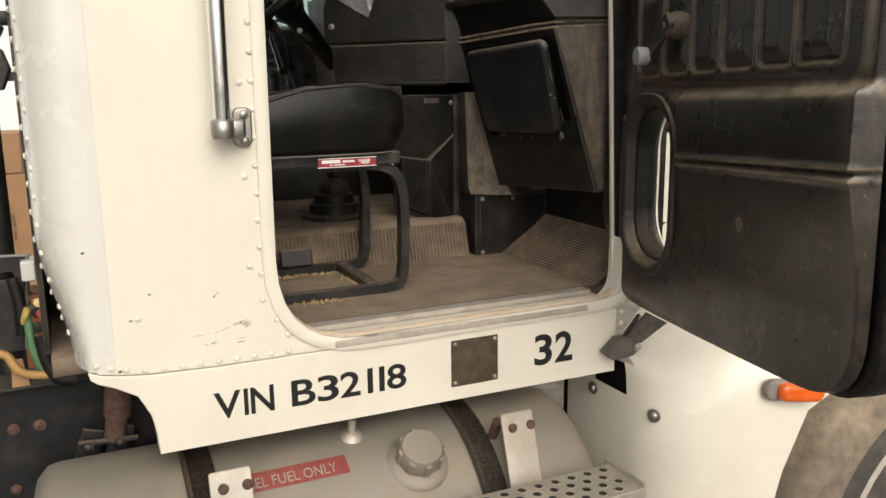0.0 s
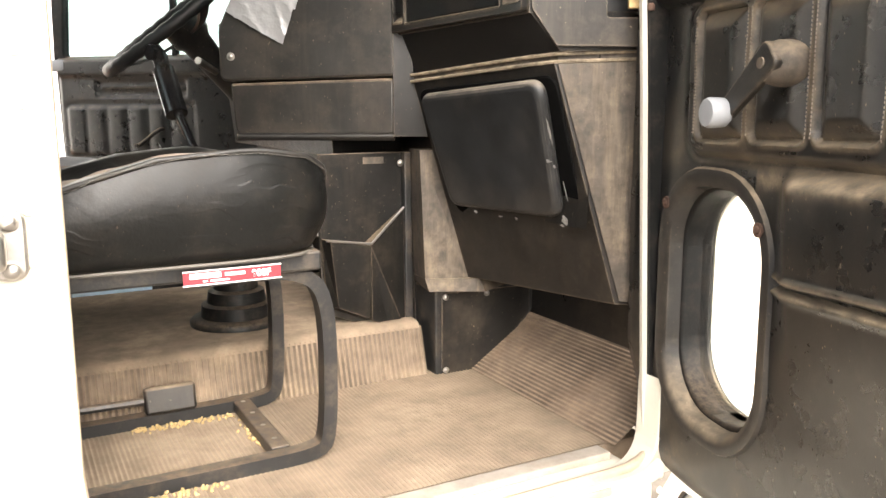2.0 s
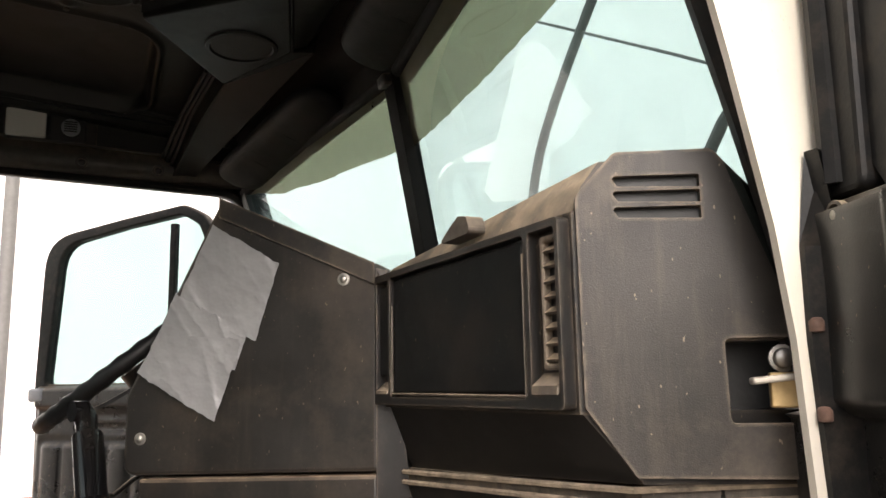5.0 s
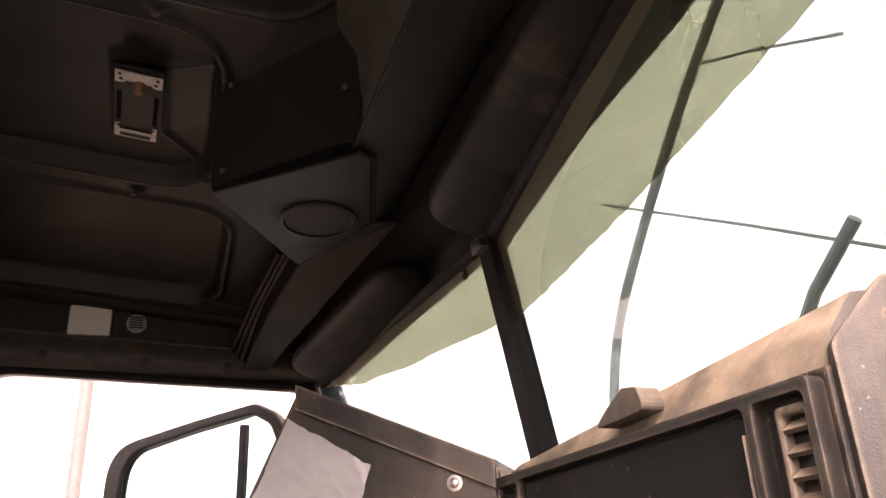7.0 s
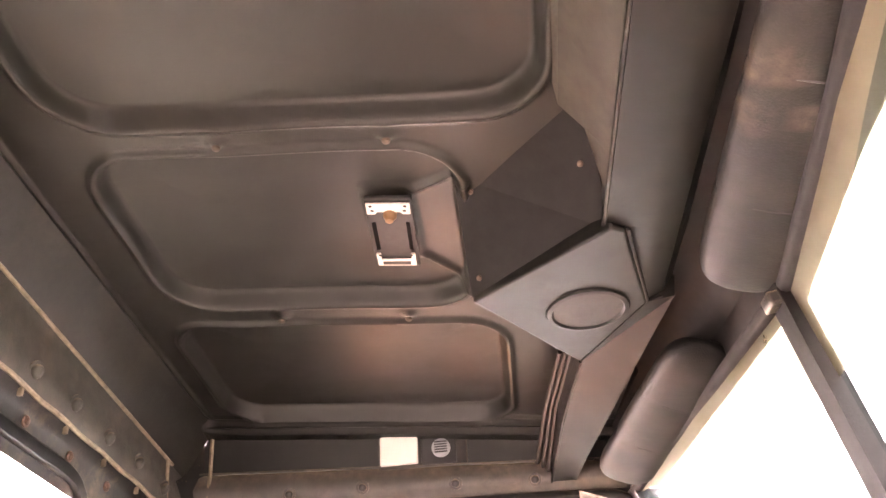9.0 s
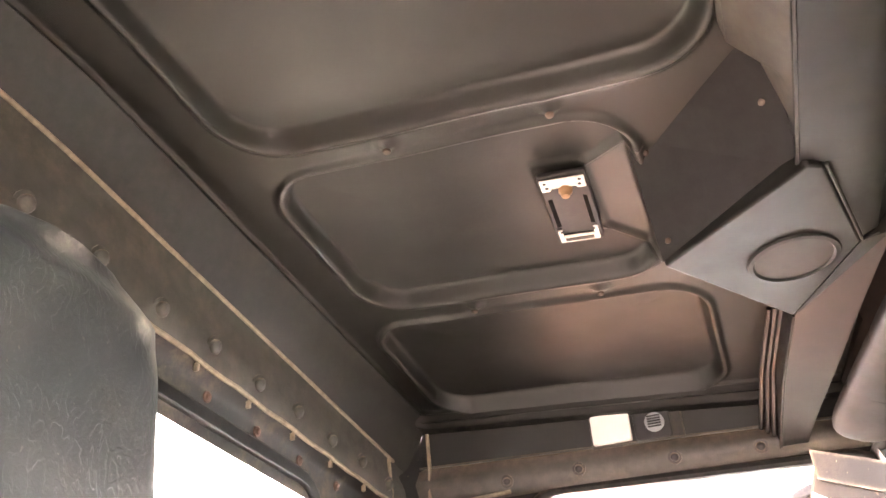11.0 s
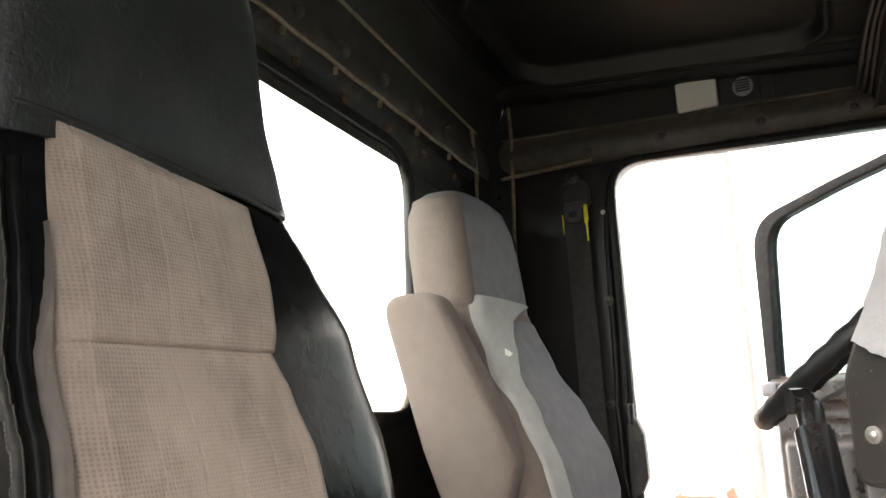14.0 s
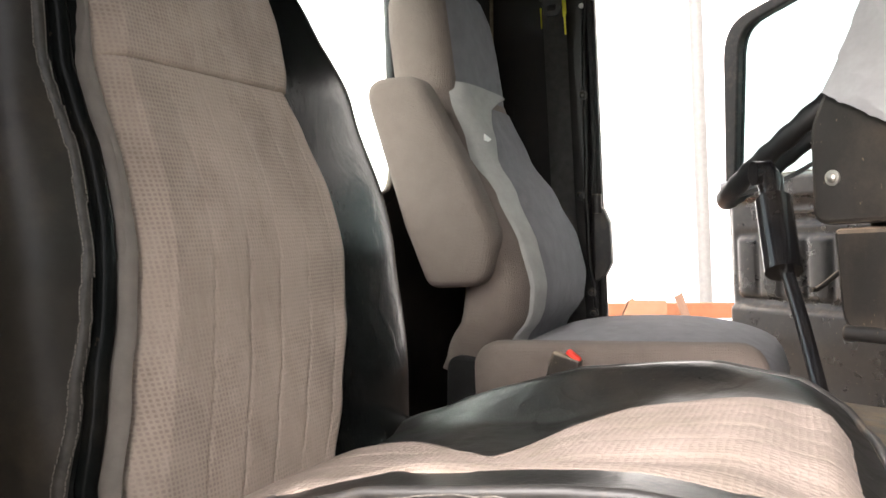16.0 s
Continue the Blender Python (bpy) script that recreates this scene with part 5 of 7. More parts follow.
stitches = bmesh.new()
for i in range(150):
    z = 1.62 + 0.56 * i / 150
    for off in (0.0335, 0.0415):
        tube([wrap(z, off, 0.0038), wrap(z + 0.003, off, 0.0038)], 0.0005, 4, bm=stitches)
part("stitching", stitches, mat("pale_thread", (0.17, 0.155, 0.135), 0.8), ps, "double row of pale stitching")
for sgn in (1,):
    pts = [(curve(PF, z) - 0.045, curve(PC, z) + sgn * (curve(PW, z) + 0.001), z) for z in [1.60 + 0.02 * i for i in range(42)]]
    part("piping", tube(pts, 0.004, 6), VINYL, ps)


RIMZ = [(0.24, 1.670), (0.36, 1.704), (0.40, 1.721), (0.46, 1.743), (0.56, 1.762), (0.665, 1.766), (0.742, 1.755), (0.79, 1.733), (0.811, 1.706)]   # height of the rim along the seat
MIDZ = [(0.24, 1.650), (0.43, 1.692), (0.52, 1.696), (0.62, 1.724), (0.71, 1.731), (0.76, 1.724), (0.80, 1.700)]                     # and of its worn middle


def seat_top(x, y):
    """The sagging top of the passenger cushion: lower behind, crowned in front."""
    fx, fy = abs(x - 0.523) / 0.283, abs(y - 2.137) / 0.248
    q = min(1.0, (fx ** 4 + fy ** 4) ** 0.25)
    w = sstep(0.12, 0.42, 1 - fy)
    z = curve(RIMZ, x) * (1 - w) + curve(MIDZ, x) * w - 0.032 * sstep(1.95, 2.35, y) * (1 - 0.6 * w) - 0.014 * (1 - sstep(1.92, 2.2, y)) * (1 - w)
    return z + 0.005 * sstep(1.95, 2.2, y) * math.sin(math.pi * min(1.0, (1 - q) / 0.20)) + 0.002 * noise.noise(Vector((x * 16, y * 16, 0)))


def cushion(x0, x1, y0, y1, z0, z1, crown, side_bulge=0.012, front_drop=0.03, dish=0.0, n=64, tops=24, tilt=None):
    """A padded cushion: rounded plan, bulging sides, domed top."""
    cx, cy, hx, hy = (x0 + x1) / 2, (y0 + y1) / 2, (x1 - x0) / 2, (y1 - y0) / 2
    loops = []
    for k, (z, grow) in enumerate([(z0, -0.02), (z0 + 0.008, 0.0)] + [(z0 + 0.008 + (z1 - z0 - 0.008) * i / 8, side_bulge * math.sin(math.pi * i / 8)) for i in range(1, 9)]):
        loops.append([p for p in superloop(cx, cy, hx + grow, hy + grow, z, 5.0, n)])
    for i in range(1, tops):
        s = 1 - i / tops
        rise = crown * math.sqrt(max(0, 1 - s ** 2.6))
        if dish:
            rise = 0.010 * math.sin(math.pi * min(1.0, (1 - s) / 0.26)) - dish * sstep(0.16, 0.34, 1 - s)
        loops.append(superloop(cx, cy, hx * s, hy * s, z1 + rise, 5.0 - 1.5 * (1 - s), n))
    for k_, lp in enumerate(loops):
        for p in lp:
            f = (p.x - cx) / hx
            p.z -= front_drop * abs(f) ** 2.4 * (p.z - z0) / (z1 - z0)
            if tilt:
                p.z = z0 + (p.z - z0) * (tilt(p.x, p.y) - z0) / (z1 - z0) if k_ < 10 else tilt(p.x, p.y)
                p.x -= 0.024 * max(0.0, 1 - (p.z - z0) / 0.125) * sstep(cx, x1, p.x)
    return loft(loops)


part("cushion", cushion(0.24, 0.806, 1.889, 2.385, 1.582, 1.738, 0.012, 0.014, 0.0, tilt=seat_top), SIDEVINYL, ps, "black vinyl seat cushion, creased along its side", 60)


def seat_insert(i, j):
    x = 0.31 + (0.786 - 0.31) * i
    far = curve([(0.31, 2.20), (0.43, 2.17), (0.52, 2.115), (0.58, 2.19), (0.64, 2.24), (0.74, 2.27), (0.786, 2.20)], x)
    near = curve([(0.31, 1.915), (0.72, 1.906), (0.786, 1.96)], x)
    y = near + (far - near) * j
    edge = min(i, 1 - i, j, 1 - j)
    h = 0.006 + 0.007 * sstep(0, 0.15, edge) - 0.009 * (1 - sstep(0, 0.03, edge)) - 0.009 * (1 - sstep(0.03, 0.36, j)) - 0.0015 * math.exp(-(((y / 0.045) % 1.0 - 0.5) / 0.06) ** 2)
    return Vector((x, y, seat_top(x, y) + h))


ci = part("cushion_insert", heightfield(60, 90, seat_insert), BEIGEFLAT, ps, "beige fabric seat panel, grimy towards the back", 60)
dusted(ci, lambda p: 0.62 + 0.30 * sstep(0.62, 0.40, p.x))
rim = superloop(0.523, 2.137, 0.285, 0.250, 1.736, 5.0, 64)
for p in rim:
    p.z = seat_top(p.x, p.y) - 0.001
part("cushion_piping", tube(rim, 0.0042, 8, True), mat("worn_piping", (0.017, 0.016, 0.015), 0.5, dust=DUST, amount=0.14, dscale=40), ps, "worn black piping", 60)
outer = [p for p in superloop(0.523, 2.137, 0.2885, 0.2535, 1.736, 5.0, 1600) if p.y < 2.0 and p.x > 0.3]
outer.sort(key=lambda p: math.atan2(p.y - 2.137, p.x - 0.523))
part("rim_stitching", tube([(p.x, p.y, seat_top(p.x, p.y) - 0.0045 - 0.0012 * (k % 2)) for k, p in enumerate(outer[::3])], 0.0006, 4), mat("pale_rim_thread", (0.085, 0.078, 0.068), 0.8, var=0.6, scale=200), ps, "pale zigzag stitching along the piping")
part("base_trim", tube(superloop(0.514, 2.135, 0.270, 0.247, 1.583, 5.0, 64), 0.0028, 6, True), mat("pale_trim", (0.10, 0.090, 0.078), 0.7), ps, "pale edge trim")
part("seat_pan", box(0.27, 0.775, 1.920, 2.355, 1.552, 1.584, 0.004), METAL_BLACK, ps)
lab = part("label", slab([(0.547, 1.556), (0.693, 1.556), (0.693, 1.577), (0.547, 1.577)], 0.0016, XZ(1.8805)), RED, ps, "red maker's label with white writing")
words("900F", 0.015, axes((0.648, 1.8785, 1.561), (1, 0, 0), (0, 0, 1)), WHITE, "print", lab, bold=0.0004)
for x0, x1, z0, z1 in ((0.556, 0.602, 1.565, 1.573), (0.608, 0.638, 1.566, 1.571), (0.575, 0.582, 1.5595, 1.5620), (0.586, 0.614, 1.5595, 1.5620)):
    part("print_bar", slab([(x0, z0), (x1, z0), (x1, z1), (x0, z1)], 0.0006, XZ(1.8788)), WHITE, lab)
for z0, z1 in ((1.5545, 1.5565), (1.5755, 1.5772)):
    part("label_edge", slab([(0.546, z0), (0.694, z0), (0.694, z1), (0.546, z1)], 0.0006, XZ(1.8788)), WHITE, lab)


def flat_bar(pts, w, t, side):
    """A flat steel bar bent along points, w wide along side, t thick."""
    pts = [Vector(p) for p in pts]
    for _ in range(2):
        q = [pts[0]]
        for a, c in zip(pts, pts[1:]):
            q += [a.lerp(c, 0.22), a.lerp(c, 0.78)]
        pts = q + [pts[-1]]
    side = Vector(side).normalized()
    loops = []
    for i, p in enumerate(pts):
        d = (pts[min(i + 1, len(pts) - 1)] - pts[max(i - 1, 0)]).normalized()
        n = d.cross(side).normalized()
        loops.append([p + side * a * w / 2 + n * c * t / 2 for a, c in ((-1, -1), (1, -1), (1, 1), (-1, 1))])
    return bev(loft(loops), 0.003, 2, 40)


for y in (1.955, 2.255):
    part("leg", flat_bar([(0.58, y, 1.550), (0.715, y, 1.552), (0.775, y, 1.530), (0.794, y, 1.46), (0.790, y, 1.25), (0.765, y, FLOOR + 0.016), (0.62, y, FLOOR + 0.014), (0.26, y, FLOOR + 0.014)], 0.030, 0.024, (0, 1, 0)), METAL_BLACK, ps, "bent black steel leg")
    part("rear_leg", box(0.262, 0.292, y - 0.014, y + 0.014, FLOOR, 1.55, 0.003), METAL_BLACK, ps)
part("cross_bar", obox(pose(0.712, 2.13, FLOOR + 0.016), 0.034, 0.30, 0.022, 0.003), METAL_BLACK, ps, "drilled cross bar")
for i in range(4):
    part("hole", lathe([(0.005, 0), (0, 0.0004)], Matrix.Translation((0.712, 2.02 + 0.07 * i, FLOOR + 0.0275)), 10), STEEL, ps)
part("rear_cross_bar", obox(pose(0.33, 2.11, FLOOR + 0.016), 0.034, 0.30, 0.022, 0.003), METAL_BLACK, ps)
crumbs("grit", [(0.42, 1.975, 0.70, 1.975, 130), (0.50, 2.225, 0.69, 2.225, 90), (0.70, 2.0, 0.70, 2.22, 50), (0.42, 1.925, 0.60, 1.925, 60)], mat("yellow_grit", (0.42, 0.30, 0.14), 0.9, var=0.3), "yellow grit swept against the seat frame")
ub = thing("buckle_box", (0.57, 2.265, 1.25), "black plastic belt anchor on a bar beside the tunnel", "belt anchor")
part("body", obox(pose(0.575, 2.240, 1.265, -12, 0, 0), 0.095, 0.022, 0.052, 0.006), BLACK, ub)
part("bar", tube([(0.30, 2.245, 1.268), (0.535, 2.243, 1.266)], 0.008, 8), METAL_BLACK, ub)

# ---- driver seat ----
ds = thing("driver_seat", (0.35, 3.22, FLOOR), "grey and taupe fabric air-ride driver seat with a folded armrest", "seat")
hd = loft([superloop(0.024 - 0.015 * ((z - 2.2) / 0.2), 3.262 - 0.02 * ((z - 2.2) / 0.2), 0.084 * k, 0.190 * k2, z, 3.4, 40) for z, k, k2 in ((2.17, 0.96, 1.0), (2.22, 1, 1.0), (2.31, 1, 0.97), (2.38, 0.96, 0.90), (2.425, 0.84, 0.78), (2.447, 0.6, 0.58), (2.455, 0.3, 0.3))])
part("headrest", hd, GREYF, ds, "slate grey headrest", 60)
HK = ((2.17, 0.96, 1.0), (2.22, 1, 1.0), (2.31, 1, 0.97), (2.38, 0.96, 0.90), (2.425, 0.84, 0.78), (2.447, 0.6, 0.58))


def head_side(i, j):
    z = 2.175 + 0.262 * i
    k, k2 = curve([(a, b) for a, b, c in HK], z), curve([(a, c) for a, b, c in HK], z)
    t = math.pi * (1.16 + 0.60 * j)
    c, q = math.cos(t), math.sin(t)
    cx, cy = 0.024 - 0.015 * ((z - 2.2) / 0.2), 3.262 - 0.02 * ((z - 2.2) / 0.2)
    g = 0.003 * sstep(0, 0.06, min(j, 1 - j, i, 1 - i))
    return Vector((cx + (0.084 * k + g) * math.copysign(abs(c) ** (2 / 3.4), c), cy + (0.190 * k2 + g) * math.copysign(abs(q) ** (2 / 3.4), q), z))


part("headrest_side", heightfield(24, 24, head_side), TAUPE, ds, "taupe headrest side", 60)
DF = [(1.58, 0.200), (1.65, 0.226), (1.71, 0.268), (1.77, 0.277), (1.856, 0.262), (1.957, 0.217), (2.05, 0.160), (2.17, 0.114), (2.2, 0.106)]
DW = [(1.62, 0.240), (1.72, 0.270), (1.82, 0.268), (1.95, 0.245), (2.08, 0.205), (2.18, 0.188)]
part("backrest", loft([superloop(curve(DF, z) - 0.085, 3.262, 0.085, curve(DW, z), z, 3.4, 44) for z in [1.60 + 0.58 * i / 24 for i in range(25)]]), TAUPE, ds, "taupe-sided fabric backrest", 60)


def d_insert(ya, yb, z0, z1, proud):
    def f(i, j):
        z = z0 + (z1 - z0) * i
        y = curve(ya, z) + (curve(yb, z) - curve(ya, z)) * j
        s = min(0.995, abs(y - 3.262) / curve(DW, z))
        return Vector((curve(DF, z) - 0.085 + 0.085 * (1 - s ** 3.4) ** (1 / 3.4) + proud * sstep(0, 0.06, min(j, 1 - j)), y, z))
    return heightfield(24, 16, f)


part("stripe", d_insert([(1.62, 3.050), (1.85, 3.036), (2.0, 3.052), (2.1, 3.078), (2.2, 3.092)], [(1.62, 3.105), (1.75, 3.105), (1.88, 3.100), (2.0, 3.125), (2.1, 3.19), (2.17, 3.26), (2.2, 3.43)], 1.62, 2.205, 0.006), LIGHTF, ds, "light grey stripe", 60)
part("front_panel", d_insert([(1.62, 3.108), (1.75, 3.108), (1.88, 3.103), (2.0, 3.128), (2.1, 3.193), (2.16, 3.25)], [(1.62, 3.48), (1.75, 3.50), (1.95, 3.48), (2.16, 3.44)], 1.62, 2.16, 0.006), GREYF, ds, "grey fabric front", 60)
part("seam_tag", slab([(3.110, 2.076), (3.160, 2.068), (3.160, 2.078), (3.110, 2.088)], 0.003, YZ(0.150)), WHITE, ds)
ar = rounded([(-0.062, 2.205), (0.022, 1.90), (0.070, 1.772), (0.196, 1.776), (0.220, 1.870), (0.165, 2.000), (0.066, 2.202)], [0.045, 0.15, 0.035, 0.05, 0.06, 0.15, 0.050], 6)
part("armrest", slab(ar, 0.085, XZ(3.045), (), 0.022, 4), TAUPE, ds, "folded-up taupe armrest", 50)
part("cushion", cushion(0.16, 0.715, 2.965, 3.515, 1.50, 1.625, 0.055, front_drop=0.02), GREYF, ds, "grey fabric seat cushion", 60)
part("cushion_side", loft([[Vector((x, 2.957 - dy, z)) for x, z in rrect(0.17 + o, 0.700 - o, 1.505 + o, 1.672 - o, 0.05, 6)] for o, dy in ((0.012, -0.045), (0.0, -0.02), (0, 0.008), (0.006, 0.017), (0.020, 0.023))]), TAUPE, ds, "taupe cushion side", 60)
# base run forward as an added block, hiding the bright doorway
part("pedestal", loft([[(0.2, 3.0, FLOOR), (1.27, 3.0, FLOOR), (1.27, 3.48, FLOOR), (0.2, 3.48, FLOOR)], [(0.2, 3.0, 1.42), (1.25, 3.0, 1.42), (1.25, 3.48, 1.42), (0.2, 3.48, 1.42)], [(0.22, 3.03, 1.50), (0.64, 3.03, 1.50), (0.64, 3.45, 1.50), (0.22, 3.45, 1.50)]]), BLACK, ds, "black pedestal with a block added to darken the footwell")
part("recliner_cover", slab(rounded([(0.10, 1.50), (0.25, 1.52), (0.23, 1.625), (0.11, 1.645)], 0.03), 0.03, XZ(2.985), (), 0.006), MATTBLACK, ds, "black recliner cover")
bk = thing("belt_buckle", (0.36, 2.93, 1.62), "black seat belt buckle with a red button", "buckle")
part("body", obox(pose(0.352, 2.930, 1.625, 0, 18, 0), 0.055, 0.020, 0.055, 0.005), BLACK, bk)
part("button", obox(pose(0.372, 2.930, 1.650, 0, 40, 0), 0.030, 0.016, 0.010, 0.003), mat("red_button", (0.75, 0.04, 0.02), 0.4), bk, "red release button")

solo("blue_edging", box(0.46, 0.66, 2.955, 2.975, 1.322, 1.356, 0.003), BLUEP, "pale blue plastic edging lying along the tunnel", "edging")

# ---- ceiling ----
PANELS = ((0.162, 0.906, 1.86, 2.445, 0.10), (0.160, 0.765, 2.525, 2.950, 0.09), (0.118, 0.815, 3.040, 3.475, 0.08))
SCREWS = ((0.402, 2.486), (0.670, 2.484), (0.369, 2.992), (0.632, 2.992))


def roof_z(x, y):
    """The crowned roof: it falls to the front and to both sides."""
    return 2.84 - 0.09 * (x - 0.6) - 0.10 * (y - 2.7) - 0.30 * max(0.0, 2.3 - y) ** 2


def ceiling_height(x, y):
    """Embossed panels of the headliner."""
    h = 0.0
    for x0, x1, y0, y1, r in PANELS:
        d = in_rrect(x, y, x0, x1, y0, y1, r)
        h += 0.030 * sstep(0.010, -0.008, d) - 0.009 * math.exp(-((d - 0.013) / 0.008) ** 2)
        if d < 0:
            h += 0.008 * sstep(0, 0.15, -d)
    for sx, sy in SCREWS:
        h -= 0.009 * math.exp(-(((x - sx) ** 2 + (y - sy) ** 2) / 0.016 ** 2))
    # flat boss of the dome lamp with two creases running to the front corner
    d = in_rrect(x, y, 0.600, 0.685, 2.645, 2.850, 0.01)
    h -= 0.005 * sstep(0.010, -0.004, d)
    for (ax, ay), (bx, by) in (((0.69, 2.655), (0.78, 2.60)), ((0.69, 2.845), (0.80, 2.945))):
        t = max(0.0, min(1.0, ((x - ax) * (bx - ax) + (y - ay) * (by - ay)) / ((bx - ax) ** 2 + (by - ay) ** 2)))
        e = math.hypot(x - ax - t * (bx - ax), y - ay - t * (by - ay))
        h -= 0.009 * math.exp(-(e / 0.007) ** 2)
    h += 0.003 * noise.noise(Vector((x * 5, y * 5, 1.0)))
    d = in_rrect(x, y, 0.030, 1.3, 1.0, 3.495, 0.03)
    h -= 0.006 * math.exp(-((d + 0.012) / 0.006) ** 2)
    return h - 0.03 * sstep(-0.004, 0.03, d)


def ceil_fn(i, j):
    x, y = 0.0 + 1.12 * j, 1.72 + (3.56 - 1.72) * i
    return Vector((x, y, roof_z(x, y) + ceiling_height(x, y)))


solo("ceiling", heightfield(440, 280, ceil_fn), LINER, "embossed dark brown-grey vinyl headliner with three padded panels", "ceiling", kind="structure", smooth=60)
solo("roof", thick(heightfield(20, 4, lambda i, j: Vector((-0.08 + 1.24 * j, 1.66 + 1.98 * i, roof_z(-0.08 + 1.24 * j, 1.66 + 1.98 * i) + 0.075))), 0.02), PAINT, "cream painted cab roof", "roof", kind="structure")
LINERSCREW = mat("dull_brown_screw", (0.06, 0.042, 0.03), 0.6, var=0.3)
for sx, sy in SCREWS:
    solo("liner_screw", lathe([(0.007, 0.0), (0.006, -0.004), (0.0, -0.006)], Matrix.Translation((sx, sy, roof_z(sx, sy) - 0.0155)), 12), LINERSCREW, "small dusty headliner screw", "screw", "headliner screws")
# stepped cove along the rear wall, falling to the driver's side
WELT = mat("dusty_tan_welt", (0.21, 0.170, 0.118), 0.8, var=0.3, scale=60, dust=(0.10, 0.08, 0.06), amount=0.6, dscale=25)
TVD = mat("dusty_roll_vinyl", (0.045, 0.040, 0.034), 0.4, spec=0.45, var=0.3, scale=30, dust=DUST, amount=0.14, up=0.5, dscale=14, bump=0.3, bscale=400)
COVE = mat("dark_cove_vinyl", (0.0165, 0.0165, 0.0148), 0.45, spec=0.22, var=0.15, scale=60, bump=0.2, bscale=700, dust=DUST, amount=0.05)
TV = mat("trim_vinyl", (0.040, 0.0375, 0.031), 0.45, spec=0.35, var=0.3, scale=30, dust=DUST, amount=0.16, up=0.5, dscale=14, bump=0.3, bscale=400)
rc = thing("trim_rear", (0, 2.64, 2.6), "dusty black stepped roof trim along the rear wall", "trim", kind="structure")
za = lambda y: 2.777 - 0.138 * (y - 2.78) - 0.25 * max(0.0, 2.3 - y) ** 2
zb = lambda y: 2.648 - 0.087 * (y - 2.62)
zw = lambda y: 2.588 - 0.063 * (y - 2.57)
ys = [1.70 + 0.05 * i for i in range(38)]
part("cove", loft([[(0.036, y, roof_z(0.03, y) - 0.004), (0.022, y, roof_z(0.03, y) - 0.016), (0.006, y, roof_z(0.03, y) - 0.05), (-0.022, y, za(y) + 0.010), (-0.030, y, za(y))] for y in ys], False, False), COVE, rc, "flat black cove", 30)
part("band", loft([[(-0.030, y, za(y) - 0.001), (-0.036, y, za(y) - 0.02), (-0.028, y, (za(y) + zb(y)) / 2), (-0.026, y, zb(y) + 0.02), (-0.032, y, zb(y))] for y in ys], False, False), TV, rc, "dusty band with knob screws", 60)
part("panel", loft([[(-0.034, y, zb(y) - 0.001), (-0.050, y, zb(y) - 0.012), (-0.056, y, zw(y) + 0.03), (-0.059, y, zw(y) - 0.05)] for y in ys], False, False), mat("slate_trim_panel", (0.0150, 0.0145, 0.0130), 0.5, spec=0.25, var=0.2, scale=30, dust=DUST, amount=0.3, dscale=9, specks=0.2), rc, "slate grey panel above the window", 60)
part("welt", tube([(-0.028, y, za(y)) for y in ys[:36]], 0.0042, 6), WELT, rc, "dusty tan welt")
part("welt", tube([(-0.030, y, zb(y) + 0.002 * math.sin(y * 37)) for y in ys[:36]], 0.0048, 6), WELT, rc, "dusty tan welt")
for i in range(9):
    y = 2.21 + 0.150 * i
    bolt("knob_screw", (-0.028, y, zb(y) + 0.036 + 0.006 * (i % 2)), (1, 0, -0.35), 0.014, TV, rc, 0.020)
for i in range(8):
    y = 2.30 + 0.165 * i
    part("strap_end", obox(pose(-0.036, y, zb(y) - 0.004), 0.010, 0.007, 0.028, 0.002), WELT, rc, "tan strap end")
    bolt("panel_screw", (-0.053, y + 0.06, zb(y) - 0.042), (1, 0, -0.1), 0.007, RUST, rc, 0.011)
dc = thing("trim_driver", (0.5, 3.55, 2.6), "dusty black roof trim above the driver's door", "trim", kind="structure")
zt = lambda x: 2.782 - 0.047 * x
zl = lambda x: 2.685 - 0.045 * x
xs = [-0.03, 0.03] + [0.08 * i for i in range(1, 15)]
part("strip", loft([[(x, 3.50, roof_z(x, 3.49) - 0.02), (x, 3.535, zt(x) + 0.006), (x, 3.552, zt(x) - 0.006), (x, 3.556, zl(x))] for x in xs], False, False), LINER, dc, "flat black strip", 30)
part("roll", loft([[(x, 3.557, zl(x) - 0.001), (x, 3.548, zl(x) - 0.010), (x, 3.540, zl(x) - 0.045), (x, 3.546, 2.604 - 0.016 * x), (x, 3.560, 2.590 - 0.016 * x), (x, 3.575, 2.586 - 0.016 * x)] for x in xs], False, False), TVD, dc, "padded dusty roll", 60)
part("welt", tube([(x, 3.551, zl(x)) for x in xs], 0.003, 6), TV, dc)
part("welt", tube([(-0.02, 3.548, 2.576), (0.12, 3.546, 2.580), (0.25, 3.548, 2.588)], 0.0055, 6), WELT, dc, "dusty tan welt")
part("corner_welt", tube([(0.030, 3.548, 2.775), (0.034, 3.546, 2.68), (0.030, 3.548, 2.585), (0.016, 3.565, 2.40), (0.010, 3.572, 1.6)], 0.0055, 6), WELT, dc, "dusty tan welt")
part("corner_welt", tube([(-0.028, 3.42, 2.69), (-0.030, 3.44, 2.60), (-0.045, 3.46, 2.30), (-0.050, 3.46, 1.7)], 0.005, 6), WELT, dc, "dusty tan welt")
part("corner_pad", loft([[(-0.050, 3.45, z), (-0.030, 3.52, z), (0.020, 3.562, z)] for z in (1.3, 1.9, 2.40, 2.60, 2.70, 2.78)], False, False), BLACK, dc)
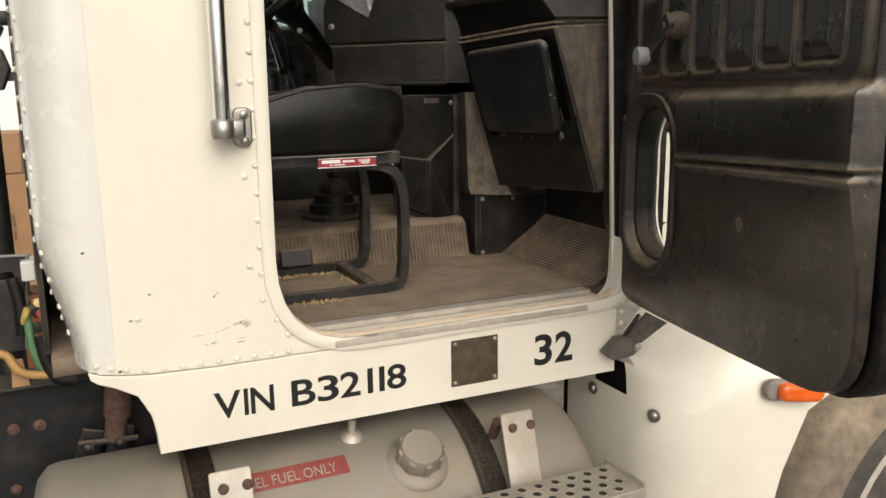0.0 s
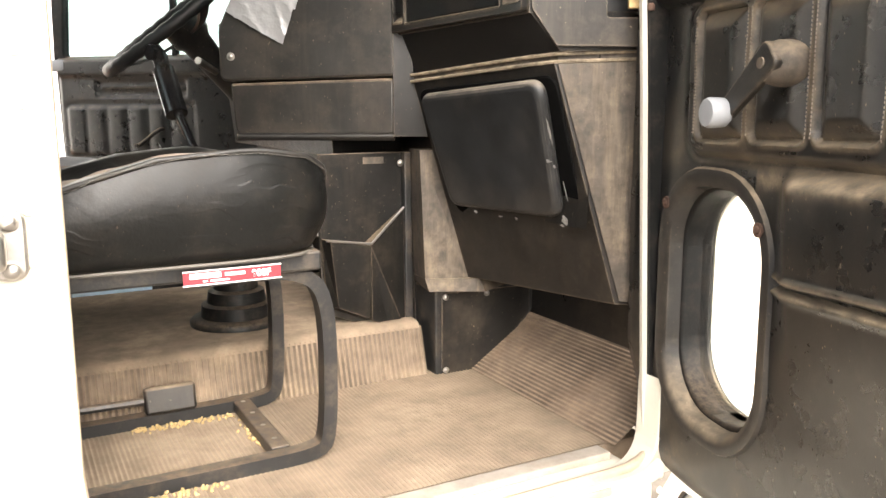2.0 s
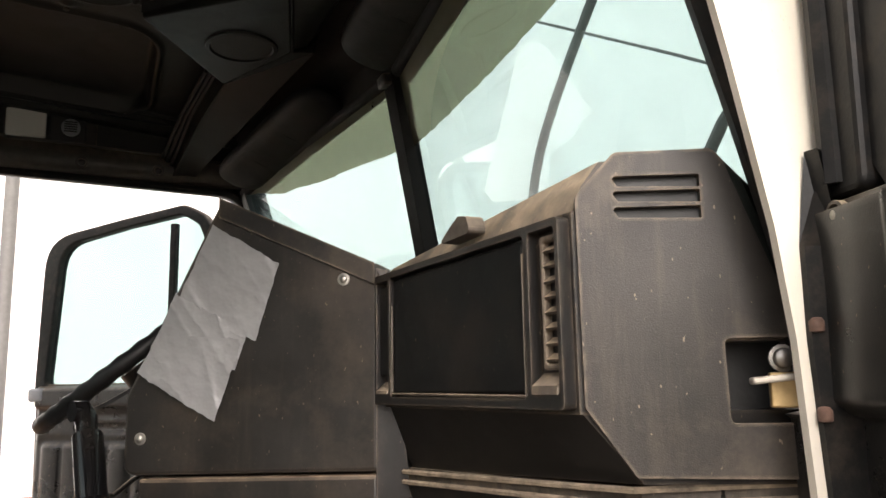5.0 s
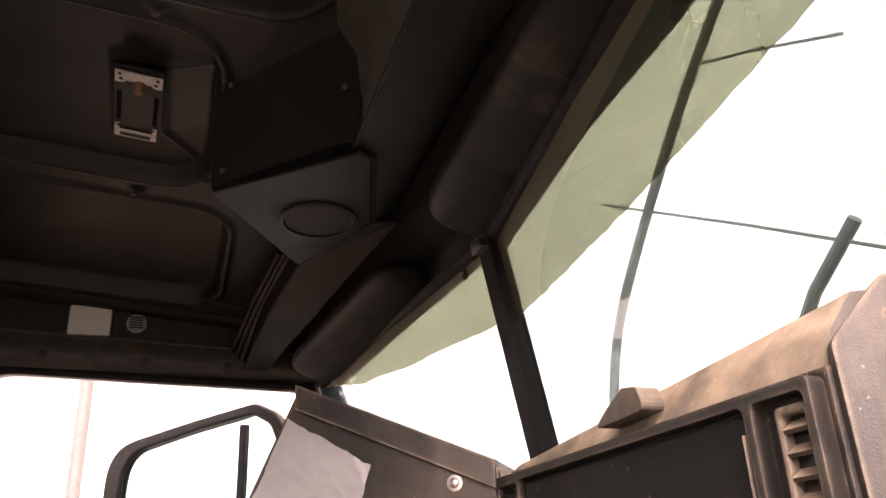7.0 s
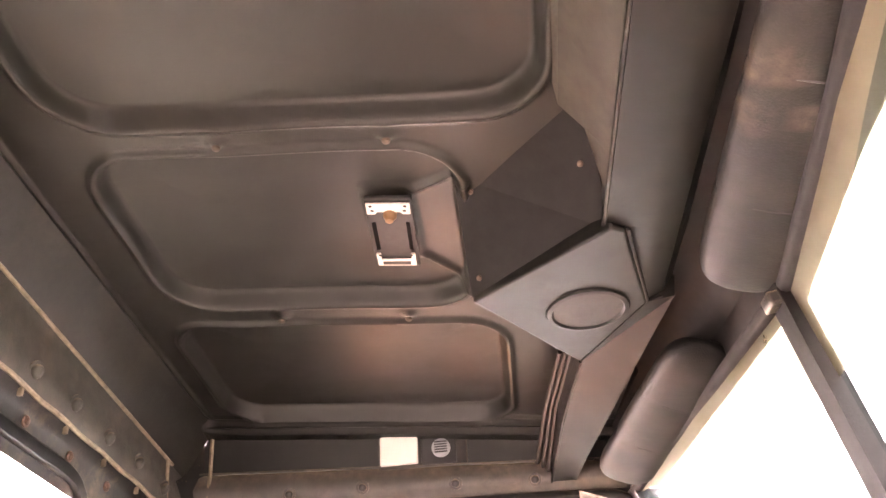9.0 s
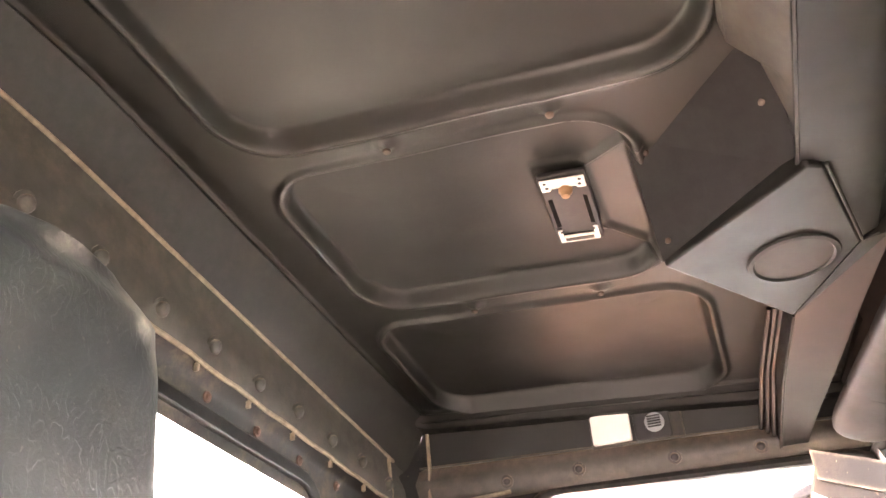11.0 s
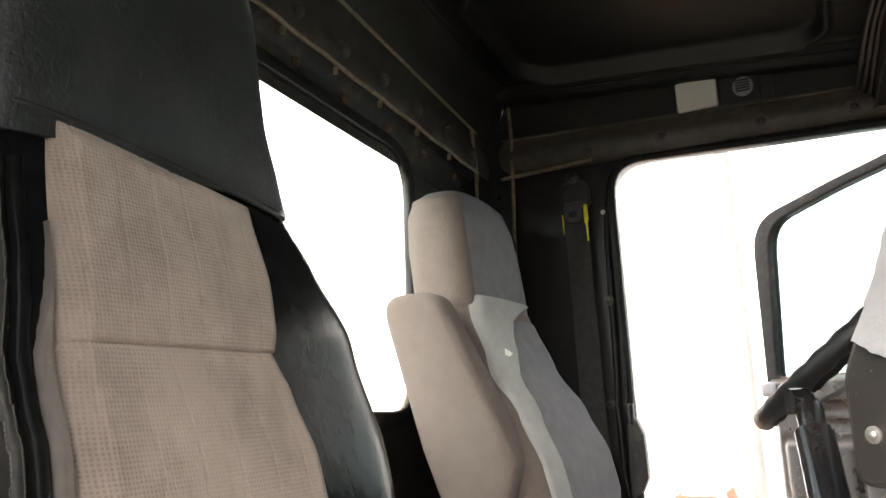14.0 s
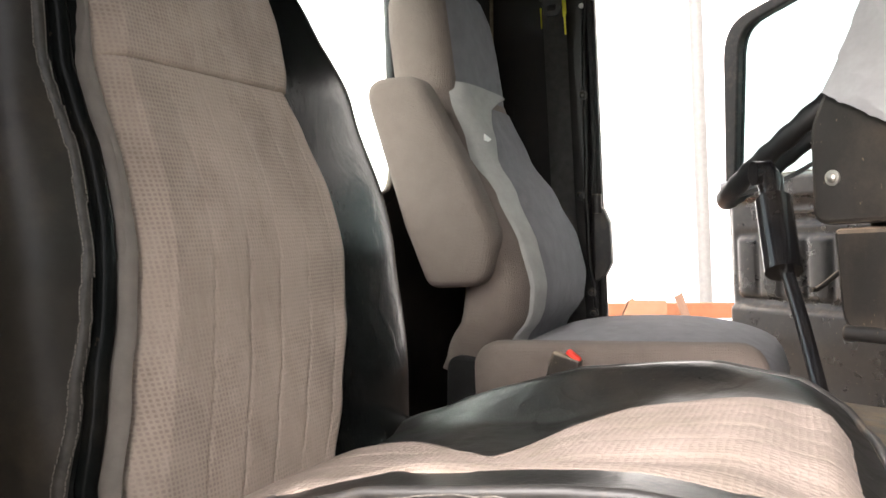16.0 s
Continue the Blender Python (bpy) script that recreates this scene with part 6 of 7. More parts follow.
for x, z in ((0.245, 2.612), (0.432, 2.614), (0.665, 2.605), (0.861, 2.598)):
    bolt("knob_screw", (x, 3.541, z), (0, -1, -0.25), 0.010, BLACK, dc, 0.017)
lt = thing("door_lamp", (0.50, 3.555, 2.72), "small white courtesy lamp with a round grey switch", "lamp")
part("base", slab(rrect(0.472, 0.700, 2.655, 2.742, 0.006), 0.008, XZ(3.558), (), 0.002), BLACK, lt)
part("lens", slab(rrect(0.477, 0.574, 2.664, 2.738, 0.005), 0.014, XZ(3.552), (), 0.003), LENSW, lt, "white lens")
part("switch_plate", slab(rrect(0.582, 0.672, 2.658, 2.738, 0.008), 0.008, XZ(3.552), (), 0.003), INKSHADE, lt)
part("switch", lathe([(0.024, 0), (0.024, 0.008), (0.020, 0.011), (0, 0.012)], aim((0.634, 3.546, 2.698), (0.634, 3.0, 2.698)), 24), KNOB, lt, "round grey ribbed switch")
for i in range(5):
    part("switch_rib", box(0.618, 0.650, 3.531, 3.535, 2.684 + 0.0065 * i, 2.687 + 0.0065 * i), INKSHADE, lt)
ZINC = mat("dull_zinc", (0.50, 0.48, 0.45), 0.5, 0.1, var=0.2, scale=90)
DL = axes((0.641, 2.747, roof_z(0.641, 2.747) + 0.022), (1, 0.04, -0.09), (-0.09, 1, -0.10))
dl = thing("dome_lamp", (0.64, 2.747, 2.83), "dome lamp without its lens, showing bulb and reflector", "lamp")
part("housing", slab(rrect(-0.042, 0.042, -0.098, 0.098, 0.006), -0.010, DL @ Matrix.Translation((0, 0, -0.006)), (), 0.003), INKSHADE, dl)
part("clip_plate", slab([(-0.038, -0.090), (0.038, -0.090), (0.038, -0.062), (0.024, -0.062), (0.020, -0.068), (-0.020, -0.068), (-0.024, -0.062), (-0.038, -0.062)], -0.004, DL @ Matrix.Translation((0, 0, -0.017)), (), 0.001), ZINC, dl, "pale clip plate")
part("bracket", slab([(-0.036, 0.052), (-0.028, 0.052), (-0.028, 0.070), (0.028, 0.070), (0.028, 0.052), (0.036, 0.052), (0.036, 0.088), (-0.036, 0.088)], -0.004, DL @ Matrix.Translation((0, 0, -0.017)), (), 0.001), ZINC, dl, "pale lower bracket")
# black patches on the plates paint the shade in slot and holes
part("bracket_slot", slab([(-0.026, 0.074), (0.026, 0.074), (0.026, 0.083), (-0.026, 0.083)], -0.001, DL @ Matrix.Translation((0, 0, -0.0215))), INKSHADE, dl)
for sx, sy in ((-0.030, -0.084), (0.030, -0.084), (-0.028, -0.072), (0.028, -0.072), (-0.029, 0.056), (0.029, 0.056)):
    part("clip_hole", lathe([(0.0035, 0), (0.0, -0.0008)], DL @ Matrix.Translation((sx, sy, -0.0213)), 8), INKSHADE, dl)
part("reflector", heightfield(6, 12, lambda i, j: DL @ Vector((-0.034 + 0.068 * j, -0.036 + 0.080 * i, -0.018 + 0.006 * math.sin(math.pi * j)))), mat("near_black_reflector", (0.0016, 0.0015, 0.0014), 0.5, spec=0.05), dl, "black reflector")
part("bulb", lathe([(0.012, 0), (0.012, -0.012), (0.008, -0.016), (0.007, -0.022), (0, -0.023)], DL @ Matrix.Translation((0.002, -0.062, -0.014)), 14), mat("tarnished_brass", (0.20, 0.12, 0.06), 0.5, 0.5), dl, "brass bulb socket")

# ---- overhead console, visors and windscreen ----
oc = thing("overhead_console", (0.9, 2.7, 2.69), "grey plastic overhead console with a round loudspeaker grille", "console")
cz = 2.688
front_ = [(0.772, 2.752), (0.993, 2.560), (1.014, 2.572), (1.072, 2.815), (0.966, 3.052)]
part("box", bev(slab(front_, 0.15, XY(cz)), 0.004), CONSOLE, oc)
arm_l = [(0.9665, 3.054, 2.690), (0.966, 3.058, 2.689), (0.945, 3.17, 2.663), (0.929, 3.27, 2.640), (0.914, 3.42, 2.612), (0.902, 3.557, 2.588)]
arm_r = [(1.0725, 2.818, 2.690), (1.118, 2.800, 2.689), (1.070, 2.996, 2.657), (1.025, 3.202, 2.626), (0.984, 3.408, 2.603), (0.961, 3.557, 2.588)]
part("arm", loft([[l, r, Vector(r) + Vector((0.02, 0, 0.10)), Vector(l) + Vector((0, 0, 0.10))] for l, r in zip(arm_l, arm_r)]), CONSOLE, oc, smooth=20)
part("arm_edge", tube(arm_l, 0.003, 6), CONSOLE, oc, "rounded arm edge")
part("groove", tube([(1.018, 2.570, 2.6905), (1.074, 2.812, 2.6905), (1.100, 2.808, 2.694)], 0.0032, 8), MATTBLACK, oc, "dark groove beside the header rail")
for k_, x_ in enumerate((0.872, 0.884, 0.895)):
    part("edge_rib", tube([(x_ + 0.060, 3.10, 2.735), (x_ + 0.026, 3.30, 2.690), (x_, 3.555, 2.640 - 0.012 * k_)], 0.0055, 6), INKSHADE, oc, "dark trim rib behind the console arm")
SIDE = [Vector(p) for p in ((0.772, 2.752, 2.698), (0.992, 2.578, 2.698), (0.968, 2.42, 2.835), (0.762, 2.62, 2.86))]
part("side_panel", loft([SIDE, [p + Vector((0.012, 0.02, 0.012)) for p in SIDE]]), MATTBLACK, oc, "matt black side panel")
for a, c in ((0.90, 0.55), (0.12, 0.80), (0.08, 0.12)):
    q = SIDE[0].lerp(SIDE[1], a).lerp(SIDE[3].lerp(SIDE[2], a), c)
    bolt("panel_screw", q, (-0.62, -0.75, -0.2), 0.0050, LINERSCREW, oc)
GR = Matrix.Translation((0.970, 2.822, 2.688)) @ Matrix.Diagonal((0.92, 0.98, 1, 1))
part("grille_ring", lathe([(0.080, 0), (0.078, -0.004), (0.070, -0.005), (0.066, 0)], GR, 40), CONSOLE, oc)
part("grille", lathe([(0.067, -0.001), (0.04, -0.002), (0, -0.0025)], GR, 40), SPEAKER, oc, "round loudspeaker grille")
hs = thing("header_rail", (1.05, 2.2, 2.7), "grey plastic header rail above the windscreen", "trim", kind="structure")
part("rail", bev(loft([[(0.985, y, 2.700), (1.055, y, 2.690), (1.100, y, 2.700), (1.13, y, 2.740), (1.13, y, 2.87), (0.985, y, 2.87)] for y in (1.72, 2.57)] + [[(1.020, 2.580, 2.700), (1.074, 2.800, 2.690), (1.100, 2.800, 2.700), (1.13, 2.795, 2.740), (1.13, 2.795, 2.87), (1.020, 2.580, 2.87)]]), 0.004), CONSOLE, hs)
part("rail_edge", tube([(0.984, 1.72, 2.702), (0.984, 2.578, 2.702)], 0.004, 6), CONSOLE, hs)
part("panel", loft([[(0.985, 1.72, 2.705), (0.915, 1.72, 2.795), (0.91, 1.72, 2.87)], [(0.985, 2.40, 2.705), (0.925, 2.40, 2.80), (0.92, 2.40, 2.87)], [(0.985, 2.50, 2.705), (0.96, 2.44, 2.80), (0.96, 2.44, 2.87)]], False, False), TV, hs)
part("header", loft([[(1.10, y, 2.735), (1.17 + a, y, 2.735 + c), (1.235 + a, y, 2.665 + c), (1.245 + a, y, 2.585 + c), (1.28 + a, y, 2.60 + c), (1.14, y, 2.82)] for y, a, c in ((1.70, -0.115, -0.03), (2.0, -0.08, -0.02), (2.64, 0.0, 0.0), (3.2, -0.07, -0.02), (3.58, -0.115, -0.035))]), MATTBLACK, hs)


def visor(name, p0, p1, r):
    v = thing(name, p0, "padded black vinyl sun visor, dusty, folded up", "sun visor", "sun visors")
    d = (Vector(p1) - Vector(p0)).normalized()
    side_ = Vector((0.95, 0, -0.30))
    side_ = (side_ - d * side_.dot(d)).normalized()
    nrm = d.cross(side_)
    L = (Vector(p1) - Vector(p0)).length
    loops = []
    for i in range(61):
        t = i / 60
        k = min(1.0, math.sqrt(max(0.02, 1 - (2 * t - 1) ** 10)))
        pinch = 1 - 0.03 * (math.exp(-((t - 0.33) / 0.010) ** 2) + math.exp(-((t - 0.64) / 0.010) ** 2))
        c = Vector(p0) + d * (L * t)
        loops.append([c + side_ * math.copysign(abs(math.cos(a)) ** 0.75, math.cos(a)) * r * 1.25 * k * pinch + nrm * math.copysign(abs(math.sin(a)) ** 0.75, math.sin(a)) * r * 0.55 * k * pinch for a in [2 * math.pi * q / 24 for q in range(24)]])
    pad = part("pad", loft(loops), mat("visor_vinyl_" + name, (0.0066, 0.0068, 0.0062), 0.55, spec=0.13, var=0.30, bump=0.4, bscale=300, dust=(0.10, 0.082, 0.065), amount=0.10, dscale=7), v, smooth=60)
    dusted(pad, lambda p: 0.9 * sstep(0.05, 0.35, noise.noise(p * 34)) * math.exp(-((p.y - 2.22) / 0.07) ** 2) + 0.20 * sstep(0.0, 0.5, noise.noise(p * 12)))
    for t in (0.33, 0.64):
        c = Vector(p0) + d * (L * t)
        part("seam", tube([c + side_ * math.cos(a) * r * 1.24 + nrm * math.sin(a) * r * 0.54 for a in [2 * math.pi * q / 20 for q in range(20)]], 0.0016, 5, True), INKSHADE, v)
    part("pivot", tube([Vector(p0) - d * 0.03 + side_ * r * 0.8, Vector(p0) + d * 0.03 + side_ * r * 0.8], 0.007, 8), STEEL, v)
    return v


visor("sun_visor", (1.195, 2.690, 2.640), (1.165, 1.90, 2.632), 0.060)
visor("sun_visor", (1.180, 2.890, 2.632), (1.062, 3.50, 2.575), 0.054)
ws = thing("windscreen", (1.3, 2.64, 2.1), "two-piece windscreen with a centre post and a tinted top band", "windscreen", kind="structure")
quads = {"passenger": ((1.275, 1.735, 2.06), (1.345, 2.635, 2.10), (1.242, 2.635, 2.60), (1.105, 1.735, 2.57)),
         "driver": ((1.345, 2.645, 2.10), (1.275, 3.545, 2.06), (1.105, 3.545, 2.56), (1.242, 2.645, 2.60))}
FILM = mat("olive_shade_film", (0.20, 0.18, 0.12), 0.6, var=0.12, scale=5, bump=0)
FILM.node_tree.nodes["Principled BSDF"].inputs["Transmission Weight"].default_value = 0.0
tr = FILM.node_tree
mixer, trans = tr.nodes.new("ShaderNodeMixShader"), tr.nodes.new("ShaderNodeBsdfTransparent")
trans.inputs[0].default_value = (0.37, 0.36, 0.25, 1)
mixer.inputs[0].default_value = 0.35
tr.links.new(trans.outputs[0], mixer.inputs[1])
tr.links.new(tr.nodes["Principled BSDF"].outputs[0], mixer.inputs[2])
tr.links.new(mixer.outputs[0], tr.nodes["Material Output"].inputs[0])
for k, q in quads.items():
    q = [Vector(p) for p in q]
    n = (q[1] - q[0]).cross(q[3] - q[0]).normalized()
    ob = part("pane", loft([[p for p in q], [p + n * 0.006 for p in q]]), TINT, ws, "pale tinted windscreen pane")
    ob.visible_shadow = False

    def band(i, j, q=q, n=n, k=k):
        top_, bot = q[3].lerp(q[2], j), q[0].lerp(q[1], j)
        depth = (curve([(0, 0.30), (0.5, 0.315), (0.8, 0.31), (1, 0.30)], j) if k == "passenger" else curve([(0, 0.285), (0.39, 0.215), (0.70, 0.145), (0.96, 0.04), (1, 0.02)], j)) + 0.006 * noise.noise(Vector((j * 30, 0, 0)))
        s = -1 if n.x > 0 else 1
        return top_.lerp(bot, depth * i) + n * s * 0.003
    fb = part("shade_band", heightfield(2, 60, band), FILM, ws, "hand-cut olive shade film")
    fb.visible_shadow = False
part("header_seal", tube([(1.100, 1.735, 2.565), (1.178, 2.18, 2.588), (1.238, 2.64, 2.598), (1.178, 3.10, 2.582), (1.100, 3.545, 2.556)], 0.014, 10), MATTBLACK, ws, "black rubber seal along the top of the panes")
part("centre_post", bev(loft([[(x, 2.616, z), (x, 2.664, z), (x + 0.030, 2.664, z + 0.01), (x + 0.030, 2.616, z + 0.01)] for x, z in ((1.328, 2.01), (1.222, 2.59), (1.212, 2.64))]), 0.006), mat("grey_post", (0.007, 0.0066, 0.0062), 0.65, spec=0.08), ws, "grey-black centre post")
part("post_cap", obox(aim((1.238, 2.64, 2.585), (1.20, 2.64, 2.78)), 0.040, 0.062, 0.022, 0.004), BLACK, ws)
for y, s in ((1.725, 1), (3.555, -1)):
    part("gasket", tube([(1.285, y, 2.05), (1.23, y, 2.22), (1.103, y, 2.58)], 0.016, 8), RUBBER, ws, "black rubber windscreen gasket")
part("pillar_driver", loft([[(1.27, 3.535, 2.03), (1.33, 3.555, 2.03), (1.33, 3.65, 2.03), (1.25, 3.65, 2.03)], [(1.09, 3.52, 2.56), (1.15, 3.54, 2.58), (1.15, 3.65, 2.58), (1.08, 3.65, 2.56)]]), BLACK, ws, "black driver-side pillar")

# ---- driver's open door ----
EH = Vector((1.285, 3.63, 0))
EU = (Vector((0.530, 4.30, 0)) - EH).normalized()
EN = Vector((EU.y, -EU.x, 0))
EN = EN if EN.y < 0 else -EN


def em(n=0.0):
    o = EH + EN * n
    s = 1 if Vector((EU.y, -EU.x, 0)).dot(EN) > 0 else -1
    return Matrix(((EU.x, 0, EN.x, o.x), (EU.y, 0, EN.y, o.y), (0, 1, 0, 0), (0, 0, 0, 1)))


def ept(u, z, n=0.0):
    p = EH + EU * u + EN * n
    return Vector((p.x, p.y, z))


dd = thing("door_2", EH + Vector((0, 0, 1.2)), "open driver's door with black pleated inner panel and window frame", "door", kind="structure")
e_low = rounded([(0.0, 1.22), (0.975, 1.22), (0.990, 2.02), (0.0, 2.02)], [0.1, 0.1, 0.03, 0.0])
part("frame", slab(e_low, -0.05, em(-0.004), (), 0.005), BLACK, dd)


def e_panel(i, j):
    z, u = 1.24 + 0.775 * i, 0.015 + 0.96 * j
    h = 0.012
    d = in_rrect(u, z, 0.40, 0.945, 1.635, 1.832, 0.02)
    if d < 0:
        h += 0.013 * abs(math.sin(math.pi * (u - 0.40) / 0.0908)) ** 0.45 * sstep(0, 0.015, -d) - 0.004
    elif d < 0.025:
        h -= 0.007 * (1 - d / 0.025)
    h += 0.022 * sstep(1.935, 1.95, z)
    h -= 0.014 * sstep(0.008, -0.004, in_rrect(u, z, 0.42, 0.80, 1.865, 1.925, 0.006)) - 0.010 * math.exp(-((z - 1.895) / 0.006) ** 2) * (0.43 < u < 0.79)
    h += 0.020 * (1 - sstep(1.60, 1.622, z)) * sstep(1.40, 1.54, z)
    return ept(u, z, h * sstep(0, 0.02, min(u - 0.015, 0.975 - u, z - 1.24, 2.015 - z + 0.004)))


part("inner_panel", heightfield(110, 120, e_panel), DOORSKIN, dd, "dusty black pleated vinyl door panel", 60)
ewin = rounded([(0.13, 2.015), (0.946, 2.010), (0.908, 2.484), (0.65, 2.528), (0.43, 2.555), (0.364, 2.518), (0.228, 2.22)], [0.03, 0.03, 0.10, 0.3, 0.05, 0.06, 0.2], 6)
eout = rounded([(0.08, 1.98), (0.990, 1.98), (0.975, 2.512), (0.65, 2.560), (0.42, 2.588), (0.335, 2.545), (0.20, 2.22)], [0.0, 0.0, 0.13, 0.3, 0.06, 0.08, 0.2], 6)
part("window_frame", slab(eout, -0.04, em(0.006), [ewin], 0.006), RUBBER, dd, "black window frame")
part("vent_post", obox(Matrix.Translation(ept(0.467, 2.27, -0.015)) @ em().to_3x3().to_4x4(), 0.022, 0.52, 0.022, 0.003), RUBBER, dd)
g = part("pane", slab(ewin, -0.004, em(-0.015)), DOORTINT, dd, "green-tinted window pane")
g.visible_shadow = False
part("grab_cap", obox(Matrix.Translation(ept(0.955, 1.985, 0.012)) @ em().to_3x3().to_4x4(), 0.065, 0.045, 0.05, 0.010), KNOB, dd, "worn grey corner cap")
part("crank_arm", tube([ept(0.52, 1.74, 0.01), ept(0.52, 1.74, 0.05), ept(0.60, 1.68, 0.055), ept(0.60, 1.68, 0.085)], 0.008, 8, smooth=1), BLACK, dd, "window crank")
# striker post, seat belt and latch on the driver's rear jamb
sb = thing("seat_belt", (0.20, 3.57, 2.4), "worn dark grey seat belt hanging from its upper anchor", "seat belt")


def belt_fn(i, j):
    z = 2.47 - (2.47 - 1.45) * i
    x = curve([(1.45, 0.205), (1.637, 0.192), (1.93, 0.172), (2.416, 0.164), (2.5, 0.164)], z) + (0.060 - 0.010 * sstep(0.6, 1, i)) * j
    y = 3.552 - 0.012 * math.sin(3.0 * i) + 0.003 * math.sin(9 * i) + 0.004 * (j - 0.5)
    return Vector((x, y, z))


part("webbing", thick(heightfield(40, 6, belt_fn), 0.002), mat("belt_webbing", (0.075, 0.074, 0.070), 0.6, var=0.2, scale=60, bump=0.5, bscale=900, dust=DUST, amount=0.3), sb, "grey webbing", 60)
part("anchor", slab(rounded([(0.157, 2.470), (0.168, 2.535), (0.215, 2.540), (0.236, 2.520), (0.236, 2.475), (0.222, 2.462)], 0.010), 0.020, XZ(3.560), (), 0.006), BLACK, sb, "black belt guide")
part("tongue", slab(rounded([(0.166, 2.478), (0.222, 2.478), (0.216, 2.432), (0.206, 2.424), (0.182, 2.424), (0.172, 2.432)], 0.006), 0.008, XZ(3.538), [rrect(0.183, 0.204, 2.440, 2.452, 0.004)], 0.002), METAL_BLACK, sb, "black slotted tongue")
part("anchor_bolt", lathe([(0.016, 0), (0.015, 0.008), (0.0, 0.010)], aim((0.196, 3.545, 2.545), (0.196, 3.0, 2.545)), 20), BLACK, sb)
part("tag", slab([(0.219, 2.470), (0.229, 2.470), (0.230, 2.428), (0.227, 2.424), (0.227, 2.375), (0.223, 2.375), (0.222, 2.418), (0.219, 2.424)], 0.0015, XZ(3.540)), YELLOW, sb, "yellow tag")
part("tag", slab([(0.159, 2.452), (0.163, 2.452), (0.163, 2.400), (0.160, 2.400)], 0.0015, XZ(3.545)), YELLOW, sb, "yellow tag")
lk = thing("door_latch_plate", (0.27, 3.575, 1.75), "black latch striker on the door jamb", "latch")
part("plate", slab(rounded([(0.270, 1.735), (0.300, 1.760), (0.316, 1.790), (0.314, 1.890), (0.298, 1.930), (0.272, 1.945)], 0.012), 0.035, XZ(3.590), (), 0.010, 3), METAL_BLACK, lk, "bulged black cover")
part("roller", tube([(0.285, 3.552, 1.965), (0.285, 3.552, 1.915)], 0.012, 12), BLACK, lk)
for x, z in ((0.256, 2.221), (0.238, 1.965), (0.258, 1.713), (0.262, 1.66)):
    bolt("screw", (x, 3.566, z), (0, -1, 0), 0.008, METAL_BLACK, lk, 0.013)
part("clip", lathe([(0.007, 0), (0.006, 0.003), (0, 0.004)], aim((0.261, 3.570, 2.450), (0.261, 3.0, 2.450)), 12), WHITE, lk, "white clip")

# ---- gear lever, boot and steering wheel ----
gl = thing("gear_lever", (0.76, 2.52, TZ), "tall black gear lever with a bent grip and rubber boot", "gear lever")
part("boot_base", lathe([(0.105, 0.0), (0.105, 0.010), (0.098, 0.016), (0.080, 0.018), (0.078, 0.045), (0.066, 0.050), (0.062, 0.075), (0.050, 0.080), (0.045, 0.105), (0.025, 0.12), (0, 0.125)], Matrix.Translation((0.775, 2.50, TZ)), 32), RUBBER, gl, "round stepped rubber boot")
part("shaft", tube([(0.790, 2.55, TZ + 0.10), (0.778, 2.68, 1.615), (0.752, 2.79, 1.73), (0.728, 2.845, 1.82)], 0.011, 10), GLOSS, gl)
part("grip", tube([(0.729, 2.835, 1.800), (0.716, 2.905, 1.912)], 0.028, 18), GLOSS, gl, "shiny black grip sleeve")
part("knob", tube([(0.716, 2.905, 1.905), (0.712, 2.925, 1.945), (0.706, 2.935, 1.958), (0.686, 2.925, 1.958)], [0.018, 0.021, 0.022, 0.020], 16), GLOSS, gl, "curved black knob")
sw = thing("steering_wheel", (0.85, 3.24, 2.05), "large black steering wheel with finger grips", "steering wheel")
wc = Vector((0.812, 3.215, 2.078))
wx, wy = Vector((0.775, 0, 0.632)).normalized(), Vector((0, 1, 0))
rimpts = [wc + 0.245 * (math.cos(2 * math.pi * i / 64) * wx + math.sin(2 * math.pi * i / 64) * wy) for i in range(64)]
part("rim", tube(rimpts, [0.018 + 0.0015 * math.cos(i * math.pi / 1.0) for i in range(64)], 12, True), INKSHADE, sw, "black rim")
for a in (10, 170, 270):
    d = math.cos(radians(a)) * wy + math.sin(radians(a)) * wx
    part("spoke", flat_bar([wc + d * 0.03 - wx.cross(wy) * 0.06, wc + d * 0.14 - wx.cross(wy) * 0.045, wc + d * 0.24], 0.035, 0.008, d.cross(wx.cross(wy))), METAL_BLACK, sw)
nn = wy.cross(wx)
nn = nn if nn.z < 0 else -nn
part("hub", lathe([(0.06, -0.01), (0.06, 0.04), (0.045, 0.06), (0.03, 0.30)], aim(wc + nn * 0.03, wc + nn), 24), BLACK, sw)
part("column_stalk", tube([wc + nn * 0.20 + Vector((-0.03, -0.05, 0)), wc + nn * 0.16 + Vector((-0.09, -0.22, -0.01))], 0.010, 8), STEEL, sw)
pn = thing("instrument_panel", (1.1, 3.1, 1.75), "black instrument panel behind the steering wheel", "dashboard")
part("body", loft([[(1.02, 2.50, 1.70), (1.06, 3.57, 1.70), (1.20, 3.57, 1.70), (1.20, 2.50, 1.70)], [(0.98, 2.50, 2.10), (1.02, 3.57, 2.10), (1.20, 3.57, 2.12), (1.20, 2.50, 2.12)]]), BLACK, pn)

# ---- grab handle on the cab side ----
gh = thing("grab_handle", (0.29, 1.60, 1.66), "chrome grab handle on cast brackets beside the door", "handle")
part("bar", tube([(0.280, 1.595, 1.672), (0.286, 1.595, 2.55)], 0.0165, 20), CHROME, gh, "polished chrome bar")
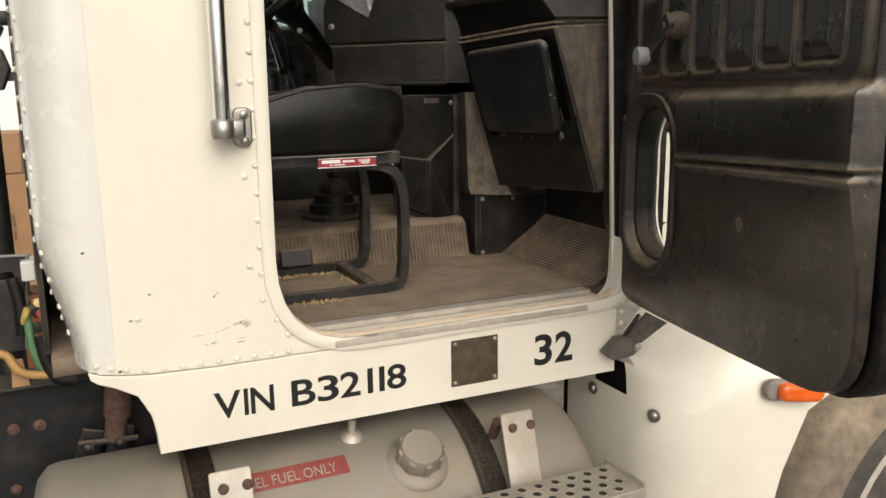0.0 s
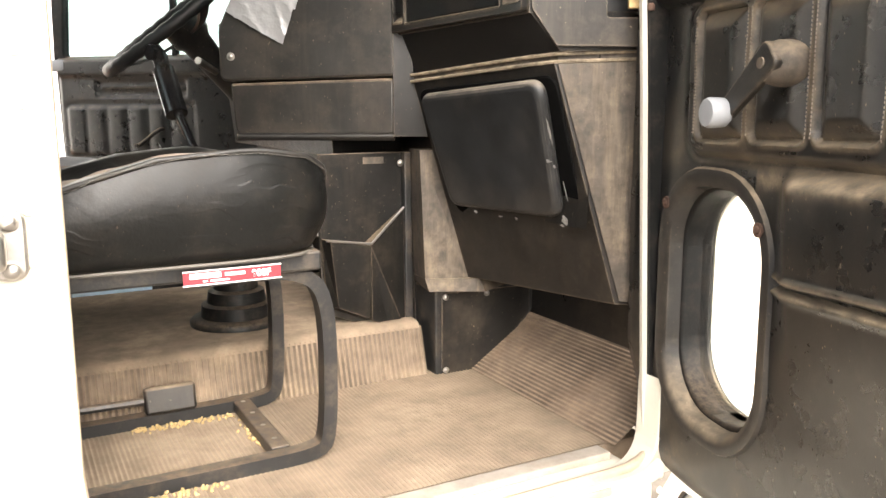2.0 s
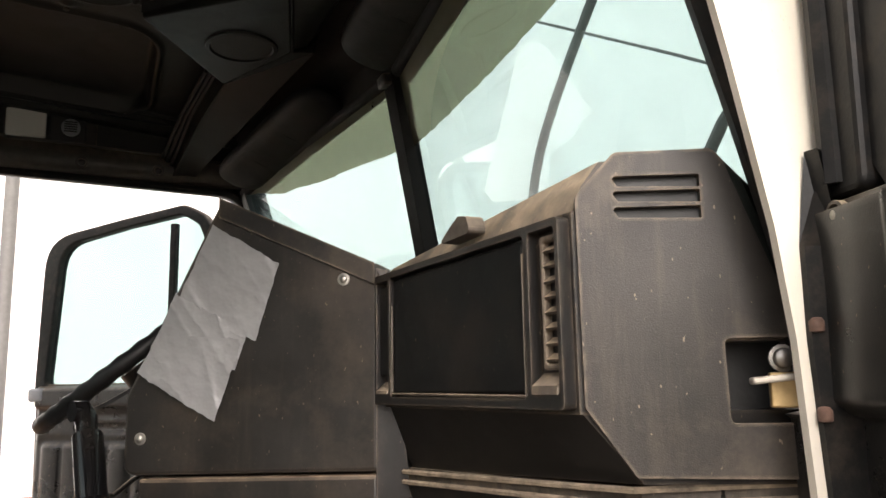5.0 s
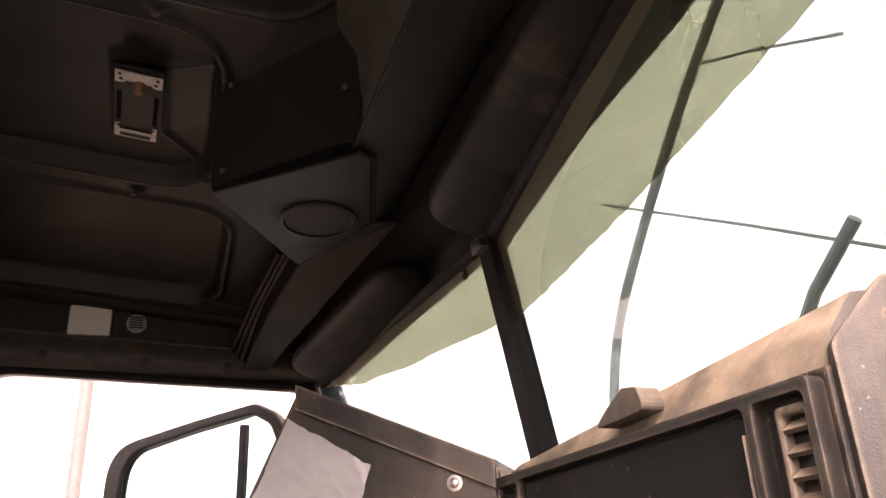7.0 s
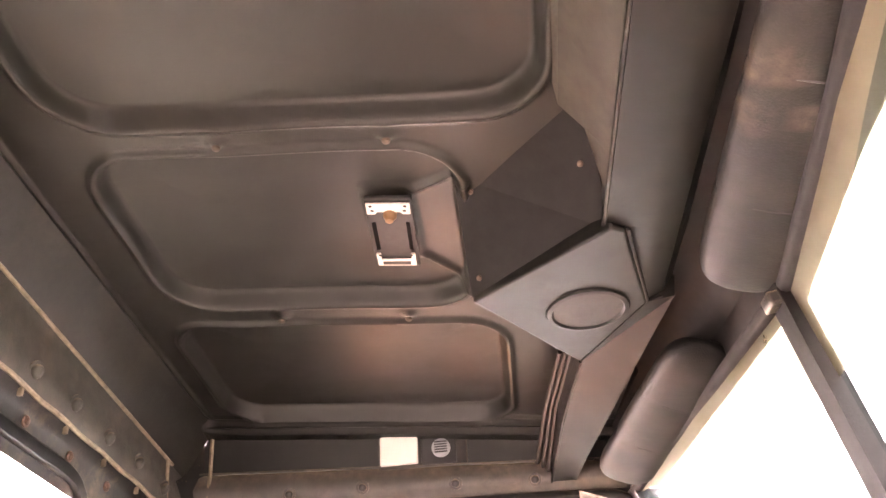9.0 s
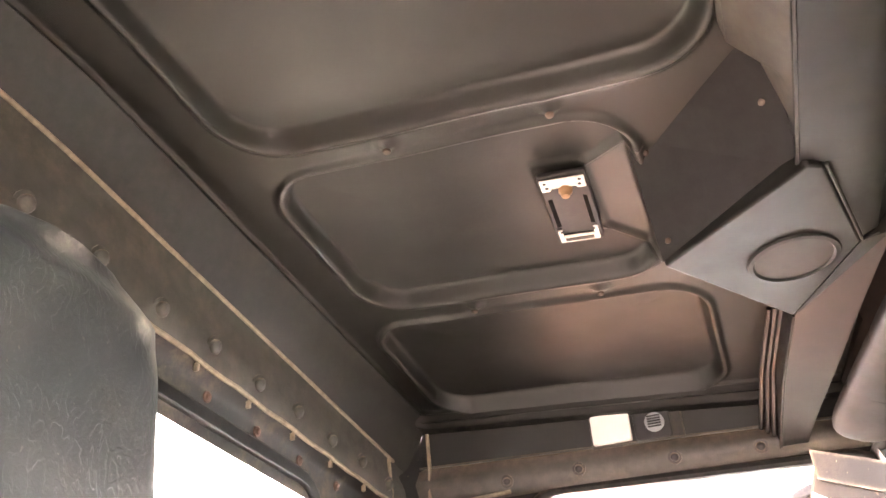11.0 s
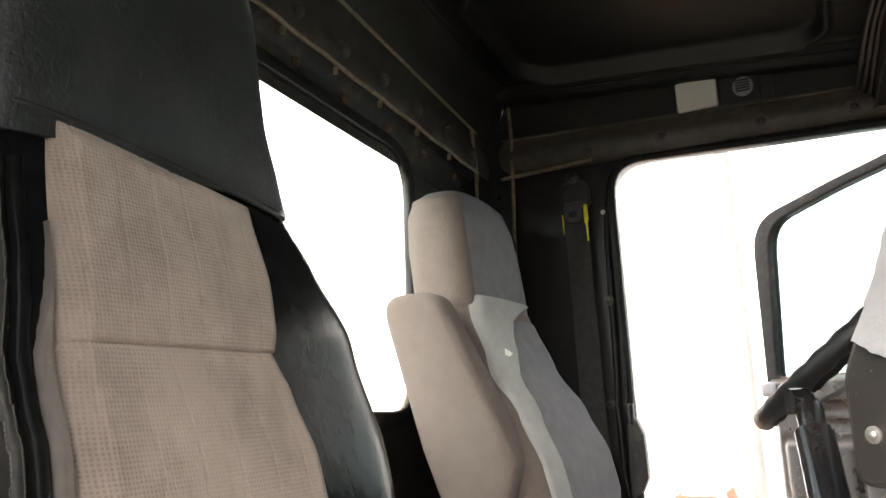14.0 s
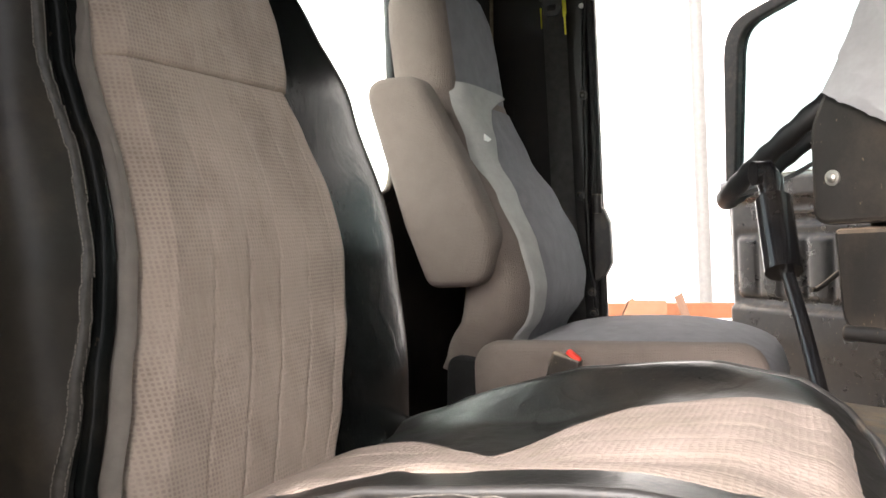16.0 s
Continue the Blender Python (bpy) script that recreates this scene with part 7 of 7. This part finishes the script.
part("socket", lathe([(0.0, -0.018), (0.020, -0.017), (0.0225, -0.004), (0.0215, 0.016), (0.0165, 0.020)], Matrix.Translation((0.280, 1.595, 1.668)), 24), STEEL, gh, "cast end socket")
part("neck", box(0.280, 0.325, 1.590, 1.640, 1.648, 1.688, 0.008), STEEL, gh)
part("bracket", slab(rrect(0.308, 0.346, 1.630, 1.708, 0.015), 0.012, XZ(1.650), (), 0.004), STEEL, gh, "cast steel bracket")
for z in (1.642, 1.694):
    bolt("bolt", (0.329, 1.638, z), (0, -1, 0), 0.009, STEEL, gh, 0.011)
# name plate on the skirt
npl = thing("maker_plate", (0.845, YO, 1.10), "tarnished brass plate riveted to the skirt", "plate")
part("plate", slab(rrect(0.783, 0.907, 1.044, 1.158, 0.003), 0.002, XZ(YO - 0.0005)), PLATE, npl)
for x in (0.792, 0.898):
    for z in (1.053, 1.149):
        bolt("rivet", (x, YO - 0.0025, z), (0, -1, 0), 0.005, STEEL, npl)
# rivets on the cab side
rb = mesh_of("rivet", lathe([(0.0068, 0), (0.006, 0.0025), (0.0035, 0.004), (0, 0.0042)], aim((0, 0, 0), (0, -1, 0)), 12), PAINT)
spots = [(0.020, 1.218), (0.047, 1.209), (0.074, 1.202)] + [(0.108 + 0.0363 * i, 1.1965 - 0.004 * min(1, i / 2)) for i in range(9)]
spots += [(0.400, 1.229), (0.377, 1.265)] + [(0.349, 1.312 + 0.056 * i) for i in range(22)] + [(0.327, 1.386 + 0.185 * i) for i in range(6)]
spots += [(1.272, 1.193), (1.272, 1.165), (1.272, 1.135)]
for x, z in spots:
    o = new("rivet", rb)
    o.location = (x, YO - 0.0005, z)
    o.parent = wp
    o.matrix_parent_inverse = wp.matrix_basis.inverted()

# rivet rows round the rear corner
for q in (62, 80):
    for k in range(26):
        z = 1.27 + 0.055 * k + (0.02 if q > 70 else 0)
        tk_ = 0.048 * sstep(1.47, 1.20, z)
        o = new("rivet", rb)
        o.location = (0.022 - (0.090 - tk_) * math.sin(radians(q)), YO + 0.16 - 0.16 * math.cos(radians(q)), z)
        o.rotation_euler = (0, 0, -radians(q + 10))
        o.parent = wp
        o.matrix_parent_inverse = wp.matrix_basis.inverted()
# paint chips and scrapes on the cab side
CHIP = mat("bare_primer_chip", (0.10, 0.08, 0.06), 0.7, var=0.4, scale=200)
SCRAPE = mat("scraped_paint", (0.56, 0.48, 0.38), 0.8, var=0.4, scale=120)
for x, z, a, c, t, m_ in ((0.128, 1.349, 0.003, 0.0025, 10, CHIP), (0.016, 1.443, 0.004, 0.003, 0, CHIP), (0.062, 1.200, 0.004, 0.003, 20, CHIP), (0.090, 1.300, 0.004, 0.002, 0, CHIP), (0.245, 1.233, 0.007, 0.001, 8, CHIP), (0.230, 1.231, 0.004, 0.001, -6, SCRAPE), (0.301, 1.236, 0.014, 0.0008, 6, SCRAPE), (0.300, 1.228, 0.010, 0.0008, 3, CHIP), (0.312, 1.266, 0.013, 0.009, -20, SCRAPE), (0.296, 1.268, 0.012, 0.004, 10, SCRAPE), (0.265, 1.258, 0.020, 0.0015, 15, SCRAPE), (0.215, 1.252, 0.018, 0.001, 4, SCRAPE), (0.255, 1.335, 0.010, 0.0008, 40, SCRAPE)):
    rr = random.Random(int(x * 1000))
    ring_ = [(x + (math.cos(q) * a * math.cos(radians(t)) - math.sin(q) * c * math.sin(radians(t))) * rr.uniform(0.6, 1.15), z + (math.cos(q) * a * math.sin(radians(t)) + math.sin(q) * c * math.cos(radians(t))) * rr.uniform(0.6, 1.15)) for q in [2 * math.pi * k / 14 for k in range(14)]]
    part("paint_chip", slab(ring_, 0.0006, XZ(YO - 0.0002)), m_, wp)
bolt("side_bolt", (0.103, YO, 1.303), (0, -1, 0), 0.006, PAINT, wp, 0.009)

# ---- fuel tank, brackets and step ----
ft = thing("fuel_tank", (0.6, 1.86, 0.4), "weathered aluminium fuel tank with a screw cap and red label", "fuel tank")
TC, TR = Vector((0, 1.800, 0.630)), 0.315
shell = [(0.0, 0), (0.24, 0.0), (0.285, 0.012), (0.310, 0.035)] + [(TR, 0.06 + 0.06 * i) for i in range(20)] + [(0.308, 1.235), (0.285, 1.268), (0.24, 1.296), (0.16, 1.315), (0.0, 1.32)]
part("shell", lathe(shell, Matrix.Translation((-0.13, TC.y, TC.z)) @ pose(0, 0, 0, 0, 90, 0), 72), TANK, ft, "dull aluminium shell", 60)


def on_tank(x, a, r=0.0):
    """A point on the tank: a degrees from the top towards the outside."""
    return Vector((x, TC.y - (TR + r) * math.sin(radians(a)), TC.z + (TR + r) * math.cos(radians(a))))


cn = Vector((0, -math.sin(radians(32)), math.cos(radians(32))))
cp = on_tank(0.682, 34)
part("neck", lathe([(0.078, -0.010), (0.072, 0.002), (0.058, 0.006), (0.045, 0.010)], aim(cp, cp + cn), 32), TANK, ft)
cap = part("cap", lathe([(0.050, 0.010), (0.052, 0.016), (0.051, 0.048), (0.046, 0.055), (0.0, 0.056)], aim(cp, cp + cn), 32), TANK, ft, "grey ribbed filler cap")
for i in range(8):
    a = 2 * math.pi * i / 8
    part("rib", obox(aim(cp, cp + cn) @ Matrix.Translation((0.051 * math.cos(a), 0.051 * math.sin(a), 0.032)) @ pose(0, 0, 0, 0, 0, math.degrees(a)), 0.010, 0.016, 0.036, 0.003), TANK, cap)
part("vent_boss", lathe([(0.03, -0.005), (0.022, 0.010), (0.009, 0.014), (0.009, 0.05), (0, 0.05)], aim(on_tank(0.555, 14), on_tank(0.555, 14, 1)), 20), ALU, ft)


def tank_patch(x0, x1, a0, a1, r):
    return heightfield(8, 12, lambda i, j: on_tank(x0 + (x1 - x0) * j, a0 + (a1 - a0) * i, r))


part("label", tank_patch(0.245, 0.520, 33, 24, 0.0012), mat("faded_red_label", (0.26, 0.055, 0.045), 0.6, var=0.25, scale=60, dust=DUST, amount=0.3), ft, "faded red fuel label")
a_m = radians(31.5)
words("DIESEL FUEL ONLY", 0.036, axes(on_tank(0.252, 31.5, 0.0026), (1, 0, 0), (0, math.cos(a_m), math.sin(a_m))), mat("worn_white_print", (0.33, 0.27, 0.23), 0.7), "print", ft, width=0.80)
for x in (0.205, 0.845):
    tk = thing("tank_strap", (x, TC.y - TR, 0.5), "black steel tank strap with a rusty clamp bolt", "strap", "tank straps")
    part("band", thick(heightfield(40, 1, lambda i, j: on_tank(x - 0.03 + 0.06 * j, -60 + 190 * i, 0.006)), 0.006), RUBBER, tk)
    part("edge", tube([on_tank(x - 0.03, -60 + 190 * i / 30, 0.012) for i in range(31)], 0.007, 6), RUBBER, tk, "rubber strap edge")
    part("clamp_bolt", tube([on_tank(x + 0.045, 30, 0.0), on_tank(x + 0.045, 30, 0.055)], 0.013, 10), RUST, tk, "rusty clamp bolt")
    bx = x + (0.040 if x < 0.5 else 0.066)
    bm_ = slab(rounded([(-0.042, -0.20), (0.042, -0.20), (0.042, 0.0), (-0.042, 0.0)], 0.006), 0.008, axes((bx, 1.572, 0.988), (1, 0, 0), (-0.26, 0.30, 0.92)), (), 0.002)
    br = thing("step_bracket", (x + 0.095, 1.58, 0.75), "bare aluminium step bracket with two rusty bolts", "bracket", "step brackets")
    part("plate", bm_, ALU, br)
    for s in (-0.022, 0.022):
        bolt("bolt", (bx + 0.008 + s * 1.1, 1.556, 0.956), (0, -0.94, 0.34), 0.011, RUST, br, 0.014)
stp = thing("cab_step", (0.9, 1.42, 0.84), "punched aluminium cab step with rows of holes", "step")
part("tread", box(0.58, 1.112, 1.335, 1.470, 0.845, 0.858, 0.004), ALU, stp)
part("lip", box(0.58, 1.112, 1.330, 1.336, 0.800, 0.860, 0.002), ALU, stp)
part("end", box(1.108, 1.116, 1.335, 1.485, 0.800, 0.868, 0.003), ALU, stp)
hole = mesh_of("tread_hole", lathe([(0.0125, 0), (0.0115, 0.0012), (0.0098, 0.0014), (0.0094, 0.0)], Matrix.Identity(4), 14), ALU)
# black discs on the solid tread paint the shade inside its holes
holed = mesh_of("hole_shade", lathe([(0.0098, 0.0008), (0, 0.0010)], Matrix.Identity(4), 12), INKSHADE)
for i in range(11):
    for j in range(4):
        for me, nm in ((hole, "hole_rim"), (holed, "hole")):
            o = new(nm, me)
            o.location = (0.615 + 0.044 * i + (0.022 if j % 2 else 0), 1.355 + 0.030 * j, 0.858)
            o.parent, o.matrix_parent_inverse = stp, stp.matrix_basis.inverted()

# ---- bonnet flank, marker lamp and front wheel ----
bf = thing("bonnet", (1.6, 1.6, 0.7), "cream-painted bonnet flank with a wheel arch", "bonnet", kind="structure")
flank = []
for z, s in ((0.62, 0.0), (0.80, 0.0), (0.95, 0.0), (1.03, 0.012), (1.085, 0.035), (1.115, 0.075), (1.13, 0.14), (1.14, 0.40)):
    row = [(1.262, 1.872, z), (1.262 + s * 0.05, 1.74 + s * 0.1, z), (1.264, 1.604 + s * 0.2, z), (1.268, 1.56 + s * 0.3, z), (1.290, 1.49 + s * 0.5, z), (1.345, 1.425 + s * 0.8, z), (1.44, 1.375 + s, z), (1.56, 1.335 + s, z), (1.66, 1.315 + s, z), (1.75, 1.305 + s, z)]
    if z < 1.0:
        cut = curve([(0.60, 1.47), (0.745, 1.507), (0.79, 1.521), (0.858, 1.552), (0.939, 1.591), (0.993, 1.639)], z)
        row = [(min(x, cut + 0.001 * k), y if x <= cut else 1.335, zz) for k, (x, y, zz) in enumerate(row)]
    flank.append([Vector((x, y, zz - (0.075 * (1 - sstep(1.33, 1.47, x)) if zz > 1.0 else 0.0))) for x, y, zz in row])
flank_mesh = loft(flank, False, False)
# the notch behind the door check
bmesh.ops.delete(flank_mesh, geom=[f for f in flank_mesh.faces if f.calc_center_median().z > 0.965 and f.calc_center_median().x < 1.275 and 1.603 < f.calc_center_median().y < 1.80], context="FACES")
part("flank", flank_mesh, PAINT, bf, smooth=50)
# added black sheet: the bay's shade seen through the notch
part("inner_panel", box(1.300, 1.306, 1.645, 1.95, 0.60, 1.015), MATTBLACK, bf, "black sheet added for the shade behind the notch")
part("hood_side", loft([[(1.48, 1.80, 1.13), (2.6, 1.86, 1.13)], [(1.50, 1.80, 1.75), (2.6, 1.95, 1.6)], [(1.53, 2.2, 2.0), (2.6, 2.3, 1.8)]], False, False), PAINT, bf)
bolt("bolt", (1.258, 1.745, 0.928), (-1, -0.1, 0), 0.012, STEEL, bf, 0.018)
bolt("bolt", (1.275, 1.510, 0.932), (-0.9, -0.4, 0), 0.012, STEEL, bf, 0.018)
ml = thing("marker_lamp", (1.53, 1.335, 1.01), "amber side marker lamp in a grey socket", "lamp")
lm = axes((1.558, 1.334, 1.014), (0.155, -0.045, -0.012), (0, 0, 1))
part("socket", slab(rrect(-0.085, 0.05, -0.026, 0.026, 0.024), 0.022, lm @ Matrix.Translation((0, 0, -0.008)), (), 0.006), mat("grey_rubber", (0.22, 0.20, 0.18), 0.7), ml, "grey rubber socket")
part("lens", slab(rrect(-0.058, 0.060, -0.023, 0.023, 0.020), 0.034, lm, (), 0.012, 3), AMBER, ml, "amber lens")
wh = thing("front_wheel", (2.02, 1.55, 0.0), "dusty steer tyre with a pale rim", "wheel")
WMx = Matrix.Translation((2.08, 1.45, 0.53)) @ pose(0, 0, 0, 90, 0, 0)
part("tyre", lathe([(0.30, -0.13), (0.36, -0.15), (0.46, -0.155), (0.515, -0.13), (0.53, -0.10), (0.53, 0.10), (0.515, 0.13), (0.46, 0.155), (0.36, 0.15), (0.30, 0.13)], WMx, 64), TYRE, wh, "dusty tyre")
part("rim", lathe([(0.335, 0.10), (0.345, 0.150), (0.325, 0.156), (0.28, 0.08), (0.12, 0.06), (0.11, 0.10), (0, 0.10)], WMx, 48), ALU, wh, "pale dusty rim")
part("bead_band", lathe([(0.345, 0.140), (0.352, 0.158), (0.375, 0.162), (0.400, 0.1605), (0.415, 0.150)], WMx, 48), mat("dark_tyre_band", (0.055, 0.048, 0.042), 0.8, var=0.3, dust=(0.25, 0.20, 0.15), amount=0.4, dscale=10), wh, "darker band beside the rim")

# ---- chassis behind the cab ----
ch = thing("chassis_rail", (-0.6, 2.1, 0.85), "dirty black chassis rail with rusty bolts behind the cab", "chassis")
part("rail", box(-1.4, 1.2, 2.05, 2.14, 0.74, 1.064, 0.008), SIDEMETAL, ch)
part("flange", box(-1.4, 1.2, 2.02, 2.16, 1.064, 1.074, 0.003), SIDEMETAL, ch)
for x, z, r in ((-0.110, 0.966, 0.014), (-0.165, 0.966, 0.013), (-0.120, 0.808, 0.014), (-0.175, 0.815, 0.012), (-0.26, 0.95, 0.018), (-0.34, 0.85, 0.018)):
    bolt("bolt", (x, 2.048, z), (0, -1, 0), r * 0.62, RUST, ch, r)
pl = thing("valve_bracket", (-0.14, 2.05, 1.26), "dark steel bracket plate with a slot behind the cab", "bracket")
part("plate", slab([(-0.40, 1.150), (-0.122, 1.147), (-0.098, 1.372), (-0.40, 1.380)], 0.008, XZ(2.08), [rrect(-0.19, -0.128, 1.318, 1.336, 0.008)], 0.002), METAL_BLACK, pl)
part("edge", tube([(-0.118, 2.072, 1.150), (-0.096, 2.072, 1.372), (-0.30, 2.072, 1.379)], 0.006, 8), STEEL, pl, "worn bright edge")
part("block", box(-0.112, -0.082, 2.04, 2.12, 1.316, 1.362, 0.004), LENSW, pl, "white junction block")
part("strap", slab([(-0.155, 1.075), (-0.118, 1.075), (-0.128, 1.140), (-0.152, 1.140)], 0.006, XZ(2.03)), CARD, pl, "frayed tan strap")
for p, r, m_ in (((-0.092, 2.07, 1.290), 0.010, RUST), ((-0.086, 2.05, 1.262), 0.011, BRASSY), ((-0.084, 2.05, 1.236), 0.010, mat("red_fitting", (0.40, 0.06, 0.05), 0.5)), ((-0.098, 2.06, 1.245), 0.012, METAL_BLACK), ((-0.094, 2.06, 1.200), 0.014, METAL_BLACK), ((-0.110, 2.05, 1.210), 0.009, BRASSY)):
    part("fitting", lathe([(r, -0.03), (r, -0.008), (r * 0.7, -0.006), (r * 0.7, 0.006), (r, 0.008), (r, 0.02), (0, 0.021)], aim(p, Vector(p) + Vector((0.2, -1, 0.25))), 12), m_, pl)
cm = thing("cab_mount", (0.05, 1.98, 0.95), "rusty cab mount strut between two black lugs", "strut")
part("strut", tube([(0.072, 1.98, 1.10), (0.060, 1.98, 0.985)], 0.032, 18), RUST, cm, "rusty cylinder")
part("rod", tube([(0.060, 1.98, 0.99), (0.048, 1.98, 0.925)], 0.024, 14), RUST, cm)
for x0 in (0.000, 0.068):
    part("lug", obox(aim((x0 - 0.045, 1.985, 0.80), (x0 + 0.005, 1.985, 0.955)) @ Matrix.Translation((0, 0, 0.08)), 0.010, 0.05, 0.17, 0.003), METAL_BLACK, cm)
    bolt("lug_bolt", (x0 - 0.010, 1.955, 0.925), (-0.3, -1, 0), 0.010, METAL_BLACK, cm, 0.014)
part("pin", tube([(-0.03, 1.965, 0.935), (0.10, 1.965, 0.925)], 0.008, 10), METAL_BLACK, cm)
part("bush", lathe([(0.016, -0.02), (0.016, 0.01), (0.010, 0.014), (0, 0.015)], aim((0.025, 1.96, 0.865), (0.025, 1.0, 0.865)), 16), METAL_BLACK, cm)
for nm, pts, r, m_ in (("green", [(-0.108, 2.02, 1.25), (-0.106, 2.00, 1.20), (-0.100, 1.99, 1.150), (-0.080, 1.99, 1.105)], 0.010, mat("green_hose", (0.07, 0.16, 0.07), 0.5)), ("ochre", [(-0.185, 2.0, 1.165), (-0.155, 1.99, 1.168), (-0.140, 1.98, 1.128), (-0.110, 1.98, 1.112), (-0.070, 1.98, 1.108)], 0.010, mat("ochre_hose", (0.38, 0.21, 0.07), 0.5)), ("yellow", [(-0.118, 2.02, 1.22), (-0.112, 2.0, 1.245), (-0.104, 2.0, 1.265)], 0.008, mat("yellow_hose", (0.45, 0.33, 0.10), 0.5)), ("black", [(-0.085, 1.99, 1.20), (-0.075, 1.98, 1.13), (-0.055, 1.97, 1.095), (-0.02, 1.97, 1.09)], 0.015, RUBBER), ("black", [(-0.13, 2.03, 1.33), (-0.118, 2.02, 1.27), (-0.122, 2.02, 1.20)], 0.013, RUBBER)):
    solo("air_hose", tube(pts, r, 10, smooth=2), m_, nm + " air hose behind the cab", "hose", "air hoses")
sbk = thing("stack_bracket", (-0.12, 2.1, 1.8), "black clamp bracket standing behind the cab", "bracket")
part("post", tube([(-0.16, 2.16, 1.07), (-0.16, 2.16, 2.3)], 0.035, 14), METAL_BLACK, sbk)
part("clamp", slab(rounded([(-0.20, 1.745), (-0.105, 1.745), (-0.086, 1.790), (-0.100, 1.835), (-0.20, 1.835)], 0.008), 0.05, XZ(2.11), (), 0.005), METAL_BLACK, sbk)
part("clamp", slab(rounded([(-0.20, 1.845), (-0.110, 1.845), (-0.088, 1.885), (-0.20, 1.892)], 0.008), 0.05, XZ(2.11), (), 0.005), METAL_BLACK, sbk)
part("stub", box(-0.11, -0.076, 2.07, 2.10, 1.765, 1.785, 0.003), METAL_BLACK, sbk)
part("stub", box(-0.11, -0.080, 2.07, 2.10, 1.885, 1.915, 0.003), METAL_BLACK, sbk)
bxs = thing("cardboard_stack", (-0.6, 5.3, 0), "stacked cardboard cartons behind the truck", "carton stack")
part("carton", box(-1.3, -0.205, 5.3, 5.75, 0.55, 1.262, 0.005), CARD, bxs)
part("carton", box(-1.3, -0.22, 5.31, 5.75, 1.266, 1.495, 0.005), CARD, bxs)
part("pallet", box(-1.4, -0.19, 5.28, 5.78, 0.0, 0.545, 0.005), ORANGEWOOD, bxs)
words("WALL SLEEVE", 0.027, axes((-0.285, 5.296, 0.875), (0, 0, 1), (-1, 0, 0)), INKSHADE, "print", bxs)
# ---- rail and open carton past the driver's door ----
rl = thing("timber_rail", (0, 7.0, 1.3), "orange timber rail on posts along the tent wall", "rail")
part("beam", box(-4, 4, 7.0, 7.05, 1.255, 1.355, 0.004), ORANGEWOOD, rl)
for x in (-2.8, -1.4, 0.16, 1.6, 3.0):
    part("post", box(x - 0.05, x + 0.05, 7.051, 7.15, 0, 1.33, 0.004), ORANGEWOOD, rl)
CARTON = mat("brown_carton", (0.155, 0.075, 0.040), 0.9, var=0.08, scale=8)
oc_ = thing("open_carton", (-0.1, 6.78, 1.06), "open brown cardboard carton with raised flaps", "carton")
part("box", slab(rrect(-0.309, 0.104, 6.60, 6.96, 0.002), 0.185, XY(1.06), [rrect(-0.303, 0.098, 6.606, 6.954, 0.001)], 0.0), CARTON, oc_)
part("box_floor", box(-0.305, 0.10, 6.604, 6.956, 1.061, 1.07), CARTON, oc_)
part("flap", loft([[(-0.300, 6.60, 1.245), (0.0, 6.60, 1.245), (-0.002, 6.64, 1.405), (-0.228, 6.64, 1.412)], [(-0.300, 6.605, 1.245), (0.0, 6.605, 1.245), (-0.002, 6.645, 1.405), (-0.228, 6.645, 1.412)]]), CARTON, oc_, "raised cardboard flap")
part("flap", loft([[(0.104, 6.60, 1.245), (0.104, 6.95, 1.245), (0.05, 6.93, 1.43), (0.045, 6.62, 1.43)], [(0.109, 6.60, 1.245), (0.109, 6.95, 1.245), (0.055, 6.93, 1.43), (0.05, 6.62, 1.43)]]), CARTON, oc_, "raised cardboard flap")
part("flap", loft([[(-0.309, 6.60, 1.245), (-0.309, 6.95, 1.245), (-0.26, 6.93, 1.40), (-0.25, 6.64, 1.40)], [(-0.304, 6.60, 1.245), (-0.304, 6.95, 1.245), (-0.255, 6.93, 1.40), (-0.245, 6.64, 1.40)]]), CARTON, oc_, "raised cardboard flap")
wb = thing("bench", (-0.2, 6.7, 0), "dark steel bench holding a carton and a blue crate", "bench")
part("top", box(-0.9, 0.9, 6.45, 6.98, 1.02, 1.06, 0.004), SIDEMETAL, wb)
for x in (-0.85, 0.80):
    for y in (6.50, 6.90):
        part("leg", box(x, x + 0.05, y, y + 0.05, 0, 1.02, 0.003), SIDEMETAL, wb)
# ---- tent frame tubes ----
solo("tent_tube", tube([(5, 8.86, 0), (5, 8.86, 3.0), (5, 8.72, 4.1), (5, 8.2, 4.9), (5, 6.4, 6.6), (5, 4.2, 8.0)], 0.05, 10, smooth=2), GALV, "galvanised tent bow bent down along the wall", "tube", "tent frame")
for i, (p, q, r) in enumerate((((5, 8.5, 5.9), (5, 4.0, 3.3), 0.014), ((5, 6.6, 6.4), (5, 5.0, 5.55), 0.014), ((5, 5.3, 4.25), (5, 6.2, 3.45), 0.05))):
    solo("tent_tube", tube([p, Vector(p).lerp(Vector(q), 0.5) + Vector((0, 0.05, 0.05)), q], r, 10), GALV, "galvanised tent frame tube", "tube", "tent frame")
solo("tent_post", tube([(0.03, 8.6, 0), (0.04, 8.6, 6.5)], 0.055, 12), GALV, "pale galvanised tent post", "post", "tent frame")
